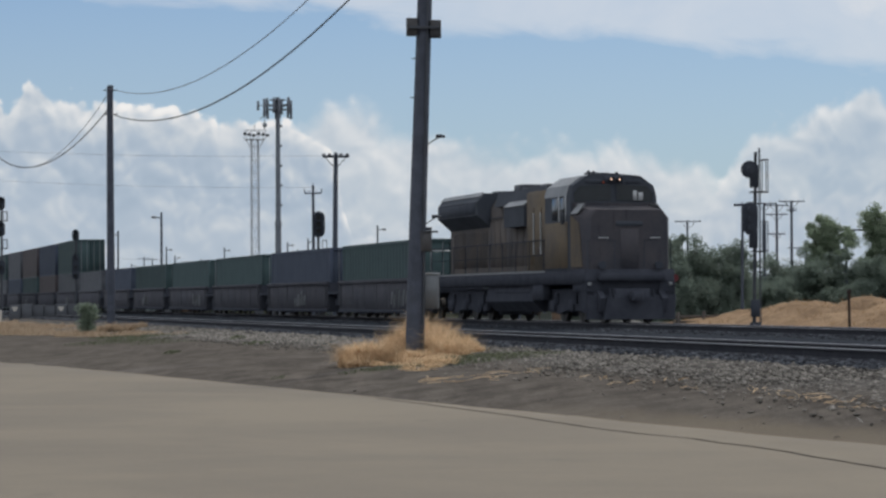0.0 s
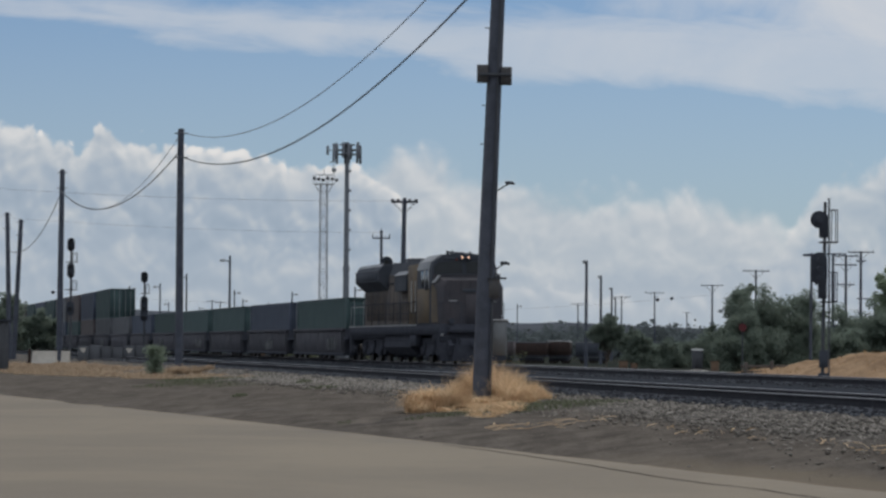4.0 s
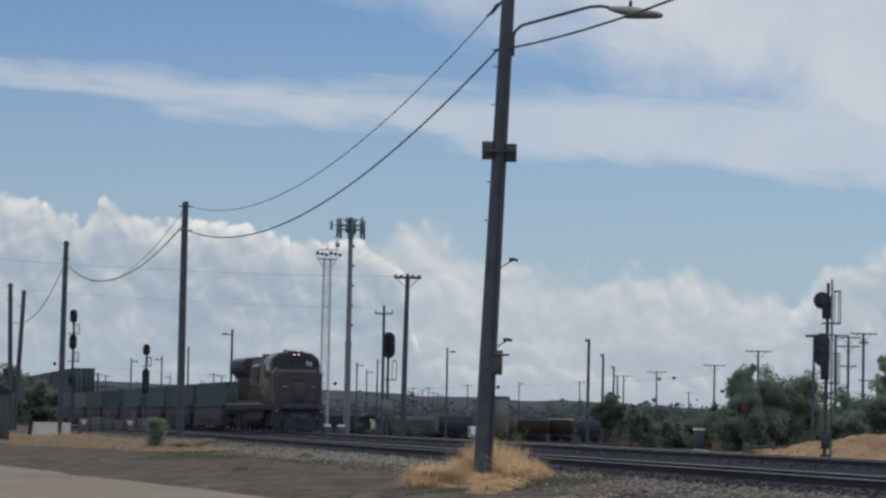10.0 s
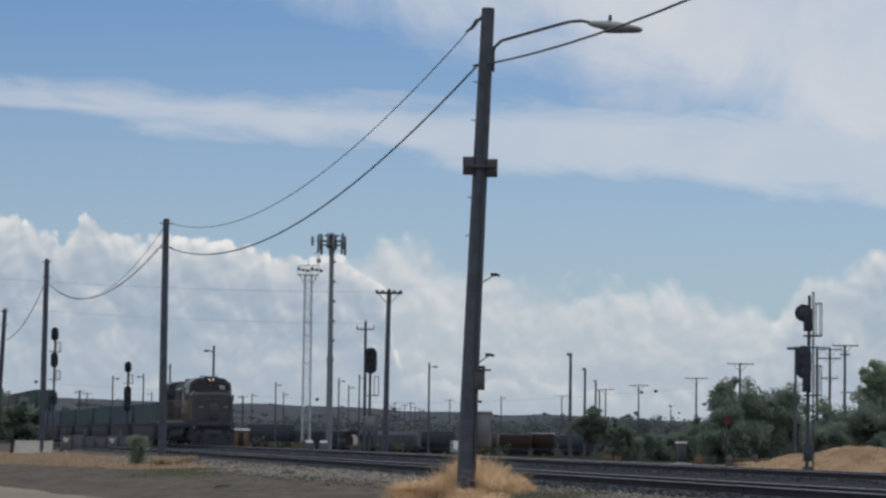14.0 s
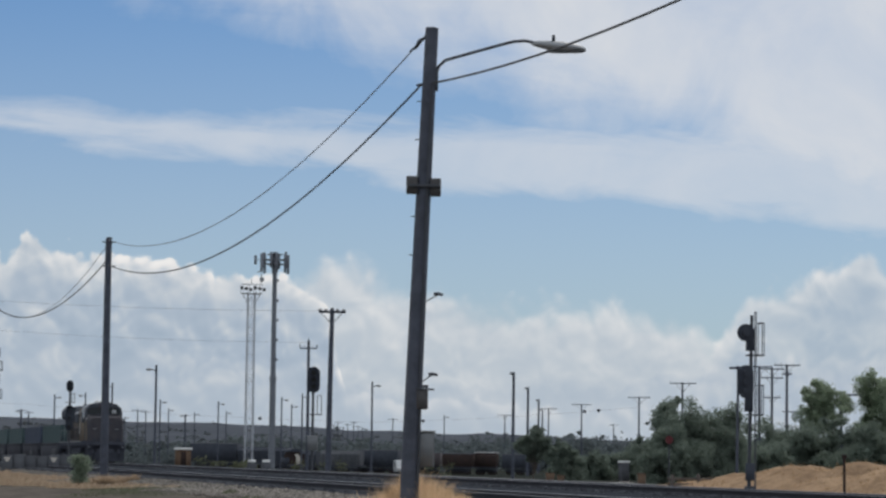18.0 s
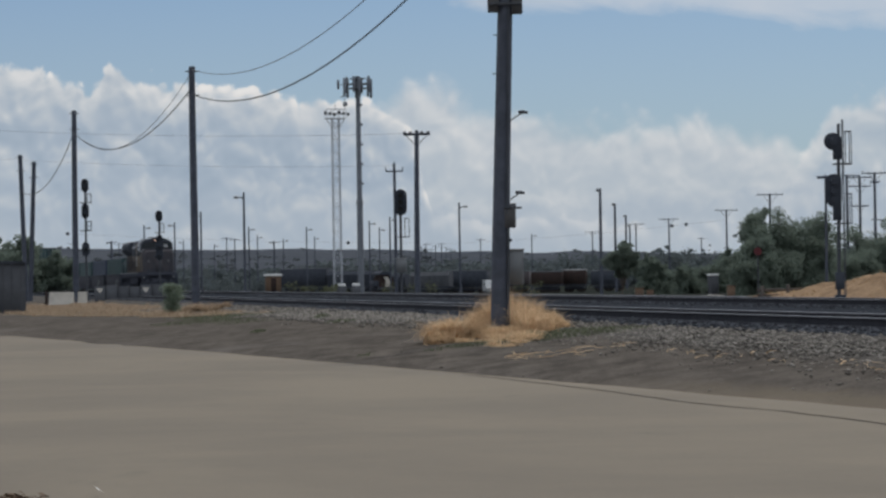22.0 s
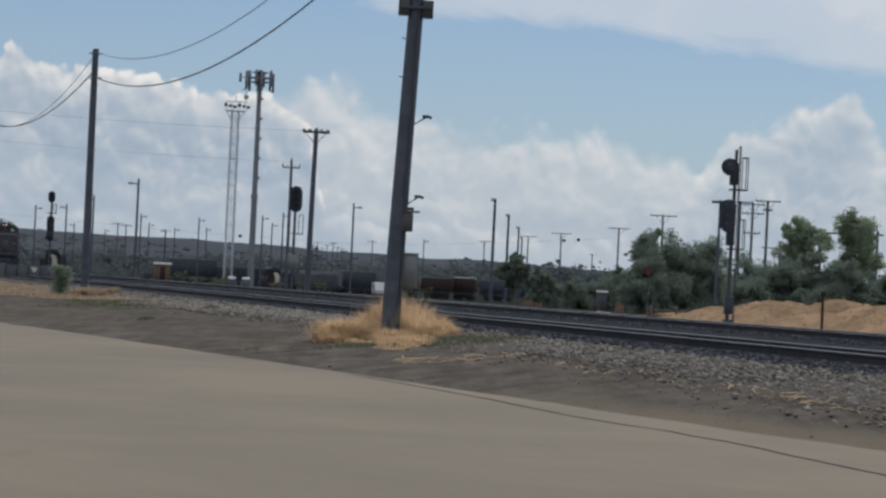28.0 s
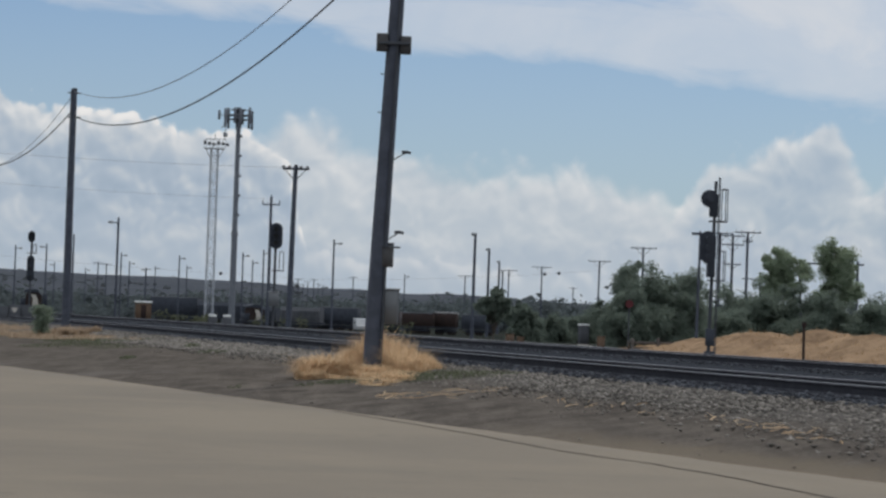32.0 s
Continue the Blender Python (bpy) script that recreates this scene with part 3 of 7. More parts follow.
            me.set_sharp_from_angle(angle=radians(38))
        me.materials.append(mat)
        return me


def part(name, build, mat, parent, label=""):
    ob = new(name, build.mesh(name, mat) if isinstance(build, Build) else build)
    if isinstance(build, bpy.types.Mesh) and mat is not None and not build.materials:
        build.materials.append(mat)
    ob.parent = parent
    if label:
        ob["label"] = label
    return ob


def thing(name, m, label, category, group="", kind=""):
    ob = new(name)
    ob.matrix_world = m if isinstance(m, Matrix) else pose(*m)
    return tagged(ob, label, category, group, kind)


def raw_mesh(name, verts, faces, mat, smooth=False):
    """A mesh straight from number arrays; faces: rows of three or four indices."""
    me = bpy.data.meshes.new(name)
    verts, faces = np.asarray(verts, dtype=np.float32), np.asarray(faces, dtype=np.int32)
    k = faces.shape[1]
    me.vertices.add(len(verts)); me.vertices.foreach_set("co", verts.ravel())
    me.loops.add(faces.size); me.loops.foreach_set("vertex_index", faces.ravel())
    me.polygons.add(len(faces)); me.polygons.foreach_set("loop_start", np.arange(len(faces), dtype=np.int32) * k)
    me.update(calc_edges=True)
    me.validate()
    if smooth:
        me.polygons.foreach_set("use_smooth", [True] * len(me.polygons))
    me.materials.append(mat)
    return me


# ---- ground, road, tracks ----
def make_ground():
    os_ = np.concatenate([np.array([-3500, -1500, -600, -250, -120, -70, -45, -32, -26, -22]), np.arange(-20, 6, 0.35), np.arange(6, 34, 2.0), np.array([40, 50, 65, 90, 140, 250, 500, 900, 1600, 3000, 4400])])
    ss = np.concatenate([np.array([-3500, -1500, -700, -350, -200, -120]), np.arange(-90, 60, 1.2), np.arange(60, 180, 5.0), np.array([190, 220, 260, 320, 420, 600, 900, 1400, 2200, 3200, 4400])])
    verts, faces = [], []
    for s in ss:
        for o in os_:
            p = trk(o, s)
            z = ground_z(p.x, p.y)
            out = p.x < 3.0 - (p.y - 31.3) * 0.375 - 0.1
            if not out and -24 < o < 6 and -90 < s < 180:
                flat = 0.2 if (-12.2 < o < 2.4) else 1.0
                z += flat * 0.035 * noise.noise((p.x * 0.6, p.y * 0.45, 0.0)) + flat * 0.018 * noise.noise((p.x * 2.3, p.y * 1.9, 4.0))
            if out:
                z -= 0.05
            verts.append((p.x, p.y, z))
    n = len(os_)
    for j in range(len(ss) - 1):
        for i in range(n - 1):
            faces.append((j * n + i, j * n + i + 1, (j + 1) * n + i + 1, (j + 1) * n + i))
    ob = new("ground", raw_mesh("ground", verts, faces, EARTH, True))
    tagged(ob, "brown dirt verge, grey gravel and dark oily track bed", "ground", kind="structure")


def edge_x(y):
    """The far edge of the road."""
    return 3.0 - (y - 31.3) * 0.375 + 0.16 * noise.noise((y * 0.35, 0, 2)) + 0.07 * noise.noise((y * 1.7, 0, 5))


def make_road():
    ys = np.concatenate([np.arange(-60, 14, 6.0), np.arange(14, 90, 0.5), np.arange(90, 131, 4.0)])
    xs_n = 14
    verts, faces = [], []
    for y in ys:
        e = edge_x(y)
        for i in range(xs_n):
            f = (i / (xs_n - 1)) ** 2.2
            x = e - f * 38
            z = 0.012 + 0.02 * noise.noise((x * 0.12, y * 0.12, 1)) if i else -0.09
            if i == 1:
                x = e - 0.06
            verts.append((x, y, z))
    for j in range(len(ys) - 1):
        for i in range(xs_n - 1):
            a = j * xs_n + i
            faces.append((a, a + 1, a + 1 + xs_n, a + xs_n))
    road = new("road", raw_mesh("road", verts, faces, CONCRETE_ROAD, True))
    tagged(road, "pale worn concrete road with a rough dirt edge", "road", kind="structure")
    for nm, pts, w in (("road_joint", [(4.95, 19.5), (4.65, 21.05), (4.31, 22.62), (3.91, 24.79), (3.37, 26.93), (2.67, 28.81), (1.75, 32.6), (0.7, 36.3), (0.0, 38.6)], 0.022),):
        v, f = [], []
        fine = []
        for (ax, ay), (bx, by) in zip(pts, pts[1:]):
            for k in range(8):
                fine.append((ax + (bx - ax) * k / 8, ay + (by - ay) * k / 8))
        fine.append(pts[-1])
        for x, y in fine:
            x += 0.05 * noise.noise((y * 1.2, 0, 8))
            z = 0.018 + 0.02 * noise.noise((x * 0.12, y * 0.12, 1))
            ww = w * (1 + 0.5 * noise.noise((y * 2, 3, 8)))
            v += [(x - ww, y, z), (x + ww, y, z)]
        for i in range(len(fine) - 1):
            f.append((2 * i, 2 * i + 1, 2 * i + 3, 2 * i + 2))
        j = new(nm, raw_mesh(nm, v, f, JOINT))
        j.parent = road


def make_track(name, o, s0, s1, tie0, tie1, label):
    t = thing(name, Matrix.LocRotScale(trk(o, 0), Euler((0, 0, radians(TRACK_ANGLE))), None), label, "railway track", kind="structure")
    for x in (-0.7535, 0.7535):
        b = Build()
        z = RAIL_TOP
        prof = [(-0.075, z - 0.17), (0.075, z - 0.17), (0.075, z - 0.158), (0.012, z - 0.14), (0.012, z - 0.05), (0.036, z - 0.04), (0.036, z - 0.006),
                (-0.036, z - 0.006), (-0.036, z - 0.04), (-0.012, z - 0.05), (-0.012, z - 0.14), (-0.075, z - 0.158)]
        b.extrude([(x + u, v) for u, v in prof], "y", s0, s1)
        rail = part("rail", b, RAIL_STEEL, t)
        part("rail_head", Build().box(x - 0.0375, x + 0.0375, s0, s1, z - 0.015, z + 0.001, 0.006), RAIL_HEAD, rail, "bright polished running surface")
    return t


def tie_mesh():
    return Build().box(-1.3, 1.3, -0.115, 0.115, 0.37, 0.55, 0.015).mesh("sleeper", TIE_WOOD)


# ---- poles and cables ----
def wood_shaft(h, r0, r1, lean=(0.0, 0.0), seed=0, sink=0.35):
    """A slightly crooked tapered trunk."""
    pts, rs = [], []
    for k in range(9):
        f = k / 8
        pts.append((lean[0] * f + 0.02 * math.sin(seed + 3 * f), lean[1] * f, -sink + (h + sink) * f))
        rs.append(r0 + (r1 - r0) * f)
    return Build().tube(pts, rs, 14)


def sag_points(a, b, sag, n=28):
    a, b = Vector(a), Vector(b)
    return [a.lerp(b, k / n) - Vector((0, 0, 4 * sag * (k / n) * (1 - k / n))) for k in range(n + 1)]


def cable(a, b, sag, r, label, name="overhead_cable"):
    ob = new(name, Build().tube(sag_points(a, b, sag), r, 6).mesh(name, WIRE if name == "overhead_wire" else CABLE))
    return tagged(ob, label, "cable", "overhead cables")


def insulator(parent, x, y, z, tilt=1):
    b = Build()
    for k in range(3):
        b.cyl((x, y, z + k * 0.05), (x, y, z + k * 0.05 + 0.03), 0.045, 0.03, 8)
    b.cyl((x, y, z - 0.06), (x, y, z), 0.012, None, 6)
    return part("insulator", b, GREY_WOOD, parent)


P1 = Vector((0.74, 49.0, 0.39))
P2 = Vector((-10.41, 100.0, 0.27))
P3 = Vector((-23.4, 155.0, 0.32))


def make_lamp_pole():
    p = thing("street_lamp", (P1.x, P1.y, P1.z), "tall dark wooden pole with street lamp, boxes and security cameras", "street lamp")
    h, lx = 9.45, 0.34
    at = lambda z: lx * max(0.0, z / h) ** 1.1
    zs = [-0.35 + (h + 0.35) * k / 10 for k in range(11)]
    part("shaft", Build().tube([(at(z), 0, z) for z in zs], [0.178 - 0.052 * max(0, z) / h for z in zs], 16), POLE_WOOD, p)
    # the curved arm and lamp head
    z = 8.52
    arm = [(at(z) + u, 0, v) for u, v in ((0.12, 8.36), (0.13, 8.54), (0.17, 8.69), (0.30, 8.82), (0.6, 8.91), (0.9, 9.00), (1.3, 9.12), (1.62, 9.21), (1.85, 9.23), (2.02, 9.20))]
    part("lamp_arm", Build().tube(arm, 0.03, 8), DARK_STEEL, p)
    part("bracket", Build().box(at(z) + 0.09, at(z) + 0.17, -0.06, 0.06, z - 0.3, z + 0.12, 0.01), DARK_STEEL, p)
    hx, hz = at(z) + 1.98, z + 0.67
    prof = [(0.0, 0.025, 0.035), (0.12, 0.06, 0.06), (0.35, 0.11, 0.09), (0.6, 0.15, 0.105), (0.85, 0.15, 0.085), (1.0, 0.09, 0.06), (1.06, 0.03, 0.03)]
    rings = [[(hx + u, w * math.cos(k * math.tau / 12), hz - 0.11 * u + hh * math.sin(k * math.tau / 12) * (1.0 if math.sin(k * math.tau / 12) > 0 else 1.15)) for k in range(12)] for u, w, hh in prof]
    head = part("lamp_head", Build().loft(rings), STEEL_GREY, p, "grey cobra-head luminaire")
    part("photocell", Build().cyl((hx + 0.43, 0, hz + 0.05), (hx + 0.43, 0, hz + 0.16), 0.035, 0.03), BLACK_PAINT, p)
    lens = [[(hx + 0.3 + 0.25 * (1 + math.cos(k * math.tau / 12)), 0.12 * s * math.sin(k * math.tau / 12), hz - 0.14 - d) for k in range(12)] for s, d in ((1, 0), (0.7, 0.045))]
    part("lens", Build().loft(lens), CABINET_GREY, head)
    # boards nailed on both sides
    zb = 6.34
    for x0, x1, dz in ((at(zb) - 0.34, at(zb) - 0.12, 0.02), (at(zb) + 0.12, at(zb) + 0.33, -0.02)):
        b = Build().box(x0, x1, -0.15, 0.02, zb - 0.17 + dz, zb + 0.17 + dz, 0.015)
        part("junction_box", b, BOARD_WOOD, p, "weathered dark box on the pole")
    part("strap", Build().box(at(zb) - 0.3, at(zb) + 0.3, -0.20, -0.17, zb - 0.03, zb + 0.03, 0.004), DARK_STEEL, p)
    # cameras on short brackets
    for zc, ln in ((4.17, 0.13), (2.62, 0.1)):
        x = at(zc) + 0.17
        c = part("security_camera", Build().box(x + ln, x + ln + 0.13, -0.045, 0.045, zc + 0.06, zc + 0.12, 0.02).cyl((x + ln + 0.12, 0, zc + 0.088), (x + ln + 0.18, 0, zc + 0.072), 0.028), DARK_STEEL, p, "small dark camera")
        part("camera_bracket", Build().tube([(x - 0.04, 0, zc - 0.08), (x + ln * 0.6, 0, zc), (x + ln + 0.06, 0, zc + 0.06)], 0.012), DARK_STEEL, c)
    part("bracket", Build().box(at(2.42) + 0.1, at(2.42) + 0.28, -0.05, 0.05, 2.44, 2.5, 0.01), DARK_STEEL, p)
    part("meter_box", Build().box(at(2.2) + 0.06, at(2.2) + 0.28, -0.17, 0.12, 2.03, 2.4, 0.02), BOARD_WOOD, p, "dark meter box")
    part("meter_hood", Build().box(at(2.2) + 0.04, at(2.2) + 0.4, -0.19, 0.14, 2.4, 2.43, 0.008), DARK_STEEL, p)
    g = part("cabinet", Build().box(at(1.3) + 0.03, at(1.3) + 0.45, -0.02, 0.26, 0.93, 1.6, 0.02), CABINET_GREY, p, "grey steel electrical cabinet")
    part("cabinet_door", Build().box(at(1.3) + 0.06, at(1.3) + 0.42, -0.04, -0.024, 0.96, 1.56, 0.006), CABINET_GREY, g)
    part("cabinet_top", Build().box(at(1.3) + 0.02, at(1.3) + 0.47, -0.05, 0.28, 1.6, 1.625, 0.006), PALE_STEEL, g)
    part("conduit", Build().tube([(at(1.3) + 0.13, -0.13, 0.05), (at(2) + 0.14, -0.14, 2.0)], 0.025), DARK_STEEL, p)
    part("conduit", Build().tube([(at(2.4) + 0.1, -0.16, 2.3), (at(6) + 0.07, -0.15, 6.0), (at(8) + 0.06, -0.13, 8.3)], 0.02), DARK_STEEL, p)
    for k in range(5):
        zz = 5.0 + 0.75 * k
        part("step_bolt", Build().cyl((at(zz) - 0.12, 0, zz), (at(zz) - 0.22, 0, zz + 0.01), 0.01, None, 6), DARK_STEEL, p)
    # dead-end clamps for the two cables
    part("cable_clamp", Build().tube([(at(9.2) - 0.1, 0, 9.28), (at(9.2) - 0.22, 0.06, 9.2), (at(9.2) - 0.3, 0.1, 9.08), (at(9.2) - 0.42, 0.12, 9.0)], [0.02, 0.045, 0.035, 0.015], 8), DARK_STEEL, p)
    part("cable_clamp", Build().tube([(at(8.3) - 0.1, 0, 8.34), (at(8.3) - 0.24, 0.05, 8.33)], [0.03, 0.02], 8), DARK_STEEL, p)


def plain_pole(base, h, r0, r1, lean, seed, label, group=""):
    p = thing("utility_pole", (base[0], base[1], base[2]), label, "utility pole", group)
    part("shaft", wood_shaft(h, r0, r1, lean, seed), POLE_WOOD, p)
    part("pole_cap", Build().cyl((lean[0], lean[1], h - 0.02), (lean[0], lean[1], h + 0.05), r1 * 1.06, r1 * 0.8, 12), DARK_STEEL, p)
    for z in (h - 0.15, h - 1.1):
        for s in (-1, 1):
            part("cable_clamp", Build().cyl((lean[0] * z / h + s * (r1 - 0.02), 0, z), (lean[0] * z / h + s * (r1 + 0.15), 0, z + 0.02), 0.03, 0.02, 8), DARK_STEEL, p)
    return p


def arm_pole(base, h, r, arms, label, brace=True, insul=True, turn=0.0, group="poles with crossarms", pins=False):
    """arms: (height below the top, half length)."""
    base, h = stand(base, h)
    p = thing("utility_pole", pose(base[0], base[1], base[2], 0, 0, turn), label, "utility pole", group)
    part("shaft", wood_shaft(h, r, r * 0.7, (0, 0), base[0]), POLE_WOOD, p)
    for dz, half in arms:
        z = h - dz
        a = part("crossarm", Build().box(-half, half, -r - 0.1, -r + 0.02, z - 0.06, z + 0.06, 0.01), POLE_WOOD, p)
        if insul:
            for x in (-half * 0.92, -half * 0.45, half * 0.45, half * 0.92):
                insulator(a, x, -r - 0.04, z + 0.12)
        if pins:
            for x, up in ((-half, 0.42), (0.0, 0.95), (half, 0.42)):
                part("pin", Build().cyl((x, -r - 0.04, z + 0.05), (x, -r - 0.04, z + up), 0.045, 0.035, 8), POLE_WOOD, a)
        if brace:
            part("brace", Build().tube([(-half * 0.55, -r - 0.06, z - 0.05), (0, -r - 0.03, z - half * 0.65)], 0.025).tube([(half * 0.55, -r - 0.06, z - 0.05), (0, -r - 0.03, z - half * 0.65)], 0.025), DARK_STEEL, a)
    return p


def yard_lamp(base, h, side, turn=0.0, r=0.11, arm=0.35):
    p = thing("yard_lamp", pose(base[0], base[1], base[2], 0, 0, turn), "dark yard lamp post with a single short arm", "lamp post", "yard lamps")
    part("shaft", Build().cyl((0, 0, -0.3), (0, 0, h), r, r * 0.75, 10), POLE_WOOD, p)
    part("arm", Build().tube([(0, 0, h - 0.55), (side * arm * 0.5, 0, h - 0.42), (side * arm, 0, h - 0.38)], 0.04), DARK_STEEL, p)
    x = side * arm
    pr = [(0.0, 0.05, 0.05), (0.12, 0.13, 0.1), (0.3, 0.15, 0.11), (0.48, 0.07, 0.06)]
    rings = [[(x + side * u, w * math.cos(k * math.tau / 8), h - 0.38 + q * math.sin(k * math.tau / 8)) for k in range(8)] for u, w, q in pr]
    part("lamp_head", Build().loft(rings), STEEL_GREY, p)
    part("foot", Build().box(-0.25, 0.25, -0.25, 0.25, -0.2, 0.35, 0.04), BLOCK_GREY, p)
    return p


# ---- signals ----
def target(parent, x, y, z, w, h, lights):
    """A black signal head seen from the front: a tall round-ended plate with hooded lamps."""
    n = 10
    out = [(x + w / 2 * math.cos(a), z + (h - w) / 2 + w / 2 * math.sin(a)) for a in [math.pi * k / n for k in range(n + 1)]] + \
          [(x + w / 2 * math.cos(a), z - (h - w) / 2 + w / 2 * math.sin(a)) for a in [math.pi + math.pi * k / n for k in range(n + 1)]]
    p = part("signal_head", Build().extrude(out, "y", y - 0.02, y + 0.02), BLACK_PAINT, parent, "black round-ended signal head")
    for k in range(lights):
        zz = z + (h - w) / 2 - (h - w) * k / max(1, lights - 1) if lights > 1 else z
        ring = lambda yy, r: [(x + r * math.cos(q * math.tau / 12), yy, zz + r * math.sin(q * math.tau / 12)) for q in range(12)]
        part("hood", Build().loft([ring(y - 0.02, w * 0.26), ring(y - 0.26, w * 0.27), ring(y - 0.26, w * 0.25), ring(y - 0.02, w * 0.24)], False), BLACK_PAINT, p)
        part("lens", Build().cyl((x, y - 0.02, zz), (x, y - 0.035, zz), w * 0.2, None, 10), LENS, p)
    part("housing", Build().box(x - w * 0.3, x + w * 0.3, y + 0.02, y + 0.3, z - h * 0.42, z + h * 0.42, 0.03), BLACK_PAINT, p)
    return p


def cage(parent, x, y, z0, z1, w=0.36):
    """Ladder platform with its guard rail."""
    b = Build()
    for a in (0.12, w):
        for c in (-0.25, 0.25):
            b.tube([(x + a, y + c, z0), (x + a, y + c, z1)], 0.018, 6)
    b.tube([(x + 0.12, y - 0.25, z1), (x + w, y - 0.25, z1), (x + w, y + 0.25, z1), (x + 0.12, y + 0.25, z1)], 0.018, 6)
    part("guard_rail", b, DARK_STEEL, parent)
    part("platform", Build().box(x - 0.3, x + w + 0.02, y - 0.28, y + 0.28, z0 - 0.05, z0, 0.01), DARK_STEEL, parent)


def ladder(parent, x, y, z0, z1):
    b = Build()
    for a in (-0.17, 0.17):
        b.tube([(x + a * 0.3, y + a, z0), (x + a * 0.3, y + a, z1)], 0.018, 6)
    z = z0 + 0.3
    while z < z1:
        b.tube([(x - 0.05, y - 0.17, z), (x + 0.05, y + 0.17, z)], 0.012, 5)
        z += 0.3
    part("ladder", b, DARK_STEEL, parent)


def signal(base, h, heads, label, cab=None, cages=(), ladder_to=0.0, r=0.075, turn=0.0):
    """heads: (height, width, tall, lights, shift)."""
    p = thing("railway_signal", pose(base[0], base[1], base[2], 0, 0, turn), label, "railway signal", "railway signals")
    part("mast", Build().cyl((0, 0, -0.3), (0, 0, h), r, r * 0.85, 12), DARK_STEEL, p)
    part("foundation", Build().box(-0.3, 0.3, -0.3, 0.3, -0.3, 0.12, 0.04), BLOCK_GREY, p)
    for z, w, t, k, dx in heads:
        target(p, dx, -0.14, z, w, t, k)
    for x, z0, z1 in cages:
        cage(p, x, 0.0, z0, z1)
    if ladder_to:
        ladder(p, 0.3, 0.0, 0.2, ladder_to)
    if cab:
        z0, z1, w = cab
        g = part("relay_case", Build().box(-w / 2, w / 2, -0.32, -0.09, z0, z1, 0.02), CABINET_GREY, p, "small grey relay case")
        part("case_roof", Build().box(-w / 2 - 0.03, w / 2 + 0.03, -0.35, -0.07, z1, z1 + 0.03, 0.008), PALE_STEEL, g)
    return p


def make_round_signal(base):
    """Tall mast with a round head above an oblong one, each with a platform."""
    p = thing("railway_signal", pose(base[0], base[1], base[2]), "tall two-head railway signal with ladder and guard rails", "railway signal", "railway signals")
    part("mast", Build().cyl((-0.05, 0, -0.3), (0.05, 0, 6.6), 0.075, 0.06, 12), DARK_STEEL, p)
    part("foundation", Build().box(-0.2, 0.2, -0.2, 0.2, -0.3, 0.14, 0.05), BLACK_PAINT, p)
    hd = part("signal_head", Build().cyl((-0.2, -0.16, 5.93), (-0.2, -0.12, 5.93), 0.33, None, 24), BLACK_PAINT, p, "black round signal target")
    part("hood", Build().cyl((-0.2, -0.17, 5.93), (-0.2, -0.45, 5.9), 0.12, 0.13, 12), BLACK_PAINT, hd)
    part("housing", Build().box(-0.16, 0.14, -0.1, 0.2, 5.25, 6.1, 0.03), BLACK_PAINT, hd)
    n = 8
    out = [(-0.2 + 0.3 * math.cos(a), 4.08 + 0.36 + 0.26 * math.sin(a)) for a in [math.pi * k / n for k in range(n + 1)]] + [(-0.5, 4.08 - 0.42), (-0.32, 4.08 - 0.62), (-0.1, 4.08 - 0.58), (0.1, 4.08 - 0.36)]
    h2 = part("signal_head", Build().extrude(out, "y", -0.17, -0.13), BLACK_PAINT, p, "black oblong signal target")
    for z in (4.42, 4.08, 3.74):
        part("hood", Build().cyl((-0.2, -0.17, z), (-0.2, -0.42, z - 0.02), 0.1, 0.11, 12), BLACK_PAINT, h2)
    part("housing", Build().box(-0.2, 0.1, -0.12, 0.2, 2.95, 4.5, 0.03), BLACK_PAINT, h2)
    cage(p, 0.14, 0.0, 5.1, 6.3, 0.34)
    cage(p, 0.14, 0.0, 2.85, 3.95, 0.32)
    ladder(p, 0.2, 0.05, 0.1, 6.75)
    part("cable_box", Build().box(-0.2, 0.14, -0.25, -0.1, 0.35, 1.0, 0.02), BLACK_PAINT, p)


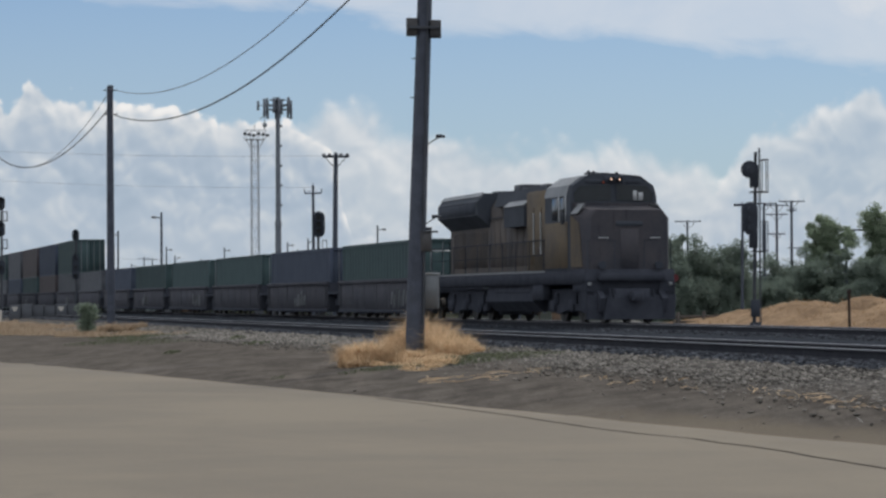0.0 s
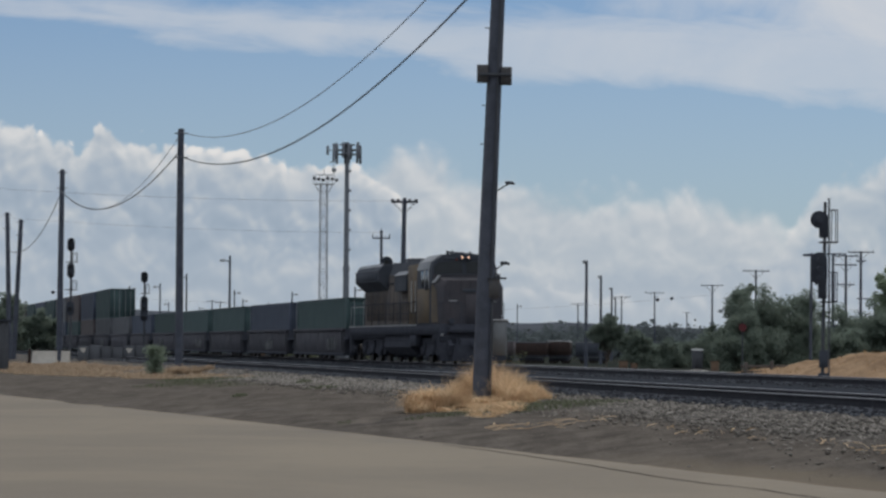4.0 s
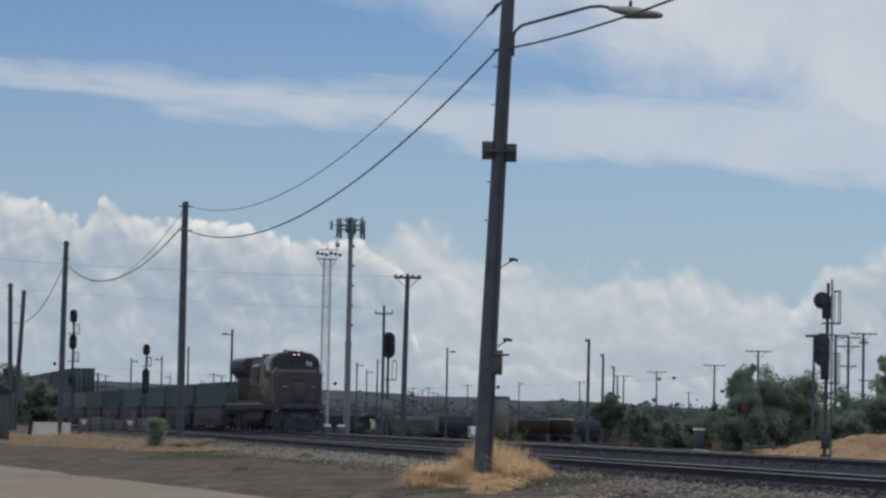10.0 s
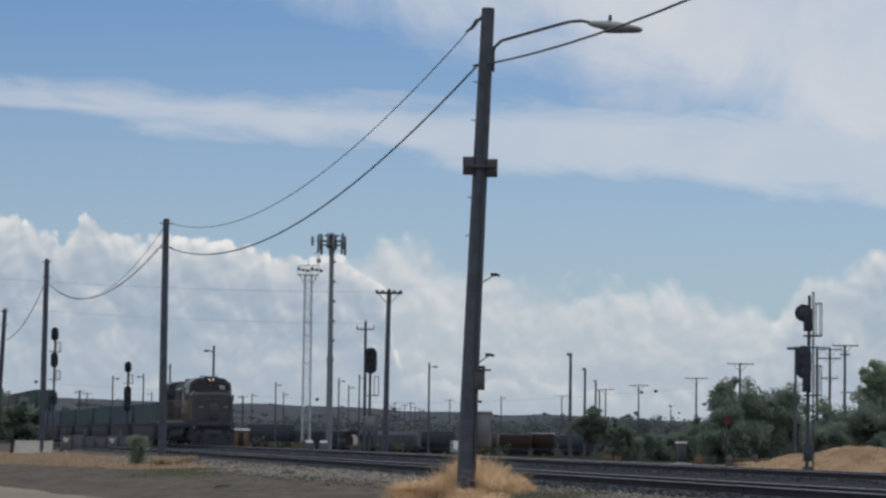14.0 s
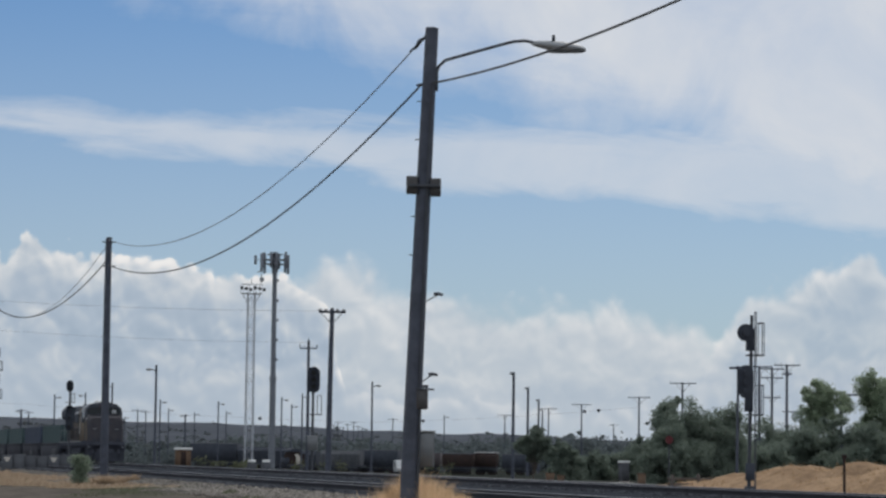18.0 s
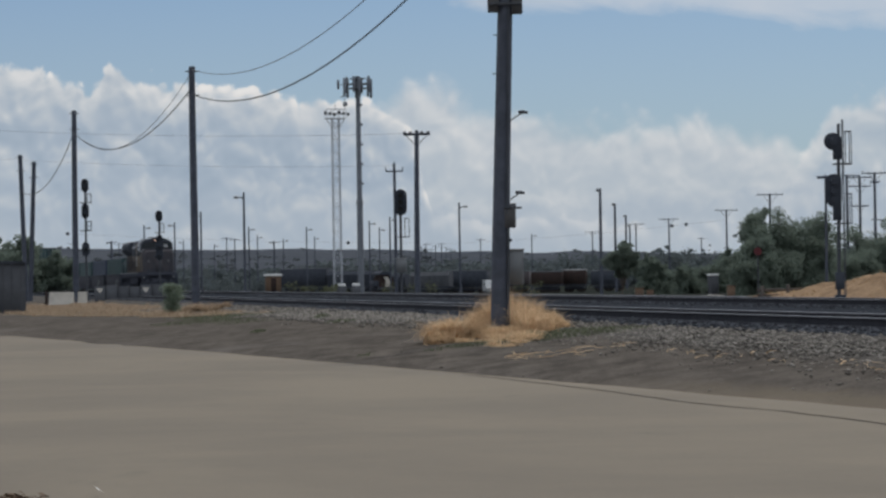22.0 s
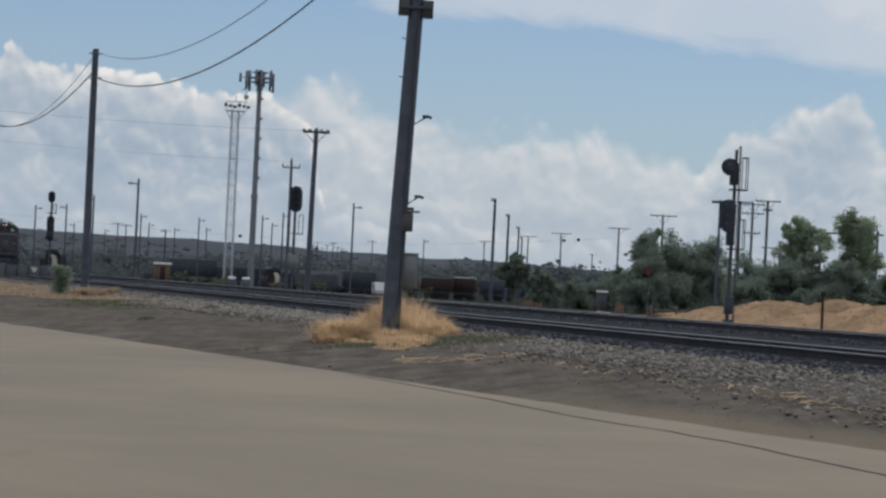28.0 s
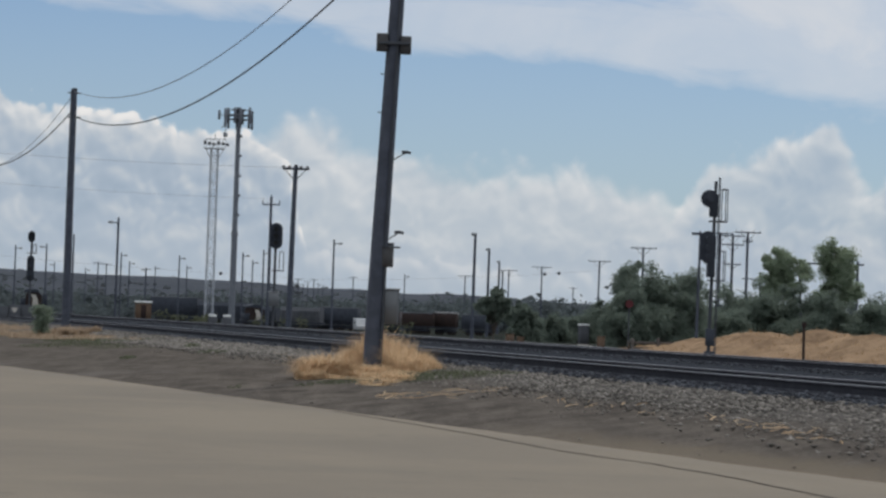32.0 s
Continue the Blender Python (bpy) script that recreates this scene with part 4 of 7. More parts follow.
# ---- towers ----
def make_monopole(base, h):
    base, h = stand(base, h)
    p = thing("phone_mast", base, "tall grey steel phone mast with antenna panels round its head", "phone mast")
    part("shaft", Build().cyl((0, 0, -0.5), (0, 0, h * 0.42), 0.48, 0.42, 14).cyl((0, 0, h * 0.42), (0, 0, h - 1.0), 0.38, 0.30, 14), MAST_GREY, p)
    part("collar", Build().cyl((0, 0, h * 0.42 - 0.3), (0, 0, h * 0.42 + 0.3), 0.5, None, 14), MAST_GREY, p)
    part("head_platform", Build().cyl((0, 0, h - 1.9), (0, 0, h - 1.75), 1.3, None, 18).cyl((0, 0, h - 0.5), (0, 0, h - 0.42), 1.2, None, 18).cyl((0, 0, h - 2.0), (0, 0, h - 0.1), 0.34, None, 12), MAST_GREY, p)
    for k in range(12):
        a = math.tau * k / 12 + 0.2
        r = 2.45 if k % 3 == 1 else 1.55
        x, y = r * math.cos(a), r * math.sin(a)
        lo, hi = (h - 3.1, h - 0.4) if k % 2 else (h - 2.4, h - 0.2)
        c = part("antenna", Build().box(x - 0.17, x + 0.17, y - 0.12, y + 0.12, lo, hi, 0.04), MAST_GREY, p)
        part("antenna_arm", Build().tube([(0, 0, h - 1.2), (x, y, h - 1.2)], 0.05), MAST_GREY, c)
    for z in (h - 1.25,):
        pts = [(1.55 * math.cos(math.tau * k / 18), 1.55 * math.sin(math.tau * k / 18), z) for k in range(19)]
        part("head_ring", Build().tube(pts, 0.05), MAST_GREY, p)
    # one far antenna pair on a stand-off
    part("antenna", Build().box(-2.95, -2.6, -0.12, 0.12, h - 1.9, h - 0.6, 0.04), MAST_GREY, p)
    part("antenna_arm", Build().tube([(0, 0, h - 1.25), (-2.78, 0, h - 1.25)], 0.05), MAST_GREY, p)
    for k in range(5):
        part("step_clamp", Build().box(0.3, 0.6, -0.1, 0.1, h * (0.5 + 0.09 * k), h * (0.5 + 0.09 * k) + 0.35, 0.03), MAST_GREY, p)


def make_lattice(base, h):
    base, h = stand(base, h)
    p = thing("floodlight_tower", pose(*base, 0, 0, 12), "pale lattice floodlight tower with a lamp platform", "floodlight tower")
    w = 0.42
    for sx in (-1, 1):
        for sy in (-1, 1):
            part("leg", Build().tube([(sx * w * 1.15, sy * w * 1.15, -0.3), (sx * w, sy * w, h - 1.4)], 0.05, 6), TOWER, p)
    n = 26
    for side in range(4):
        b = Build()
        c = [(-w, -w), (w, -w), (w, w), (-w, w)]
        (x0, y0), (x1, y1) = c[side], c[(side + 1) % 4]
        for k in range(n):
            z0, z1 = (h - 1.4) * k / n, (h - 1.4) * (k + 1) / n
            g = 1.15 - 0.15 * k / n
            b.tube([(x0 * g, y0 * g, z0), (x1 * g, y1 * g, z1)] if k % 2 else [(x1 * g, y1 * g, z0), (x0 * g, y0 * g, z1)], 0.034, 4)
            b.tube([(x0 * g, y0 * g, z1), (x1 * g, y1 * g, z1)], 0.03, 4)
        part("bracing", b, TOWER, p)
    b = Build()
    for s in (-1, 1):
        b.tube([(s * w, 0, h - 2.6), (s * 1.15, 0, h - 1.3)], 0.05)
    b.box(-1.2, 1.2, -0.8, 0.8, h - 1.38, h - 1.32, 0.02)
    part("platform", b, TOWER, p)
    r = Build()
    for x in (-1.2, -0.4, 0.4, 1.2):
        r.tube([(x, -0.85, h - 1.3), (x, -0.85, h - 0.2)], 0.035).tube([(x, 0.85, h - 1.3), (x, 0.85, h - 0.2)], 0.035)
    for y in (-0.85, 0.85):
        for z in (h - 0.2, h - 0.75):
            r.tube([(-1.2, y, z), (1.2, y, z)], 0.035)
    part("guard_rail", r, TOWER, p)
    for x in (-1.4, -0.85, -0.3, 0.3, 0.85, 1.4):
        part("floodlight", Build().cyl((x, -0.8, h - 0.8 + 0.3 * (x * 3 % 1)), (x, -1.15, h - 0.95 + 0.3 * (x * 3 % 1)), 0.1, 0.2, 12), DARK_STEEL, p)
    part("aerial", Build().tube([(1.2, 0, h - 0.2), (1.25, 0, h + 1.2)], 0.05).box(1.0, 1.5, -0.2, 0.2, h + 0.2, h + 0.7, 0.06).tube([(0.7, 0, h + 1.3), (1.6, 0, h + 1.7)], 0.06), STEEL_GREY, p)
    part("lightning_rod", Build().tube([(0, 0, h - 0.3), (0, 0, h + 0.5)], 0.04), STEEL_GREY, p)


def make_flood_pole(base, h):
    p = thing("floodlight_pole", base, "tall dark wooden floodlight pole with a flat crosshead", "floodlight pole")
    part("shaft", wood_shaft(h, 0.24, 0.17, (0.15, 0), 3), POLE_WOOD, p)
    a = part("crosshead", Build().box(-0.9, 1.2, -0.28, -0.14, h - 0.25, h - 0.1, 0.02).box(-0.9, 1.2, 0.14, 0.28, h - 0.25, h - 0.1, 0.02), POLE_WOOD, p)
    for x in (-0.8, -0.35, 0.55, 1.05):
        part("floodlight", Build().box(x - 0.14, x + 0.14, -0.45, -0.2, h - 0.12, h + 0.04, 0.03), STEEL_GREY, a)
    part("brace", Build().tube([(-0.7, 0, h - 0.25), (0.1, 0, h - 1.1)], 0.03).tube([(0.95, 0, h - 0.25), (0.14, 0, h - 1.1)], 0.03), DARK_STEEL, p)
    part("pole_cap", Build().cyl((0.15, 0, h), (0.15, 0, h + 0.15), 0.17, 0.1), DARK_STEEL, p)


# ---- the train ----
def wheelset(r):
    b = Build()
    b.cyl((-0.9, 0, 0), (0.9, 0, 0), 0.08, None, 10)
    for s in (-1, 1):
        b.cyl((s * 0.66, 0, 0), (s * 0.69, 0, 0), r + 0.028, None, 20)
        b.cyl((s * 0.69, 0, 0), (s * 0.80, 0, 0), r, r * 0.985, 20)
        b.cyl((s * 0.80, 0, 0), (s * 0.83, 0, 0), r * 0.35, None, 12)
        b.box(s * 0.80, s * 0.815, -0.05, 0.05, -r * 0.8, r * 0.8)
    return b.mesh("wheelset", WHEEL)


LOCO_R, CAR_R = 0.508, 0.42
LOCO_WHEELS, CAR_WHEELS = wheelset(LOCO_R), wheelset(CAR_R)
TURNING = []  # (wheelset, its place on its thing, radius)


def loco_truck(loco, yc):
    b = Build()
    part("traction_gear", Build().box(-0.62, 0.62, yc - 2.7, yc + 2.7, 0.2, 1.1, 0.06), UNDER, loco)
    for s in (-1, 1):
        out = [(yc - 2.85, 0.8), (yc - 2.7, 0.36), (yc - 1.5, 0.28), (yc - 0.7, 0.4), (yc + 0.7, 0.4), (yc + 1.5, 0.28), (yc + 2.7, 0.36), (yc + 2.85, 0.8), (yc + 2.4, 1.1), (yc - 2.4, 1.1)]
        b.extrude(out, "x", s * 0.95, s * 1.13)
    b.box(-1.0, 1.0, yc - 0.35, yc + 0.35, 0.55, 1.15, 0.05)
    t = part("truck_frame", b, UNDER, loco)
    for k in (-2.05, 0, 2.05):
        for s in (-1, 1):
            part("axle_box", Build().box(s * 1.1, s * 1.24, yc + k - 0.2, yc + k + 0.2, 0.36, 0.75, 0.04), UNDER, t)
            part("spring", Build().cyl((s * 1.17, yc + k + 0.42, 0.6), (s * 1.17, yc + k + 0.42, 0.98), 0.09, None, 8), UNDER, t)
        w = part("wheelset", LOCO_WHEELS, None, loco)
        TURNING.append((w, (0, yc + k, LOCO_R), LOCO_R))


def make_loco():
    """Front at y = 0, the body behind it; z from the rail head."""
    p = thing("locomotive", Matrix.Identity(4), "grimy yellow and grey diesel locomotive with its headlights lit", "locomotive")
    part("underframe", Build().box(-1.5, 1.5, -22.0, -1.9, 1.25, 1.72, 0.04), UNDER, p, "dark grey underframe and walkway")
    for s in (-1, 1):
        st = Build()
        for k in range(4):
            st.box(s * 1.0, s * 1.5, -2.25 + 0.03 * k, -1.8, 0.42 + 0.3 * k, 0.46 + 0.3 * k)
        st.box(s * 1.46, s * 1.5, -2.3, -1.8, 0.35, 1.3).box(s * 0.98, s * 1.01, -2.3, -1.8, 0.35, 1.3)
        part("steps", st, UNDER, p)
        sr = Build()
        for k in range(4):
            sr.box(s * 1.0, s * 1.5, -21.7, -21.3, 0.42 + 0.3 * k, 0.46 + 0.3 * k)
        sr.box(s * 1.46, s * 1.5, -21.75, -21.3, 0.35, 1.3)
        part("steps", sr, UNDER, p)
    part("plough", Build().extrude([(-1.45, 0.12), (1.45, 0.12), (1.5, 0.9), (-1.5, 0.9)], "y", -0.75, -0.55).extrude([(-1.0, 0.12), (1.0, 0.12), (0.9, 0.8), (-0.9, 0.8)], "y", -0.55, -0.3), UNDER, p).location.y = -1.15
    part("end_sheet", Build().box(-1.5, 1.5, -0.85, -0.7, 0.85, 1.72, 0.03), UNDER, p).location.y = -1.15
    part("coupler", Build().box(-0.12, 0.12, -0.8, 0.0, 0.72, 0.98, 0.05).box(-0.2, 0.2, -0.2, 0.12, 0.7, 1.0, 0.06), UNDER, p).location.y = -1.15
    part("anticlimber", Build().box(-1.1, 1.1, -0.72, -0.42, 1.35, 1.6, 0.03), UNDER, p).location.y = -1.15
    # the wide nose
    nose = [(-1.46, 1.72), (1.46, 1.72), (1.46, 3.5), (1.2, 3.82), (-1.2, 3.82), (-1.46, 3.5)]
    small = [(-1.28, 1.72), (1.28, 1.72), (1.28, 3.36), (1.1, 3.62), (-1.1, 3.62), (-1.28, 3.36)]
    n = part("nose", Build().loft([[(u, -1.9, v) for u, v in small], [(u, -2.2, v) for u, v in [(x * 1.12, z) for x, z in small]], [(u, -3.5, v) for u, v in nose]]), NOSE, p, "dark streaked wide nose with yellow sides")
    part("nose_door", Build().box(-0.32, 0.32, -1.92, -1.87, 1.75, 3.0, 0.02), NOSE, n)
    part("grab_iron", Build().tube([(0.7, -1.87, 2.72), (1.05, -1.89, 2.72)], 0.02).tube([(-0.7, -1.87, 2.72), (-1.05, -1.89, 2.72)], 0.02), PALE_STEEL, n)
    for s in (-1, 1):
        part("ditch_light", Build().cyl((s * 0.95, -0.72, 1.85), (s * 0.95, -0.6, 1.85), 0.12, 0.13, 12), BLACK_PAINT, p).location.y = -1.15
    # cab with an arched roof
    cab = [(-1.52, 1.72), (1.52, 1.72), (1.52, 4.12), (1.42, 4.46), (0.95, 4.78), (0, 4.86), (-0.95, 4.78), (-1.42, 4.46), (-1.52, 4.12)]
    c = part("cab", Build().loft([[(u * 0.97, -3.45, v) for u, v in cab], [(u, -3.62, v) for u, v in cab], [(u, -6.1, v) for u, v in cab]]), LOCO_GREY, p, "grey cab with arched roof")
    # thin pale slabs paint the sunlit roof slopes and nose shoulders
    for q in (-1, 1):
        slope = [(q * 1.535, 4.13), (q * 1.435, 4.475), (q * 0.98, 4.79), (q * 0.96, 4.76), (q * 1.40, 4.44), (q * 1.50, 4.12)]
        part("cab_roof_slope", Build().extrude(slope, "y", -6.15, -3.7), LIT_ROOF_GREY, c, "grey roof slope with sunlight painted in")
        part("nose_shoulder", Build().extrude([(q * 1.21, 3.83), (q * 1.47, 3.51), (q * 1.49, 3.53), (q * 1.23, 3.86)], "y", -3.44, -2.7), LIT_ROOF_GREY, n, "nose shoulder with a painted sunlit edge")
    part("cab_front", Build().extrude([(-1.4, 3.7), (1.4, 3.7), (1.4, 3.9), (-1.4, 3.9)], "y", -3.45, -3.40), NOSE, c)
    for s in (-1, 1):
        q = [(s * 0.1, 3.98), (s * 1.34, 3.92), (s * 1.36, 4.2), (s * 1.16, 4.44), (s * 0.1, 4.5)]
        w = part("windscreen", Build().extrude(q, "y", -3.45, -3.43), GLASS, c)
        fr = [(u * 1.0 + (0.03 if u * s > 0.5 else -0.03) * s, v + (0.03 if v > 3.9 else -0.03)) for u, v in q]
        part("window_frame", Build().extrude(fr, "y", -3.458, -3.44), BLACK_PAINT, w)
        side = Build().box(s * 1.515, s * 1.53, -4.45, -3.85, 3.35, 4.08, 0.01)
        part("side_window", side, GLASS, c)
        part("side_window", Build().box(s * 1.515, s * 1.53, -5.3, -4.6, 3.35, 4.08, 0.01), GLASS, c)
        part("side_panel", Build().box(s * 1.521, s * 1.535, -6.05, -3.6, 1.78, 3.28, 0.01), YELLOW, c)
        part("window_post", Build().box(s * 1.523, s * 1.537, -4.58, -4.47, 3.3, 4.12, 0.01).box(s * 1.523, s * 1.537, -3.83, -3.74, 3.3, 4.12, 0.01), PALE_STEEL, c)
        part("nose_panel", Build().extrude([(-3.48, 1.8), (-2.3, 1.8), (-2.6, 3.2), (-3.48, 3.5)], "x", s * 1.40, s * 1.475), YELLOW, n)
        part("mirror", Build().box(s * 1.6, s * 1.72, -3.75, -3.7, 3.2, 3.6, 0.01), DARK_STEEL, c)
    part("window_blind", Build().box(-1.0, -0.84, -3.425, -3.415, 3.98, 4.24, 0.005).box(-0.79, -0.66, -3.425, -3.415, 3.98, 4.3, 0.005), PALE_STEEL, c, "pale blind behind the windscreen")
    hl = part("headlight_case", Build().box(-0.32, 0.32, -3.5, -3.40, 4.54, 4.78, 0.03), BLACK_PAINT, c)
    for x in (-0.14, 0.14):
        part("headlight", Build().cyl((x, -3.398, 4.66), (x, -3.38, 4.66), 0.06, None, 14), HEADLIGHT, hl, "lit headlight")
        # added tube hides the glowing lens off axis, imitating a narrow beam
        tube = lambda yy, r: [(x + r * math.cos(q * math.tau / 14), yy, 4.66 + r * math.sin(q * math.tau / 14)) for q in range(14)]
        part("headlight_hood", Build().loft([tube(-3.39, 0.072), tube(-3.12, 0.072), tube(-3.12, 0.062), tube(-3.39, 0.062)], False), BLACK_PAINT, hl)
    for s in (-1, 1):
        part("number_board", Build().box(s * 0.42, s * 0.95, -3.47, -3.42, 4.54, 4.66, 0.01), LOCO_GREY, c)
    # added glowing disc imitates the reddish headlight flare
    part("marker_light", Build().cyl((0.36, -3.41, 4.56), (0.36, -3.39, 4.56), 0.04, None, 10), FLARE_GLOW, c, "small red glow standing in for headlight flare")
    for b in (Build().box(-0.25, 0.25, -5.0, -4.6, 4.84, 4.94, 0.02), Build().cyl((0.6, -4.2, 4.78), (0.6, -4.2, 4.98), 0.05), Build().cyl((-0.6, -4.9, 4.78), (-0.6, -4.9, 4.97), 0.06), Build().box(-0.9, -0.5, -5.8, -5.4, 4.76, 4.92, 0.03)):
        part("roof_aerial", b, DARK_STEEL, c)
    part("air_horn", Build().cyl((0.2, -5.4, 4.92), (0.2, -4.9, 4.94), 0.03, 0.07).cyl((0.35, -5.4, 4.92), (0.35, -5.0, 4.94), 0.03, 0.06), DARK_STEEL, c)
    # the long hood
    part("electrical_cabinet", Build().box(-1.35, 1.35, -8.9, -6.1, 1.72, 4.45, 0.12), YELLOW, p, "yellow electrical cabinet")
    hood = [(-1.05, 1.72), (1.05, 1.72), (1.05, 4.1), (0.85, 4.42), (-0.85, 4.42), (-1.05, 4.1)]
    part("long_hood", Build().extrude(hood, "y", -20.1, -8.9), HOOD, p, "sooty yellow engine hood")
    top = [(-1.25, 4.1), (1.25, 4.1), (1.1, 4.62), (-1.1, 4.62)]
    part("roof_duct", Build().extrude(top, "y", -13.2, -7.2), LOCO_GREY, p)
    part("blower_duct", Build().extrude([(0.8, 3.3), (1.42, 3.3), (1.42, 4.0), (1.05, 4.3), (0.8, 4.3)], "y", -11.4, -8.9), LOCO_GREY, p)
    # pale strip over the duct's chamfer, a painted sunlit top
    part("duct_lid", Build().extrude([(1.06, 4.31), (1.44, 4.0), (1.46, 4.02), (1.06, 4.34)], "y", -11.4, -8.9), LIT_ROOF_GREY, p)
    part("exhaust_stack", Build().box(-0.35, 0.35, -13.9, -13.3, 4.2, 4.5, 0.05), UNDER, p)
    flare = [(-1.05, 3.4), (1.05, 3.4), (1.56, 3.85), (1.56, 4.35), (1.3, 4.66), (-1.3, 4.66), (-1.56, 4.35), (-1.56, 3.85)]
    rad = part("radiator", Build().extrude(flare, "y", -20.1, -14.4), LOCO_GREY, p, "grey flared radiator section")
    for s in (-1, 1):
        # pale strip paints light along the radiator's upper edge
        part("radiator_slope", Build().extrude([(s * 1.30, 4.67), (s * 1.42, 4.53), (s * 1.44, 4.55), (s * 1.31, 4.70)], "y", -20.1, -14.4), LIT_ROOF_GREY, rad)
    for k in range(3):
        y = -15.4 - 1.8 * k
        part("roof_fan", Build().cyl((0, y, 4.64), (0, y, 4.76), 0.72, 0.68, 20), DARK_STEEL, rad)
    for s in (-1, 1):
        part("radiator_grille", Build().box(s * 1.562, s * 1.575, -19.9, -14.7, 3.9, 4.3, 0.01), BLACK_PAINT, rad)
        for k in range(8):
            y = -9.1 - 0.72 * k
            d = part("hood_door", Build().box(s * 1.05, s * 1.075, y - 0.33, y + 0.33, 1.95, 3.6, 0.01), HOOD, p)
            part("latch", Build().box(s * 1.076, s * 1.095, y - 0.26, y - 0.2, 2.6, 2.8), DARK_STEEL, d)
        for k in range(3):
            y = -15.6 - 1.6 * k
            d = part("hood_door", Build().box(s * 1.05, s * 1.07, y - 0.75, y + 0.75, 1.95, 3.3, 0.01), HOOD, p)
            for q in range(5):
                part("door_rib", Build().box(s * 1.07, s * 1.1, y - 0.6 + 0.3 * q - 0.04, y - 0.6 + 0.3 * q + 0.04, 2.0, 3.25, 0.01), HOOD, d)
        for k in range(3):
            part("cabinet_door", Build().box(s * 1.35, s * 1.37, -6.9 - 0.85 * k, -6.2 - 0.85 * k, 1.95, 3.9, 0.01), YELLOW, p)
            part("grab_iron", Build().tube([(s * 1.4, -6.15 - 0.85 * k, 2.3), (s * 1.4, -6.15 - 0.85 * k, 3.7)], 0.025, 5), PALE_STEEL, p)
        rail = Build().tube([(s * 1.44, -21.6, 2.75), (s * 1.44, -6.4, 2.75)], 0.02, 5)
        rail.tube([(s * 1.44, -21.6, 2.25), (s * 1.44, -6.4, 2.25)], 0.014, 5)
        part("handrail", rail, UNDER, p)
        for k in range(10):
            y = -6.5 - 1.67 * k
            part("rail_post", Build().tube([(s * 1.46, y, 1.7), (s * 1.44, y, 2.77)], 0.018, 5), UNDER, p)
        part("front_rail", Build().tube([(s * 0.5, -0.75, 1.7), (s * 0.5, -0.75, 2.65), (s * 1.4, -0.78, 2.65), (s * 1.4, -0.78, 1.7)], 0.02, 5), LOCO_GREY, p).location.y = -1.15
        part("walkway_edge", Build().box(s * 1.5, s * 1.515, -21.9, -6.2, 1.66, 1.73), CABINET_GREY, p, "pale worn walkway edge")
        part("pilot_step_light", Build().box(s * 1.3, s * 1.42, -0.7, -0.66, 1.2, 1.3, 0.01), STEEL_GREY, p).location.y = -1.15
        part("air_reservoir", Build().cyl((s * 1.2, -8.4, 1.05), (s * 1.2, -12.8, 1.05), 0.19, None, 12), UNDER, p)
    for k, (y, z0, z1) in enumerate(((-7.2, 4.5, 4.62), (-9.6, 4.62, 4.78), (-11.8, 4.62, 4.74), (-12.8, 4.62, 4.9))):
        part("roof_hatch", Build().box(-0.5, 0.5, y - 0.45, y + 0.45, z0 - 0.06, z1, 0.04), DARK_STEEL, p)
    for s in (-1, 1):
        part("hood_rail", Build().tube([(s * 1.12, -20.0, 3.72), (s * 1.12, -9.0, 3.72)], 0.02, 5), LOCO_GREY, p)
        part("sand_box", Build().box(s * 0.8, s * 1.44, -3.4, -2.2, 1.0, 1.3, 0.04), UNDER, p)
        part("battery_box", Build().box(s * 1.15, s * 1.48, -7.8, -6.6, 0.75, 1.28, 0.03), UNDER, p)
        for k in range(4):
            part("brake_hose", Build().tube([(s * (0.3 + 0.14 * k), -0.6, 1.1), (s * (0.32 + 0.14 * k), -0.42, 0.75), (s * (0.3 + 0.14 * k), -0.5, 0.5)], 0.025, 6), BLACK_PAINT, p).location.y = -1.15
    part("number_plate_bar", Build().box(-0.45, 0.45, -1.885, -1.87, 3.1, 3.25, 0.005), LOCO_GREY, n)
    tank = [(-1.35, 1.25), (1.35, 1.25), (1.4, 0.7), (1.05, 0.35), (-1.05, 0.35), (-1.4, 0.7)]
    part("fuel_tank", Build().extrude(tank, "y", -13.8, -7.9), UNDER, p, "grimy fuel tank")
    part("rear_wall", Build().box(-1.0, 1.0, -20.22, -20.1, 1.8, 3.8, 0.02), LOCO_GREY, p)
    for q in (-1, 1):
        part("rear_rail", Build().tube([(q * 1.4, -21.85, 1.7), (q * 1.4, -21.85, 2.7), (q * 0.5, -21.85, 2.7), (q * 0.5, -21.85, 1.7)], 0.025, 6), STEEL_GREY, p, "worn grey rear handrail")
    part("rear_coupler", Build().box(-0.2, 0.2, -22.7, -21.8, 0.7, 1.0, 0.06), UNDER, p)
    loco_truck(p, -4.3)
    loco_truck(p, -17.5)
    return p


PITCH = 17.3


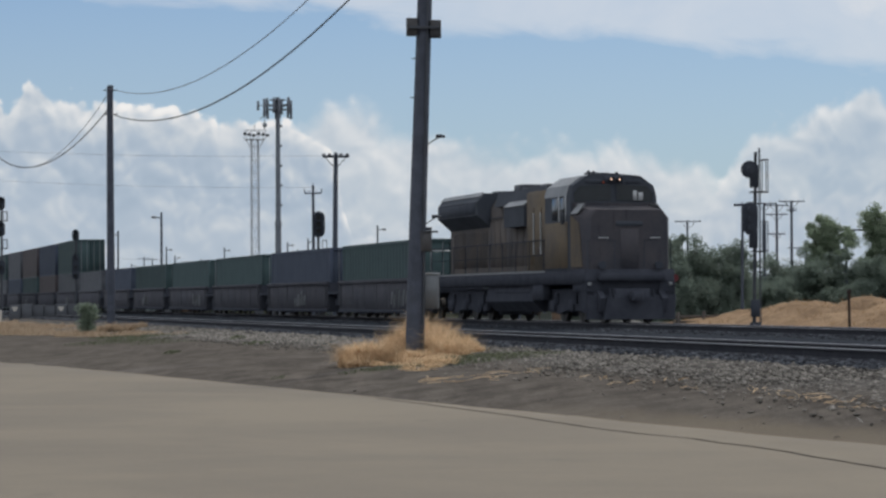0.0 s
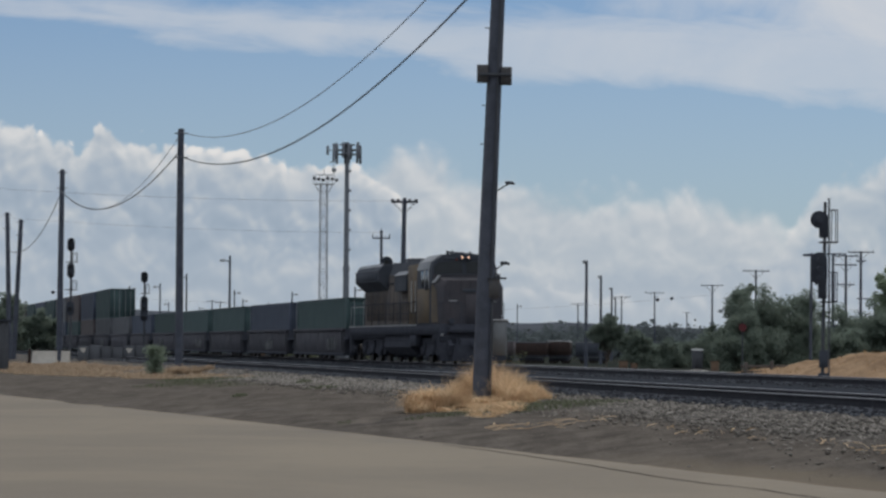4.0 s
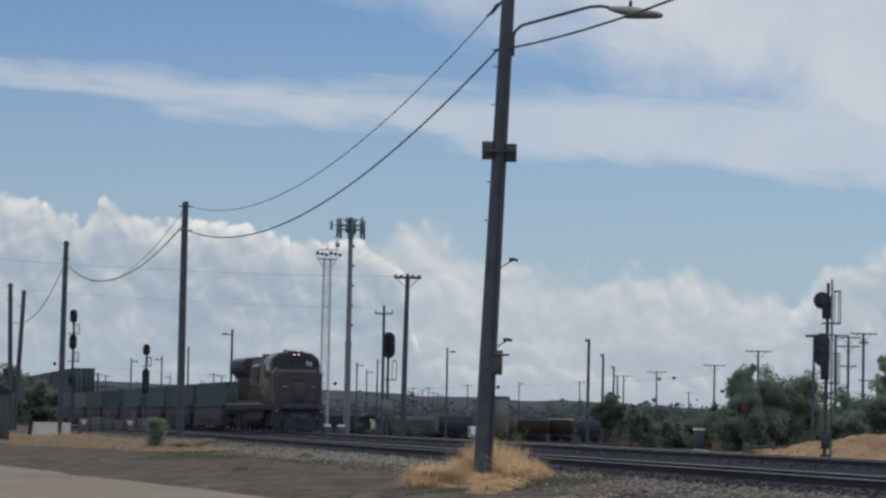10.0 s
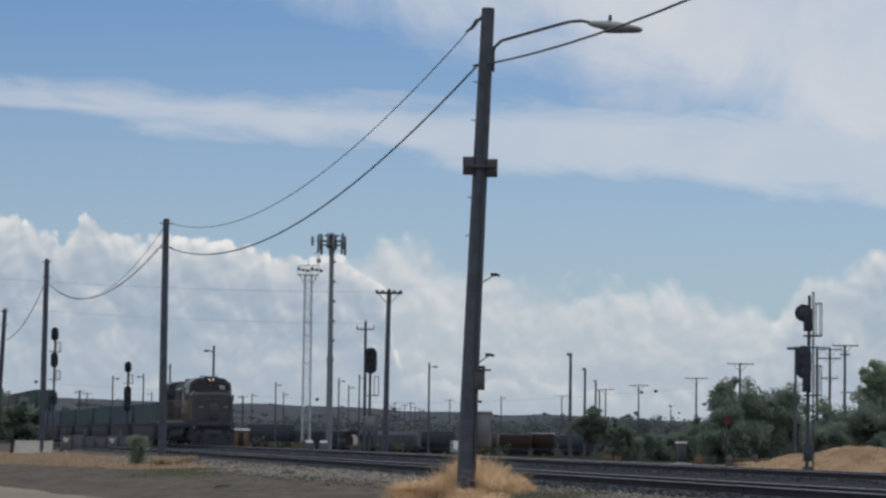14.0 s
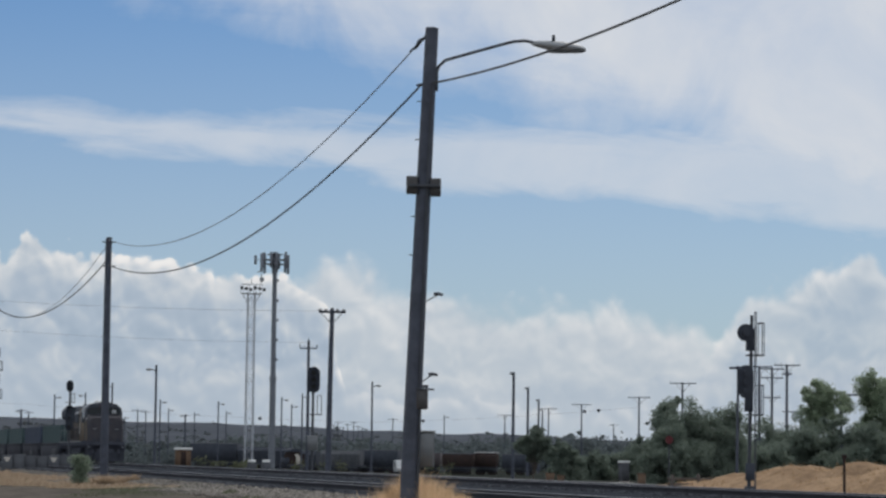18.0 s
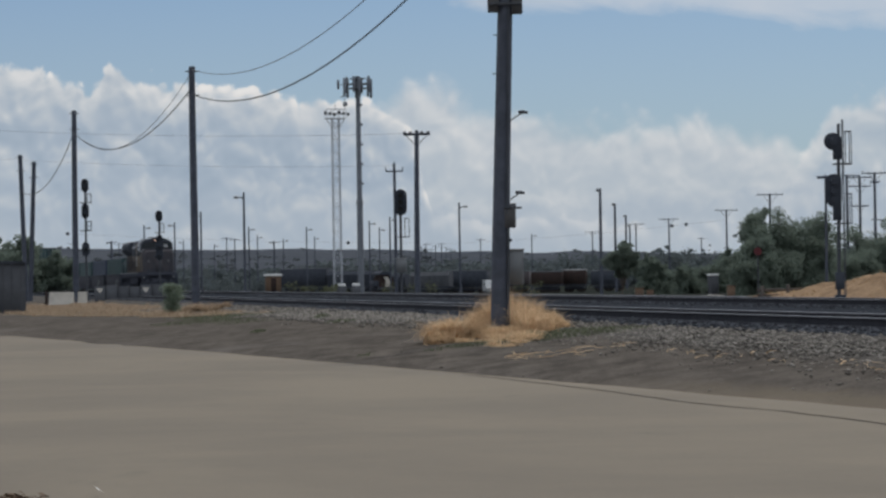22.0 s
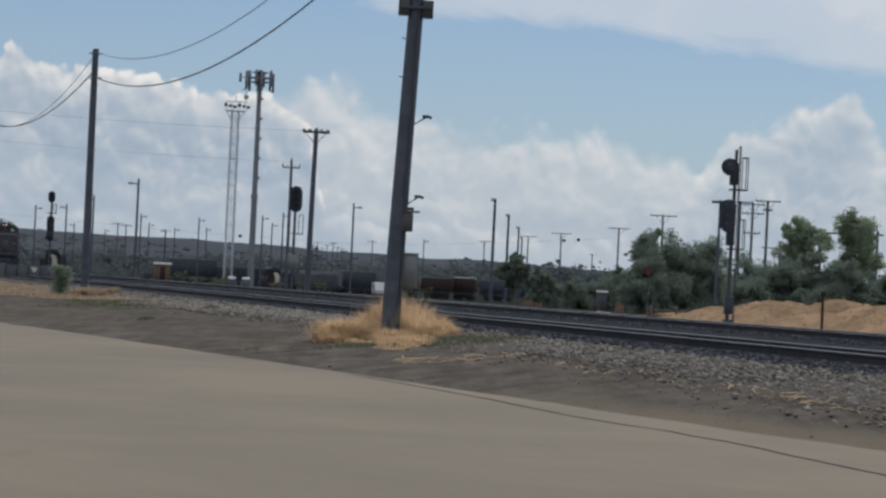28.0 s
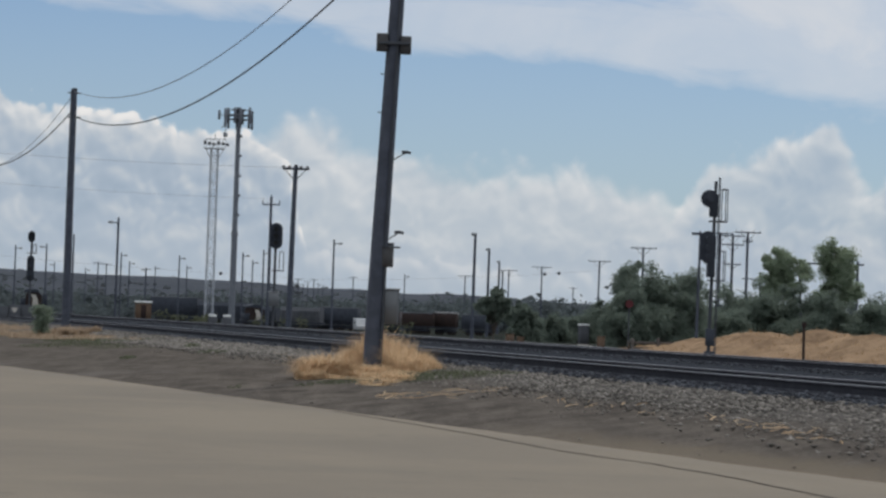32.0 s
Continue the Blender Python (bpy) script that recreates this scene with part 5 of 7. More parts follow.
def make_well_car():
    """Centre at y = 0."""
    p = thing("well_car", Matrix.Identity(4), "grey container well car with ribbed sides", "well car", "well cars of the train")
    L = 7.45
    for s in (-1, 1):
        w = part("side_wall", Build().box(s * 1.32, s * 1.37, -L, L, 0.3, 1.55, 0.01), WELL, p)
        part("top_chord", Build().box(s * 1.3, s * 1.44, -L, L, 1.5, 1.66, 0.02), WELL, w)
        part("bottom_chord", Build().box(s * 1.22, s * 1.44, -L, L, 0.22, 0.36, 0.02), UNDER, w)
        for k in range(7):
            y = -L + 0.5 + (2 * L - 1.0) * k / 6
            part("rib", Build().box(s * 1.37, s * 1.39, y - 0.05, y + 0.05, 0.46, 1.5), WELL, w)
    part("floor", Build().box(-1.25, 1.25, -L, L, 0.24, 0.36), UNDER, p)
    for s in (-1, 1):
        part("end_platform", Build().extrude([(-1.4, 1.05), (1.4, 1.05), (1.4, 1.2), (-1.4, 1.2)], "y", s * L, s * (L + 1.15)).box(-1.3, 1.3, s * L - 0.05, s * L + 0.05, 0.34, 1.6), UNDER, p)
        part("coupler", Build().box(-0.15, 0.15, s * (L + 0.9), s * (PITCH / 2), 0.72, 0.98, 0.04), UNDER, p)
        yc = s * (L + 0.35)
        b = Build()
        for q in (-1, 1):
            b.extrude([(yc - 1.15, 0.6), (yc - 0.9, 0.35), (yc - 0.5, 0.55), (yc + 0.5, 0.55), (yc + 0.9, 0.35), (yc + 1.15, 0.6), (yc + 0.8, 0.8), (yc - 0.8, 0.8)], "x", q * 0.93, q * 1.07)
        b.box(-1.0, 1.0, yc - 0.2, yc + 0.2, 0.5, 1.05, 0.04)
        part("truck", b, UNDER, p)
        for k in (-0.88, 0.88):
            wh = part("wheelset", CAR_WHEELS, None, p)
            wh.location = (0, yc + k, CAR_R)
        part("hand_ladder", Build().tube([(1.42, s * (L - 0.1), 0.5), (1.42, s * (L - 0.1), 1.6)], 0.018, 5).tube([(1.42, s * (L - 0.5), 0.5), (1.42, s * (L - 0.5), 1.6)], 0.018, 5), DARK_STEEL, p)
    return p


def spray_paint(car, seed):
    """Faded scrawl sprayed on a car's side: a few slanting strokes."""
    rnd = random.Random(seed)
    wall = [ch for ch in car.children if ch.name.startswith("side_wall")]
    for w in wall:
        sx = -1 if w.data.vertices[0].co.x < 0 else 1
        y0 = rnd.uniform(-4, 3)
        for k in range(7):
            b = Build()
            y = y0 + 0.42 * k
            h = rnd.uniform(0.3, 0.8)
            z = rnd.uniform(0.45, 0.62)
            b.extrude([(y, z), (y + rnd.uniform(0.12, 0.34), z), (y + rnd.uniform(0.3, 0.5), z + h), (y + 0.1, z + h * 0.9)], "x", sx * 1.392, sx * 1.398)
            part("sprayed_stroke", b, GRAFFITI, w, "faded pale sprayed stroke")


def make_container(mat, label):
    """Corrugated container, its floor at z = 0."""
    p = thing("container", Matrix.Identity(4), label, "container", "containers on the train")
    L, W, H = 7.3, 1.22, 2.88
    for s in (-1, 1):
        v, f = [], []
        n = 104
        for k in range(n + 1):
            y = -L + 0.12 + (2 * L - 0.24) * k / n
            d = 0.0 if (k % 4) in (0, 1) else 0.04
            v += [(s * (W - 0.02 - d), y, 0.14), (s * (W - 0.02 - d), y, H - 0.12)]
            if k:
                a = 2 * k
                f.append((a - 2, a, a + 1, a - 1))
        part("side_panel", Build().add(v, f), mat, p)
    part("roof", Build().box(-W + 0.02, W - 0.02, -L + 0.1, L - 0.1, H - 0.12, H - 0.02), mat, p)
    part("floor", Build().box(-W + 0.02, W - 0.02, -L + 0.1, L - 0.1, 0.02, 0.14), UNDER, p)
    fr = Build()
    for x in (-W + 0.06, W - 0.06):
        for y in (-L + 0.08, L - 0.08):
            fr.box(x - 0.07, x + 0.07, y - 0.09, y + 0.09, 0, H, 0.01)
        fr.box(x - 0.05, x + 0.05, -L + 0.1, L - 0.1, 0.0, 0.14).box(x - 0.05, x + 0.05, -L + 0.1, L - 0.1, H - 0.12, H)
    for y in (-L + 0.06, L - 0.06):
        fr.box(-W, W, y - 0.06, y + 0.06, 0.0, 0.14).box(-W, W, y - 0.06, y + 0.06, H - 0.12, H)
    part("frame", fr, mat, p)
    for s in (-1, 1):
        d = part("door", Build().box(s * 0.02, s * (W - 0.13), L - 0.12, L - 0.06, 0.14, H - 0.12, 0.01), mat, p)
        for x in (0.3, 0.8):
            part("lock_bar", Build().cyl((s * x, L - 0.04, 0.1), (s * x, L - 0.04, H - 0.1), 0.02, None, 6), STEEL_GREY, d)
    part("front_wall", Build().box(-W + 0.1, W - 0.1, -L + 0.06, -L + 0.12, 0.14, H - 0.12), mat, p)
    return p


LOCO_AT, FIRST_JOINT = -1.9, 20.9   # metres along the track at the start
TRAIN = []                         # (thing, place along the track at the start, height)


def make_train():
    loco = make_loco()
    TRAIN.append((loco, LOCO_AT, RAIL_TOP))
    car = make_well_car()
    kinds = {"green": make_container(GREEN_BOX, "dark green corrugated container riding in a well car"), "navy": make_container(NAVY_BOX, "dark navy corrugated container riding in a well car"),
             "grey": make_container(GREY_BOX, "grey corrugated container stacked in a well car"), "brown": make_container(BROWN_BOX, "rust brown corrugated container stacked in a well car")}
    low = ["green", "navy", "green", "green", "green", "navy", "grey", "grey", "brown", "green", "navy", "grey", "green", "brown", "navy", "green", "grey"]
    high = ["green", "navy", "brown", "grey", "green", "navy", "green", "brown", "grey", "navy", "green"]
    used = set()
    painted = []

    def one(kind):
        if kind not in used:
            used.add(kind)
            return kinds[kind]
        return copy_thing(kinds[kind], Matrix.Identity(4))

    for k in range(17):
        c = car if k == 0 else copy_thing(car, Matrix.Identity(4))
        s = FIRST_JOINT + PITCH * (k + 0.5)
        TRAIN.append((c, s, RAIL_TOP))
        for ch in c.children:
            if ch.name.startswith("wheelset"):
                TURNING.append((ch, tuple(ch.location), CAR_R))
        TRAIN.append((one(low[k]), s, RAIL_TOP + 0.362))
        if k in (0, 1, 3, 4, 7, 9):
            painted.append((c, k))
        if k >= 7:
            TRAIN.append((one(high[k - 7]), s, RAIL_TOP + 0.362 + 2.89))
    for c, k in painted:
        spray_paint(c, k)


# ---- plants ----
def blades(n, spots, h, mat, name, seed, lean=0.45, width=0.012, droop=0.5):
    """Grass: each blade three bent quads. spots(k) gives x, y, z and a height factor."""
    rnd = random.Random(seed)
    v, f = [], []
    for k in range(n):
        x, y, z, g = spots(rnd)
        hh = h * g * rnd.uniform(0.55, 1.1)
        a = rnd.uniform(0, math.tau)
        l = lean * rnd.uniform(0.2, 1.2) * hh
        dx, dy = math.cos(a), math.sin(a)
        w = width * rnd.uniform(0.6, 1.5)
        px, py = -dy * w, dx * w
        b = len(v)
        for t in (0.0, 0.4, 0.75, 1.0):
            q = 1 - t * 0.85
            zz = z + hh * (t - droop * t * t * t * rnd.uniform(0.2, 1.0))
            cx, cy = x + dx * l * t * t, y + dy * l * t * t
            v += [(cx - px * q, cy - py * q, zz), (cx + px * q, cy + py * q, zz)]
        for i in range(3):
            f.append((b + 2 * i, b + 2 * i + 1, b + 2 * i + 3, b + 2 * i + 2))
    return raw_mesh(name, v, f, mat)


def round_patch(cx, cy, rx, ry, edge=0.35):
    def pick(rnd):
        a, r = rnd.uniform(0, math.tau), math.sqrt(rnd.random())
        x, y = cx + rx * r * math.cos(a), cy + ry * r * math.sin(a)
        bump = 0.6 + 0.8 * (0.5 + 0.5 * noise.noise((x * 1.3, y * 1.3, 0)))
        return x, y, ground_z(x, y) - 0.02, (1 - (1 - edge) * r * r) * bump
    return pick


def leaf_cloud(rnd, clumps, per, size, name, mat):
    """Leaf clumps: clumps is a list of centre, radius; each leaf a diamond."""
    g = np.random.RandomState(rnd.randrange(1 << 30))
    c = np.repeat(np.array([tuple(p) for p, _ in clumps]), per, axis=0)
    r = np.repeat(np.array([q for _, q in clumps]), per)
    n = len(c)

    def unit(a):
        return a / np.linalg.norm(a, axis=1, keepdims=True)
    d = unit(g.normal(size=(n, 3))) * (r * 1.4 * g.rand(n) ** 0.55)[:, None] * np.array((1, 1, 0.82))
    c = c + d
    u = unit(g.normal(size=(n, 3)) * np.array((1, 1, 0.6)))
    w = unit(np.cross(u, g.normal(size=(n, 3))))
    q = (size * g.uniform(0.6, 1.4, n))[:, None]
    v = np.stack([c - u * q, c + w * q * 0.55, c + u * q, c - w * q * 0.55], 1).reshape(-1, 3)
    return raw_mesh(name, v, np.arange(4 * n).reshape(-1, 4), mat)


def make_tree(base, h, spread, seed, label, mat=None, trunk=0.28, low=0.15, dense=46, size=0.16, tall=1.0, group="trees beyond the tracks"):
    """A trunk that forks into limbs, each ending in several uneven leaf clumps."""
    base, h = stand(base, h)
    rnd = random.Random(seed)
    p = thing("tree", base, label, "tree", group)
    b = Build()
    fork = h * max(0.12, low)
    b.tube([(0, 0, -0.4), (0.1 * rnd.uniform(-1, 1), 0, fork * 0.6), (0.15 * rnd.uniform(-1, 1), 0.1, fork)], [trunk * 0.11 * h ** 0.5, trunk * 0.09 * h ** 0.5, trunk * 0.075 * h ** 0.5], 8)
    clumps = []
    n = rnd.randint(9, 12)
    for k in range(n):
        a = math.tau * k / n + rnd.uniform(-0.4, 0.4)
        reach = spread * rnd.uniform(0.35, 1.0)
        top = fork + (h - fork) * rnd.uniform(0.45, 1.0) * (1.0 if reach < spread * 0.7 else 0.8)
        tip = Vector((math.cos(a) * reach, math.sin(a) * reach, top - 0.08 * h))
        mid = Vector((math.cos(a) * reach * 0.45, math.sin(a) * reach * 0.45, fork + (top - fork) * 0.5))
        b.tube([(0, 0, fork * 0.9), mid, tip], [trunk * 0.05 * h ** 0.5, trunk * 0.033 * h ** 0.5, 0.02], 6)
        for q in range(9):
            t = rnd.uniform(0.1, 1.08)
            c = mid.lerp(tip, t) + Vector((rnd.gauss(0, 1), rnd.gauss(0, 1), rnd.gauss(0, 0.8))) * spread * 0.16
            clumps.append((c, spread * rnd.uniform(0.08, 0.26)))
    if low < 0.1:
        for k in range(44):
            a, r = rnd.uniform(0, math.tau), math.sqrt(rnd.random())
            top = h * (0.84 - 0.5 * r * r)
            clumps.append((Vector((math.cos(a) * r * spread, math.sin(a) * r * spread, rnd.uniform(0.06 * h, top))), spread * rnd.uniform(0.16, 0.3)))
    if low >= 0.2:
        for k in range(26):
            a, r = rnd.uniform(0, math.tau), spread * 0.6 * math.sqrt(rnd.random())
            clumps.append((Vector((math.cos(a) * r, math.sin(a) * r, h * rnd.uniform(0.5, 0.88))), spread * rnd.uniform(0.16, 0.3)))
    part("trunk", b, BARK, p)
    part("crown", leaf_cloud(rnd, clumps, dense, size, "crown", mat or LEAF), None, p)
    return p


def make_bank():
    """Dry grassy bank along the right of the far track."""
    ss = np.arange(-60, 34, 0.3)
    os_ = np.concatenate([np.arange(11.0, 16.5, 0.3), np.array([16.8, 17.4, 18.2, 19.2, 20.5, 23])])
    at = np.array([11.0, 11.5, 12.2, 13.0, 14.0, 15.0, 16.0, 17.5, 20, 23])
    shape = np.array([-0.15, 0.1, 0.36, 0.62, 0.88, 1.02, 1.05, 0.95, 0.5, -0.2])
    v, f = [], []

    def top(o, s):
        """Worn spurs and gullies run down the face."""
        h = float(np.interp(o + 0.9 * noise.noise((s * 0.3, 2.0, 9)), at, shape))
        fade = min(1.0, max(0.0, (31 - s - 0.6 * (o - 12)) / 7)) ** 0.7
        gully = abs(noise.noise((s * 0.34 + o * 0.22, o * 0.12, 4)))
        wav = 0.62 + 0.3 * noise.noise((s * 0.13, 0.3, 0)) + 1.5 * gully + 0.3 * noise.noise((s * 0.9, o * 0.7, 1)) + 0.16 * noise.noise((s * 2.3, o * 1.8, 2))
        return h * 0.86 * fade * wav
    for s in ss:
        for o in os_:
            q = trk(o + 0.4 * noise.noise((s * 0.2, 7, 0)), s)
            v.append((q.x, q.y, 0.33 + top(o, s)))
    n = len(os_)
    for j in range(len(ss) - 1):
        for i in range(n - 1):
            a = j * n + i
            f.append((a, a + 1, a + n + 1, a + n))
    bank = new("grass_bank", raw_mesh("grass_bank", v, f, SLOPE, True))
    tagged(bank, "low bank of dry straw-coloured grass beside the tracks", "bank", kind="structure")

    def spots(rnd):
        s, o = rnd.uniform(-45, 31), rnd.uniform(11.2, 18)
        q = trk(o, s)
        g = 0.5 + 0.9 * max(0.0, noise.noise((s * 0.3, o * 0.4, 3)) + 0.3)
        return q.x, q.y, 0.31 + top(o, s), g if g > 0.62 else 0.25
    t = new("dry_grass", blades(6000, spots, 0.2, BANK_STRAW, "dry_grass", 5, 0.7, 0.02))
    tagged(t, "dry straw-coloured grass covering the bank", "grass", kind="stuff")


def make_hills():
    """Long low scrub-covered ridge far beyond the yard."""
    v, f = [], []
    azs = np.arange(-40, 40.1, 0.25)
    for a in azs:
        el = float(np.interp(a, [-40, -9, -6, -3.3, -1.3, 0, 2, 2.8, 5.4, 9, 40], [1.0, 0.80, 0.71, 0.69, 0.63, 0.57, 0.52, 0.54, 0.42, 0.4, 0.6]))
        el += 0.035 * noise.noise((a * 0.9, 0, 0)) + 0.012 * noise.noise((a * 5.0, 0, 3))
        r = 2300
        topz = 1.5 + r * math.tan(radians(el))
        ca, sa_ = math.sin(radians(a)), math.cos(radians(a))
        for rr, g in ((1100, -0.12), (1350, 0.08), (1600, 0.22), (1850, 0.45 + 0.12 * noise.noise((a * 1.5, 1, 0))), (2080, 0.74 + 0.12 * noise.noise((a * 2.1, 4, 0))), (2300, 1.0), (2700, 1.02), (3600, 0.9)):
            v.append((rr * ca, rr * sa_, topz * g))
    for j in range(len(azs) - 1):
        for i in range(7):
            a = j * 8 + i
            f.append((a, a + 1, a + 9, a + 8))
    tagged(new("backdrop", raw_mesh("backdrop", v, f, HILL, True)), "long low scrub-covered ridge on the horizon", "hills", kind="structure")


# ---- yard ----
def make_wagon(base, turn, length, h, mat, kind, label):
    p = thing("freight_wagon", pose(*base, 0, 0, turn), label, "freight wagon", "wagons parked in the yard")
    L = length / 2
    part("underframe", Build().box(-1.35, 1.35, -L, L, 0.95, 1.2, 0.03), UNDER, p)
    if kind == "tank":
        part("tank", Build().loft([[(1.4 * k * math.cos(a), y, 2.4 + 1.4 * k * math.sin(a)) for a in [math.tau * i / 18 for i in range(18)]] for y, k in ((-L, 0.35), (-L + 0.15, 0.75), (-L + 0.5, 1), (L - 0.5, 1), (L - 0.15, 0.75), (L, 0.35))]), mat, p)
        part("dome", Build().cyl((0, 0, 3.7), (0, 0, 4.05), 0.5, 0.45, 14), mat, p)
    elif kind == "hopper":
        out = [(-1.2, 1.2), (1.2, 1.2), (1.5, 1.9), (1.5, h - 0.5), (1.0, h), (-1.0, h), (-1.5, h - 0.5), (-1.5, 1.9)]
        b = part("body", Build().extrude(out, "y", -L + 0.3, L - 0.3), mat, p)
        for s in (-1, 1):
            for k in range(9):
                y = -L + 0.9 + (2 * L - 1.8) * k / 8
                part("side_rib", Build().box(s * 1.5, s * 1.56, y - 0.06, y + 0.06, 1.9, h - 0.5), mat, b)
    else:
        b = part("body", Build().box(-1.45, 1.45, -L, L, 1.2, h, 0.05), mat, p)
        part("roof", Build().extrude([(-1.5, h - (0.25 if kind == "pale" else 0.05)), (1.5, h - (0.25 if kind == "pale" else 0.05)), (1.2, h + 0.08), (-1.2, h + 0.08)], "y", -L, L), PALE_STEEL if kind == "pale" else LOCO_GREY, p)
        for s in (-1, 1):
            part("sliding_door", Build().box(s * 1.45, s * 1.5, -1.5, 1.5, 1.3, h - 0.2, 0.01), mat, b)
    for s in (-1, 1):
        yc = s * (L - 1.8)
        part("truck", Build().box(-1.05, 1.05, yc - 1.2, yc + 1.2, 0.45, 0.85, 0.08), UNDER, p)
        for k in (-0.85, 0.85):
            w = part("wheelset", CAR_WHEELS, None, p)
            w.location = (0, yc + k, CAR_R)
    return p


def make_pickup(base, turn, mat, label, van=False):
    p = thing("pickup_truck", pose(*base, 0, 0, turn), label, "pickup truck", "vehicles parked in the yard")
    side = [(-2.6, 0.45), (2.6, 0.45), (2.65, 0.95), (2.2, 1.08), (1.2, 1.12), (0.7, 1.75), (-0.6, 1.8), (-0.85, 1.15), (-2.6, 1.12)]
    if van:
        side = [(-2.6, 0.45), (2.6, 0.45), (2.65, 0.95), (2.0, 1.1), (1.4, 1.95), (-2.4, 2.0), (-2.6, 1.6)]
    b = part("body", Build().extrude(side, "x", -0.95, 0.95), mat, p)
    part("windscreen", Build().loft([[(-0.8, 1.16, 1.16), (0.8, 1.16, 1.16), (0.72, 0.74, 1.72), (-0.72, 0.74, 1.72)], [(-0.8, 1.2, 1.18), (0.8, 1.2, 1.18), (0.72, 0.78, 1.74), (-0.72, 0.78, 1.74)]]), GLASS, b)
    for s in (-1, 1):
        part("side_window", Build().box(s * 0.955, s * 0.965, -0.55, 0.65, 1.2, 1.65, 0.005), GLASS, b)
        part("headlight", Build().box(s * 0.55, s * 0.85, 2.62, 2.67, 0.75, 0.92, 0.01), PALE_STEEL, b)
        for y in (-1.6, 1.7):
            w = part("wheel", Build().cyl((s * 0.78, y, 0.37), (s * 0.98, y, 0.37), 0.37, None, 16), BLACK_PAINT, p)
            part("rim", Build().cyl((s * 0.98, y, 0.37), (s * 0.99, y, 0.37), 0.2, None, 12), STEEL_GREY, w)
    return p


def make_barrier(base, turn, length):
    p = thing("concrete_barrier", pose(*base, 0, 0, turn), "pale concrete barrier standing on dry grass", "barrier")
    out = [(-0.3, 0.0), (0.3, 0.0), (0.3, 0.08), (0.13, 0.35), (0.09, 0.82), (-0.09, 0.82), (-0.13, 0.35), (-0.3, 0.08)]
    part("block", Build().extrude(out, "y", -length / 2, length / 2), PALE_CONCRETE, p)
    for s in (-1, 1):
        part("lifting_loop", Build().tube([(0, s * length * 0.3, 0.8), (0, s * length * 0.3 + 0.06, 0.9), (0, s * length * 0.3 + 0.12, 0.8)], 0.015), RUST, p)


def make_shed(base, turn):
    p = thing("shed", pose(*base, 0, 0, turn), "low dull grey metal shed beside the road", "shed")
    w, d, h = 5.0, 7.0, 2.5
    part("wall", Build().box(-w / 2, w / 2, -d / 2, d / 2, 0, h, 0.02), BLOCK_GREY, p)
    part("roof", Build().extrude([(-w / 2 - 0.15, h), (w / 2 + 0.15, h), (w / 2 + 0.15, h + 0.06), (0, h + 0.2), (-w / 2 - 0.15, h + 0.06)], "y", -d / 2 - 0.15, d / 2 + 0.15), LOCO_GREY, p)
    for k in range(12):
        x = -w / 2 + 0.2 + (w - 0.4) * k / 11
        part("wall_rib", Build().box(x - 0.03, x + 0.03, -d / 2 - 0.03, -d / 2, 0.05, h - 0.02), BLOCK_GREY, p)
    for k in range(14):
        y = -d / 2 + 0.2 + (d - 0.4) * k / 13
        part("wall_rib", Build().box(w / 2, w / 2 + 0.03, y - 0.03, y + 0.03, 0.05, h - 0.02), BLOCK_GREY, p)


def make_gantry(a, b, h):
    """Portal of two posts and a crossbeam."""
    a, h = stand(a, h)
    a, b = Vector(a), Vector(b)
    p = thing("pole_portal", pose(a.x, a.y, a.z), "dark portal of two poles with a crossbeam", "portal")
    d = b - a
    part("post", Build().cyl((0, 0, -0.3), (0, 0, h), 0.16, 0.13), POLE_WOOD, p)
    part("post", Build().cyl((d.x, d.y, -0.3), (d.x, d.y, h), 0.16, 0.13), POLE_WOOD, p)
    part("crossbeam", Build().tube([(-0.6, 0, h - 0.35), (d.x + 0.6, d.y, h - 0.35)], 0.09), POLE_WOOD, p)
    part("brace", Build().tube([(d.x - 1.2, d.y, h - 1.6), (d.x, d.y, h - 1.5)], 0.06), POLE_WOOD, p)


# ---- the place put together ----
make_ground()
make_road()
far_track = make_track("track_1", 0.0, -140, 700, 0, 0, "far main track with polished rails on dark ballast")
near_track = make_track("track_2", NEAR_TRACK, -140, 700, 0, 0, "near main track with polished rails on dark ballast")
make_hills()
make_bank()

make_lamp_pole()
plain_pole(P2, 9.65, 0.17, 0.125, (0.02, 0), 2, "plain dark wooden pole between road and tracks", "poles along the road")
plain_pole(P3, 11.7, 0.2, 0.15, (0.05, 0), 3, "plain dark wooden pole between road and tracks", "poles along the road")
plain_pole((-31.0, 182.0, 0.25), 10.5, 0.19, 0.15, (-0.35, 0), 4, "dark wooden pole leaning a little, one of a pair", "poles along the road")
plain_pole((-31.1, 184.0, 0.25), 10.1, 0.19, 0.15, (0.4, 0), 5, "dark wooden pole leaning a little, one of a pair", "poles along the road")
cable((P1.x + 0.25, 49.1, 9.75), (P2.x - 0.0, 99.9, 9.85), 1.6, 0.014, "thin grey overhead wire sagging between two poles", "overhead_wire")
cable((P1.x + 0.15, 49.1, 8.74), (P2.x, 99.9, 8.87), 1.55, 0.022, "thick black overhead cable sagging between two poles")
cable((P2.x, 100.1, 9.78), (P3.x, 154.9, 10.78), 1.98, 0.013, "thin grey overhead wire sagging between two poles", "overhead_wire")
cable((P2.x, 100.1, 9.15), (P3.x, 154.9, 10.75), 1.68, 0.025, "thick black overhead cable sagging between two poles")
cable((P3.x, 155.1, 10.75), (-31.4, 182, 8.2), 1.5, 0.025, "thick black overhead cable sagging between two poles")
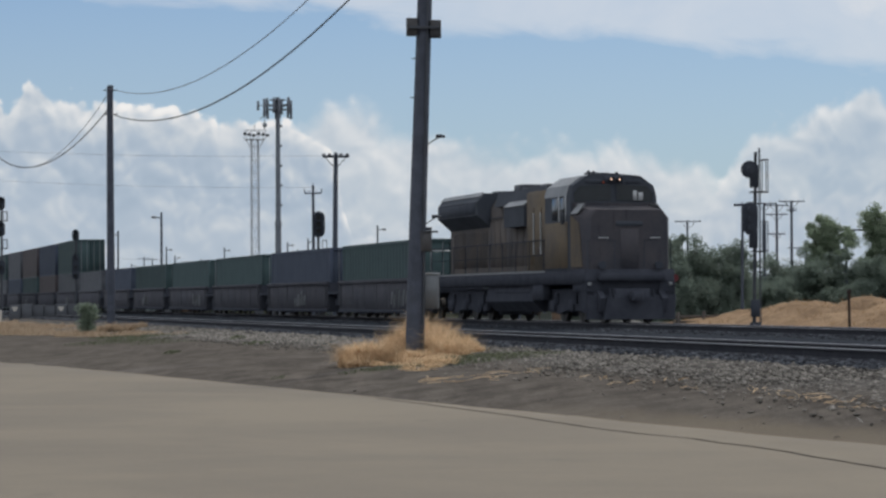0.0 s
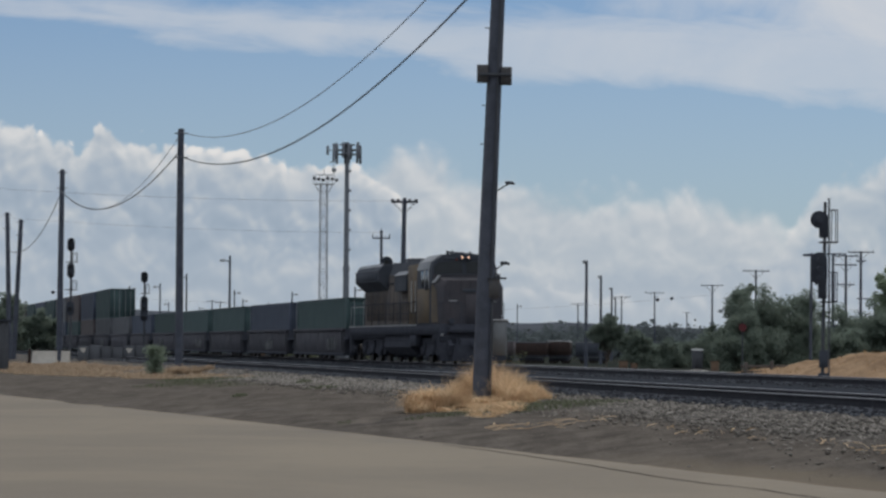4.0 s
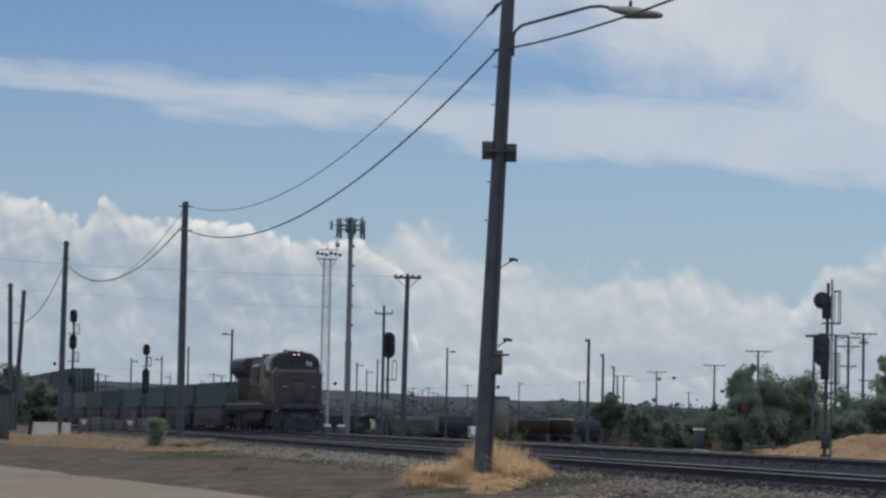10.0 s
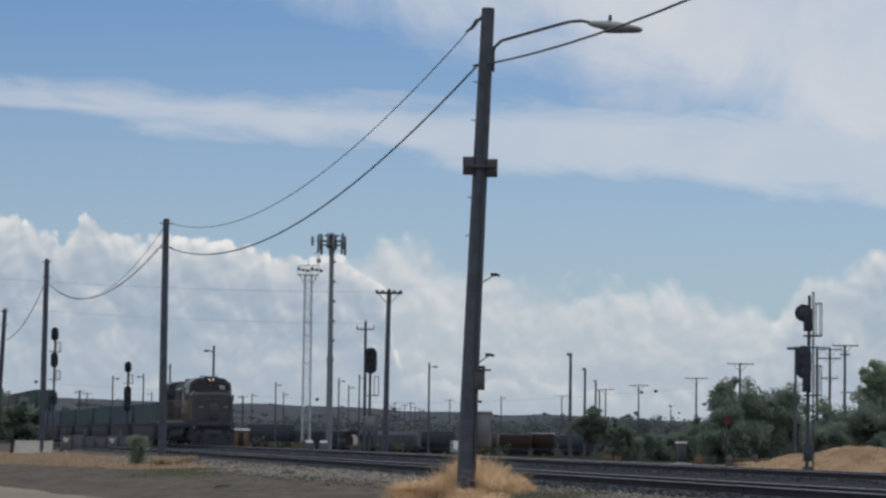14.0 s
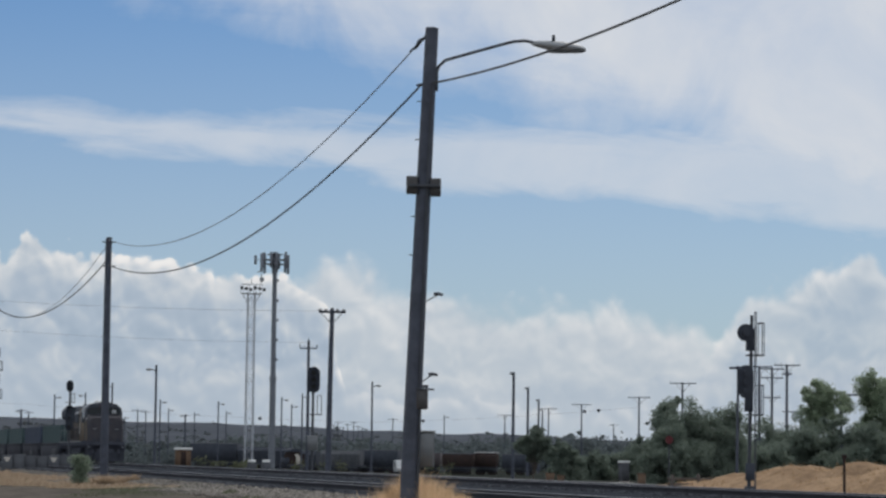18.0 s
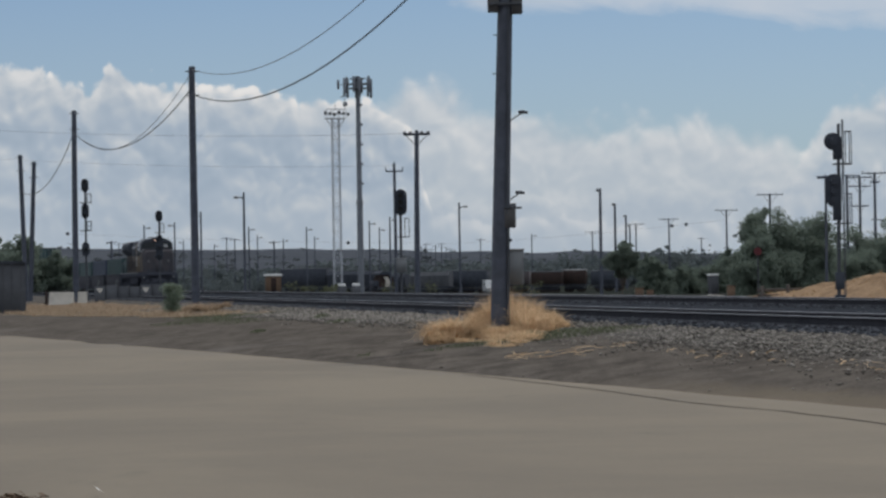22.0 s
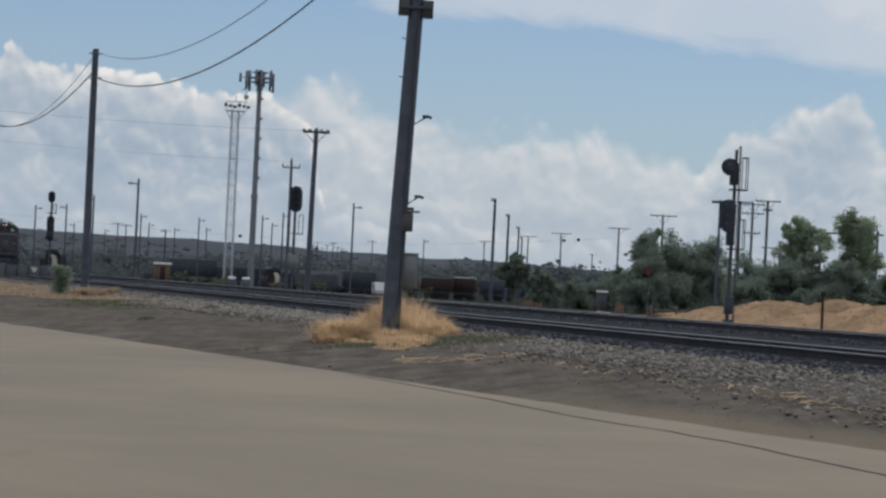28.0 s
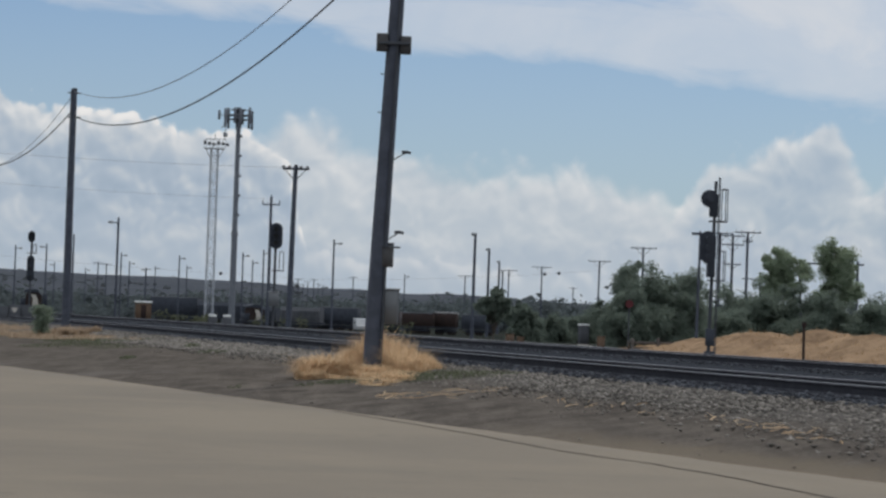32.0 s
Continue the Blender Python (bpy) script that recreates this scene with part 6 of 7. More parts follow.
plain_pole((-54.0, 204.0, 0.1), 15.3, 0.22, 0.16, (0, 0), 6, "tall dark wooden pole beyond the shed", "poles along the road")
cable((-3.9, 200.0, 12.85), (-53.8, 204.0, 15.3), 0.7, 0.010, "thin grey wire running far across the yard", "overhead_wire")
cable((-5.95, 239.5, 12.1), (-60.0, 240.0, 15.0), 0.8, 0.009, "thin grey wire running far across the yard", "overhead_wire")
cable((P1.x + 0.36, 48.9, 8.74), (12.1, 0.0, 10.3), 1.55, 0.02, "thick black overhead cable running on towards the road")

# one long line over the yard with marker balls on it
def marker_line(a, b, balls):
    cable(a, b, 0.4, 0.012, "thin grey wire running far across the yard", "overhead_wire")
    a, b = Vector(a), Vector(b)
    for k in balls:
        q = a.lerp(b, k) - Vector((0, 0, 1.6 * k * (1 - k)))
        p = thing("marker_ball", (q.x, q.y, q.z), "small dark marker ball on an overhead wire", "marker ball", "marker balls on the wires")
        part("shell", Build().loft([[(0.27 * math.cos(e) * math.cos(t), 0.27 * math.cos(e) * math.sin(t), 0.27 * math.sin(e)) for t in [math.tau * i / 14 for i in range(14)]] for e in [-1.4 + 0.4 * i for i in range(8)]]), BLACK_PAINT, p)
        part("clamp", Build().box(-0.31, 0.31, -0.03, 0.03, -0.03, 0.03, 0.01), DARK_STEEL, p)


marker_line((-60.0, 390.0, 9.2), (-0.2, 400.0, 6.8), (0.0, 0.715))
marker_line((-0.2, 400.0, 6.8), (42.35, 401.6, 9.8), (0.198, 0.797, 0.85))

# signals
signal((-3.3, 145.0, 0.4), 5.85, [(5.40, 0.72, 1.50, 3, 0.02)], "three-lamp black railway signal on a short mast beyond the far track", cab=(1.4, 2.2, 0.6), cages=((0.12, 3.45, 4.5),), r=0.085)
signal((-22.38, 190.0, 0.48), 6.2, [(5.95, 0.52, 0.85, 2, 0), (3.6, 0.55, 1.9, 3, 0)], "two-head black railway signal between the tracks", cages=((-0.02, 4.75, 5.4),), r=0.08)
signal((-23.48, 160.0, 0.45), 7.5, [(7.22, 0.46, 0.85, 2, 0), (5.6, 0.46, 0.95, 2, 0), (3.2, 0.48, 0.9, 1, 0)], "three-head black railway signal beside the near track", cages=((-0.02, 6.15, 6.7), (-0.02, 4.4, 4.95)), r=0.075)
make_round_signal((14.35, 96.0, 0.42))

# tall things beyond the tracks
make_monopole((-13.95, 361.3, 0.0), 30.4)
make_lattice((-14.9, 312.8, 0.0), 22.6)
make_flood_pole((-3.3, 200.0, 0.2), 12.75)
arm_pole((-5.95, 239.6, 0.0), 12.3, 0.17, ((0.75, 0.8), ), "dark pole with one crossarm and upright pins", brace=False, pins=True)
LAMPS = ((-17.2, 204, -1), (-26.1, 257.6, -1), (-33.7, 301.7, -1), (0.1, 242.7, 1), (-20.4, 341.4, 1), (-23.7, 418.6, 1), (-10.9, 311.5, 1), (-11.0, 354, 1), (-31.5, 398, 1),
         (-33.3, 458, -1), (-30.0, 435, 1), (-47, 434, -1), (-46.8, 487, 1), (-27.6, 334.6, 1), (-58.3, 426, -1), (-38.8, 313.6, 1), (-7.9, 293.4, 1), (12.4, 430, 1))
for x, y, side in LAMPS:
    yard_lamp((x, y, ground_z(x, y) - 0.02), 8.6 - ground_z(x, y), side)
for x, y, h, half in ((30.75, 584, 11.4, 1.7), (35.0, 501, 11.4, 1.7), (38.1, 460, 11.4, 1.8), (42.35, 401.6, 11.4, 1.8), (39.75, 324, 11.4, 1.7)):
    arm_pole((x, y, 0), h, 0.17, ((0.15, half),), "dark pole with a single crossarm beyond the trees")
for x, y in ((16.4, 293), (21.9, 354.8), (28.2, 427.5), (34.9, 517.5), (68.9, 721.5)):
    g = ground_z(x, y)
    p = thing("yard_lamp", pose(x, y, g), "tall dark wooden lamp post with a small hooded lamp", "lamp post", "yard lamps")
    part("shaft", wood_shaft(11.4 - g, 0.2, 0.15, (0, 0), x), POLE_WOOD, p)
    part("lamp_head", Build().box(-0.45, 0.1, -0.2, 0.2, 11.05 - g, 11.4 - g, 0.08), STEEL_GREY, p)
arm_pole((42.7, 260.6, 0), 11.45, 0.17, ((0.1, 1.35), (1.0, 0.5)), "dark pole with a crossarm beyond the bank")
arm_pole((42.7, 270.3, 0), 11.45, 0.17, ((0.15, 1.3), (1.1, 1.2), (3.2, 0.9)), "dark pole with three crossarms beyond the bank")
arm_pole((40.1, 262.0, 0), 11.3, 0.17, ((0.1, 1.3),), "dark pole with a crossarm beyond the bank")
arm_pole((52.2, 307.8, 0), 8.4, 0.17, ((0.9, 2.3),), "dark pole with a low long crossarm", insul=False)
arm_pole((17.33, 120.0, 0.2), 5.8, 0.075, ((0.12, 0.4),), "thin dark pole with a short crossarm beside the bank", brace=False, insul=False)
make_gantry((46.0, 248.0, 0), (51.2, 246.0, 0), 8.4)

make_train()

# plants
def tufts(cx, cy, rx, ry, n, seed, tall):
    """Uneven tufts over an oval: tall(u, v) gives the height factor at -1 to 1 across and deep."""
    rnd0 = random.Random(seed)
    spots = []
    for _ in range(n):
        a, r = rnd0.uniform(0, math.tau), math.sqrt(rnd0.random())
        u, v = r * math.cos(a), r * math.sin(a)
        spots.append((cx + rx * u, cy + ry * v, tall(u, v) * rnd0.uniform(0.55, 1.25)))

    def pick(rnd):
        x, y, g = spots[rnd.randrange(len(spots))]
        x, y = x + rnd.gauss(0, 0.07), y + rnd.gauss(0, 0.07)
        return x, y, ground_z(x, y) - 0.03, g
    return pick


t = new("dry_grass", blades(13500, tufts(P1.x + 0.15, P1.y + 0.75, 1.15, 0.75, 70, 3, lambda u, v: max(0.2, (1 - 0.72 * abs(u) ** 1.4) * (0.8 + 0.2 * v))), 0.92, STRAW, "dry_grass", 11, 0.55, 0.007, 0.45))
tagged(t, "clump of tall dry straw-coloured grass round the lamp pole", "grass", kind="stuff")
t = new("dry_grass", blades(4200, tufts(P1.x - 0.5, P1.y - 0.9, 0.7, 1.3, 30, 4, lambda u, v: 0.75 + 0.35 * v + 0.2 * u), 0.4, STRAW, "dry_grass", 12, 1.5, 0.009, 0.95))
tagged(t, "flattened dry straw-coloured grass beside the lamp pole", "grass", kind="stuff")
t = new("dry_grass", blades(4200, tufts(P1.x - 0.82, P1.y - 1.2, 0.4, 0.9, 10, 44, lambda u, v: 1.0 - 0.4 * abs(u)), 0.62, STRAW, "dry_grass", 45, 1.3, 0.012, 0.9))
tagged(t, "thick bent-over mound of dry straw-coloured grass", "grass", kind="stuff")
t = new("dry_grass", blades(4200, tufts(P1.x + 0.15, P1.y - 2.7, 0.5, 2.6, 40, 5, lambda u, v: 0.8 + 0.3 * v), 0.27, STRAW, "dry_grass", 17, 1.6, 0.009, 0.95))
tagged(t, "flattened dry straw-coloured grass before the lamp pole", "grass", kind="stuff")
t = new("dry_grass", blades(2600, tufts(P1.x + 0.8, P1.y - 0.3, 0.5, 1.3, 20, 7, lambda u, v: 1.0 - 0.5 * u), 0.5, STRAW, "dry_grass", 18, 0.9, 0.008, 0.7))
tagged(t, "leaning dry straw-coloured grass beside the lamp pole", "grass", kind="stuff")
t = new("dry_grass", blades(2800, tufts(P2.x + 0.35, P2.y - 1.0, 1.15, 2.0, 30, 6, lambda u, v: 1.0 - 0.6 * abs(u)), 0.5, VERGE_STRAW, "dry_grass", 13, 0.8, 0.018))
tagged(t, "dry straw-coloured grass at the foot of a pole", "grass", kind="stuff")


def weed_patch(x, y, rx, ry, n, h, seed, label):
    ob = new("weeds", blades(n, round_patch(x, y, rx, ry), h, WEED, "weeds", seed, 0.9, 0.016))
    tagged(ob, label, "weeds", kind="stuff")


weed_patch(-7.6, 76.5, 1.7, 4.2, 1200, 0.12, 71, "low green weeds at the edge of the dry grass")
weed_patch(-6.0, 72.0, 1.0, 4.0, 450, 0.10, 72, "low green weeds in the gravel")
weed_patch(-4.87, 61.0, 0.22, 0.8, 260, 0.14, 73, "small dark green tuft of weeds in the dirt")
weed_patch(-3.93, 72.2, 0.25, 1.2, 260, 0.2, 74, "small dark green tuft of weeds in the gravel")
weed_patch(-3.0, 65.0, 0.5, 1.2, 420, 0.14, 75, "small dark green tuft of weeds in the gravel")
weed_patch(-1.75, 46.2, 0.2, 0.6, 120, 0.05, 76, "small dark green tuft of weeds in the dirt")
weed_patch(0.2, 45.6, 0.9, 0.8, 420, 0.09, 77, "green weeds under the flattened straw")


def verge(rnd):
    """Dry grass between the dirt and the ballast, widening away down the road."""
    y = rnd.uniform(85, 147)
    edge = float(np.interp(y, [85, 90, 99, 104, 112, 147], [-14.9, -16.3, -17.4, -19.0, -20.0, -20.5]))
    o = rnd.uniform(edge + 0.7 * noise.noise((y * 0.4, 3.0, 0)), -13.0)
    x = TRACK_ORIGIN.x + (o - (y - TRACK_ORIGIN.y) * ACROSS.y) / ACROSS.x
    return x, y, ground_z(x, y) - 0.03, 0.4 + 1.0 * max(0, noise.noise((y * 0.25, o * 0.7, 0)) + 0.2)


t = new("dry_grass", blades(24000, verge, 0.27, VERGE_STRAW, "dry_grass", 14, 0.9, 0.024))
tagged(t, "broad strip of dry straw-coloured grass along the verge", "grass", kind="stuff")
t = new("weeds", blades(1500, round_patch(2.0, 46.2, 1.6, 1.8), 0.15, WEED, "weeds", 15, 0.9, 0.02))
tagged(t, "low green weeds in the gravel", "weeds", kind="stuff")
t = new("weeds", blades(1500, round_patch(-7.5, 84.0, 2.4, 4.0), 0.14, WEED, "weeds", 16, 0.9, 0.02))
tagged(t, "low green weeds in the gravel", "weeds", kind="stuff")
bush = thing("bush", (-10.9, 96.5, 0.3), "rounded grey-green bush beside a wooden pole", "bush")
rb = random.Random(4)
part("twigs", Build().tube([(0, 0, -0.1), (0.05, 0, 0.5)], 0.03).tube([(0, 0, 0), (-0.2, 0, 0.6)], 0.02).tube([(0, 0, 0), (0.22, 0.1, 0.55)], 0.02), BARK, bush)
part("leaves", leaf_cloud(rb, [((rb.uniform(-0.25, 0.25), rb.uniform(-0.25, 0.25), rb.uniform(0.15, 1.0)), rb.uniform(0.12, 0.24)) for _ in range(30)], 70, 0.045, "leaves", SAGE), None, bush)

TREES = ((18.3, 158, 4.4, 1.7, 0.05), (19.4, 160, 5.7, 2.2, 0.05), (21.6, 162, 6.1, 2.3, 0.05), (22.9, 164, 6.0, 1.9, 0.05), (19.4, 166, 6.6, 1.0, 0.2), (25.8, 170, 4.1, 2.2, 0.05), (28.0, 190, 4.6, 2.6, 0.05), (30.6, 196, 4.4, 2.4, 0.05),
         (11.6, 180, 4.5, 1.2, 0.1), (13.6, 186, 3.4, 1.0, 0.1), (13.0, 172, 2.6, 0.9, 0.05), (22.5, 290, 3.6, 2.0, 0.05), (26.4, 300, 3.3, 2.6, 0.05), (30.2, 305, 3.7, 2.6, 0.05), (33.6, 310, 3.9, 2.6, 0.05))
for k, (x, y, h, sp, low) in enumerate(TREES):
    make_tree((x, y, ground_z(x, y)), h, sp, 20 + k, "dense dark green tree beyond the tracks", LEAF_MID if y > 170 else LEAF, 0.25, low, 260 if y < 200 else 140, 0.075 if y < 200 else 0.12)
make_tree((31.2, 176, 0), 8.1, 1.7, 51, "tall tree with uneven green crown and gaps", LEAF_PALE, 0.3, 0.3, 230, 0.075)
make_tree((35.6, 178, 0), 8.5, 1.95, 52, "tall tree with uneven green crown and gaps", LEAF_PALE, 0.3, 0.3, 230, 0.075)
for k, (x, y, h, sp) in enumerate(((28.6, 174, 4.4, 2.4), (30.4, 173, 4.2, 2.2), (33.2, 172, 4.8, 2.6), (36.8, 174, 4.5, 2.4), (40.6, 178, 5.2, 2.6), (39.0, 168, 4.4, 2.2))):
    make_tree((x, y, 0), h, sp, 60 + k, "dense dark green scrub tree behind the bank", LEAF, 0.25, 0.05, 240, 0.08)


def make_woods():
    rnd = random.Random(9)
    clumps = []
    for k in range(1500):
        a = radians(rnd.uniform(-14, 14))
        r = rnd.uniform(480, 1150)
        right = max(0.0, min(1.0, (math.degrees(a) - 1.0) / 4))
        h = (5.0 + 2.5 * right) * rnd.uniform(0.45, 1.2)
        x, y = r * math.sin(a), r * math.cos(a)
        for q in range(3):
            clumps.append((Vector((x + rnd.uniform(-3, 3), y, -1.0 + h * rnd.uniform(0.1, 0.85))), h * rnd.uniform(0.3, 0.5)))
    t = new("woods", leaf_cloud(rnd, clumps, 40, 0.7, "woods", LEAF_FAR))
    tagged(t, "far green woods and scrub beyond the yard, tinted with painted haze", "woods", kind="stuff")


make_woods()

# the yard
YARD = ((-22.4, 372, 76, 7.0, 3.6, BLACK_PAINT, "box", "dull black wagon parked in the yard"),
        (-15.3, 368, 76, 7.6, 3.4, BLACK_PAINT, "hopper", "dull black hopper wagon parked in the yard"), (-3.9, 362, 78, 6.2, 3.25, GREY_BOX, "hopper", "dull grey hopper wagon parked in the yard"),
        (1.3, 366, 78, 5.9, 3.35, BLACK_PAINT, "box", "dull black wagon parked in the yard"), (12.6, 362, 80, 4.4, 3.0, RUST, "box", "short rusty wagon parked in the yard"),
        (16.6, 364, 80, 3.2, 3.2, RUST, "pale", "short rusty wagon with a pale roof parked in the yard"),
        (8.2, 374, 80, 4.6, 3.1, BROWN_BOX, "box", "dull brown wagon parked in the yard"), (22.0, 374, 80, 5.0, 3.0, BLACK_PAINT, "box", "dull black wagon parked in the yard"),
        (-9.3, 372, 77, 4.2, 3.1, BLACK_PAINT, "hopper", "dull black hopper wagon parked in the yard"))
for x, y, turn, ln, h, m, kind, label in YARD:
    make_wagon((x, y, ground_z(x, y)), turn, ln, h, m, kind, label)
for x, y in ((-7.85, 170.0), (-6.95, 170.8)):
    p = thing("switch_box", pose(x, y, ground_z(x, y), 0, 0, 13), "small dull grey track-side box with a white top", "switch box", "switch boxes")
    part("body", Build().box(-0.26, 0.26, -0.3, 0.3, -0.2, 0.62, 0.03), BLOCK_GREY, p)
    part("lid", Build().box(-0.22, 0.22, -0.27, 0.27, 0.62, 0.78, 0.06), WHITE, p, "white rounded top")
v = thing("yard_hut", pose(-24.6, 336.0, ground_z(-24.6, 336.0), 0, 0, 8), "small tan metal hut with a white roof in the yard", "hut")
part("wall", Build().box(-1.0, 1.0, -1.0, 1.0, -0.1, 2.15, 0.03), TAN, v)
part("roof", Build().box(-1.15, 1.15, -1.15, 1.15, 2.15, 2.42, 0.08), WHITE, v, "white overhanging roof")
part("door", Build().box(-0.35, 0.35, -1.03, -1.005, 0.0, 1.9, 0.01), RUST, v)
make_pickup((4.4, 352, ground_z(4.4, 352)), 185, PALE_STEEL, "pale van parked in the yard", True)
v = thing("concrete_slab", pose(18.2, 186.0, ground_z(18.2, 186.0), 0, 0, 6), "low pale concrete slab on the yard ground", "slab")
part("block", Build().box(-1.05, 1.05, -0.6, 0.6, -0.1, 0.22, 0.03), PALE_CONCRETE, v)
v = thing("relay_cabinet", pose(17.0, 170.5, 0.0, 0, 0, 12), "dull grey-green steel cabinet with a white top under the trees", "cabinet")
part("body", Build().box(-0.3, 0.3, -0.3, 0.3, 0.05, 1.28, 0.03), BLOCK_GREY, v)
part("lid", Build().box(-0.33, 0.33, -0.33, 0.33, 1.28, 1.4, 0.03), WHITE, v, "white top")
part("door", Build().box(-0.25, 0.25, -0.32, -0.302, 0.15, 1.2, 0.008), BLOCK_GREY, v)
part("plinth", Build().box(-0.27, 0.27, -0.27, 0.27, -0.3, 0.05, 0.02), PALE_CONCRETE, v)
make_barrier((-23.5, 150.0, 0.2), 82, 1.45)
make_barrier((-22.3, 150.2, 0.2), 82, 0.5)
make_shed((-23.6, 122.0, 0.0), 13)


def make_block_wall():
    """Row of dull grey blocks with small pale plates."""
    for k in range(6):
        x, y = -21.2 + 0.66 * k, 150.0 + 0.12 * k
        p = thing("concrete_block", pose(x, y, 0.12, 0, 0, 2.0 * math.sin(k * 2.1)), "dull grey concrete block in a low row", "concrete block", "row of concrete blocks")
        part("block", Build().box(-0.325, 0.325, -0.3, 0.3, 0, 1.2 + 0.06 * math.sin(k * 1.7), 0.03), BLOCK_GREY, p)
        if k in (0, 4):
            part("plate", Build().extrude([(-0.2, 1.08), (0.2, 1.08), (0.06, 0.82), (-0.06, 0.82)], "y", -0.32, -0.304), PALE_CONCRETE, p, "small pale plate")


make_block_wall()
for x, y, w, h in ((16.0, 150.0, 0.45, 0.65), (10.6, 150.0, 0.5, 0.4), (11.3, 151.0, 0.4, 0.3)):
    p = thing("utility_box", pose(x, y, ground_z(x, y)), "small tan utility box on the pale yard ground", "utility box", "utility boxes")
    part("body", Build().box(-w / 2, w / 2, -0.2, 0.2, -0.1, h, 0.03), TAN, p)
    part("lid", Build().box(-w / 2 - 0.03, w / 2 + 0.03, -0.23, 0.23, h, h + 0.05, 0.01), TAN, p)
p = thing("post", pose(-24.1, 148.0, 0.2), "short rusty brown post beside the concrete barrier", "post")
part("stake", Build().cyl((0, 0, -0.3), (0.03, 0, 0.95), 0.1, 0.08), RUST, p)
part("foot", Build().cyl((0, 0, -0.1), (0, 0, 0.2), 0.24, 0.12), RUST, p)
for x, y, turn in ((-32.4, 280.0, 8), (-8.9, 300.0, 20)):
    g = ground_z(x, y)
    p = thing("track_machine", pose(x, y, g, 0, 0, turn), "small parked track machine with dark canopy and cream panel", "track machine", "track machines in the yard")
    part("chassis", Build().box(-1.25, 1.25, -1.6, 1.6, 0.45, 0.85, 0.04), UNDER, p)
    part("cab", Build().extrude([(-0.95, 0.85), (0.75, 0.85), (0.75, 2.0), (0.35, 2.35), (-0.75, 2.35), (-0.95, 1.9)], "y", -1.3, 0.9), RUST, p, "rust-brown cab")
    part("front_panel", Build().extrude([(-0.25, 0.9), (0.42, 0.9), (0.30, 1.6), (0.05, 2.05), (-0.45, 2.05), (-0.2, 1.6)], "y", -1.36, -1.302), PALE_CONCRETE, p, "cream front panel")
    part("canopy", Build().extrude([(-1.15, 2.3), (0.55, 2.3), (0.3, 2.62), (-0.5, 2.7), (-1.1, 2.5)], "y", -1.5, 1.1), BLACK_PAINT, p, "dark domed canopy")
    part("tool_box", Build().box(0.85, 1.35, -1.3, 0.6, 0.86, 2.1, 0.04), BLACK_PAINT, p)
    part("side_tank", Build().box(-1.5, -0.97, -1.2, 0.6, 0.86, 1.6, 0.06), BLACK_PAINT, p)
    for k in (-1.0, 1.0):
        w = part("wheelset", CAR_WHEELS, None, p)
        w.location = (0, k, CAR_R)
p = thing("round_sign", pose(17.85, 152.0, 0.1), "faded red round sign on a thin post", "sign")
part("post", Build().cyl((0, 0, -0.3), (0, 0, 2.95), 0.04), DARK_STEEL, p)
part("disc", Build().cyl((0, -0.05, 2.6), (0, -0.08, 2.6), 0.24, None, 20), SIGN_RED, p)
p = thing("marker_post", pose(15.32, 82.0, 0.35), "thin rusty marker post at the foot of the bank", "marker post")
part("stake", Build().cyl((0, 0, -0.3), (-0.02, 0, 1.35), 0.05, 0.045), RUST, p)
part("cap", Build().box(-0.08, 0.06, -0.04, 0.04, 1.25, 1.4, 0.01), RUST, p)
fence = thing("fence", pose(12.9, 108.5, 0.36, 0, 0, -68), "low dark wooden rail fence at the end of the bank", "fence")
for k in range(6):
    part("post", Build().box(-0.06, 0.06, 1.25 * k - 0.06 - 0.0, 1.25 * k + 0.06, -0.2, 0.52 + 0.05 * math.sin(k * 2), 0.01), GREY_WOOD, fence)
part("rail", Build().box(-0.09, -0.062, -0.2, 6.45, 0.28, 0.4, 0.008), GREY_WOOD, fence)
part("rail", Build().box(-0.09, -0.062, -0.2, 6.45, 0.06, 0.16, 0.008), GREY_WOOD, fence)
make_tree((-45.2, 260, 0), 6.6, 2.6, 81, "dark green tree far down the line", LEAF, 0.3, 0.05, 90, 0.18)
make_tree((-41.9, 262, 0), 5.0, 2.2, 82, "dark green tree far down the line", LEAF, 0.3, 0.05, 90, 0.18)
make_tree((-49.5, 266, 0), 5.6, 2.6, 83, "dark green tree far down the line", LEAF, 0.3, 0.05, 90, 0.18)
for x, y, r in ((-2.56, 17.7, 0.03), (5.8, 27.19, 0.035), (5.18, 27.09, 0.028), (2.5, 40.2, 0.04), (6.9, 33.0, 0.035)):
    p = thing("litter", pose(x, y, ground_z(x, y) + 0.03, 0, 0, x * 90), "crumpled scrap of white paper on the dirt", "litter", "scraps of litter")
    part("scrap", Build().add([(-r, -r * 0.7, 0), (r * 0.9, -r * 0.6, 0.02), (r, r * 0.7, 0.05), (-r * 0.8, r * 0.8, 0.03), (0, 0, r * 0.9)], [(0, 1, 4), (1, 2, 4), (2, 3, 4), (3, 0, 4), (3, 2, 1, 0)]), WHITE, p)


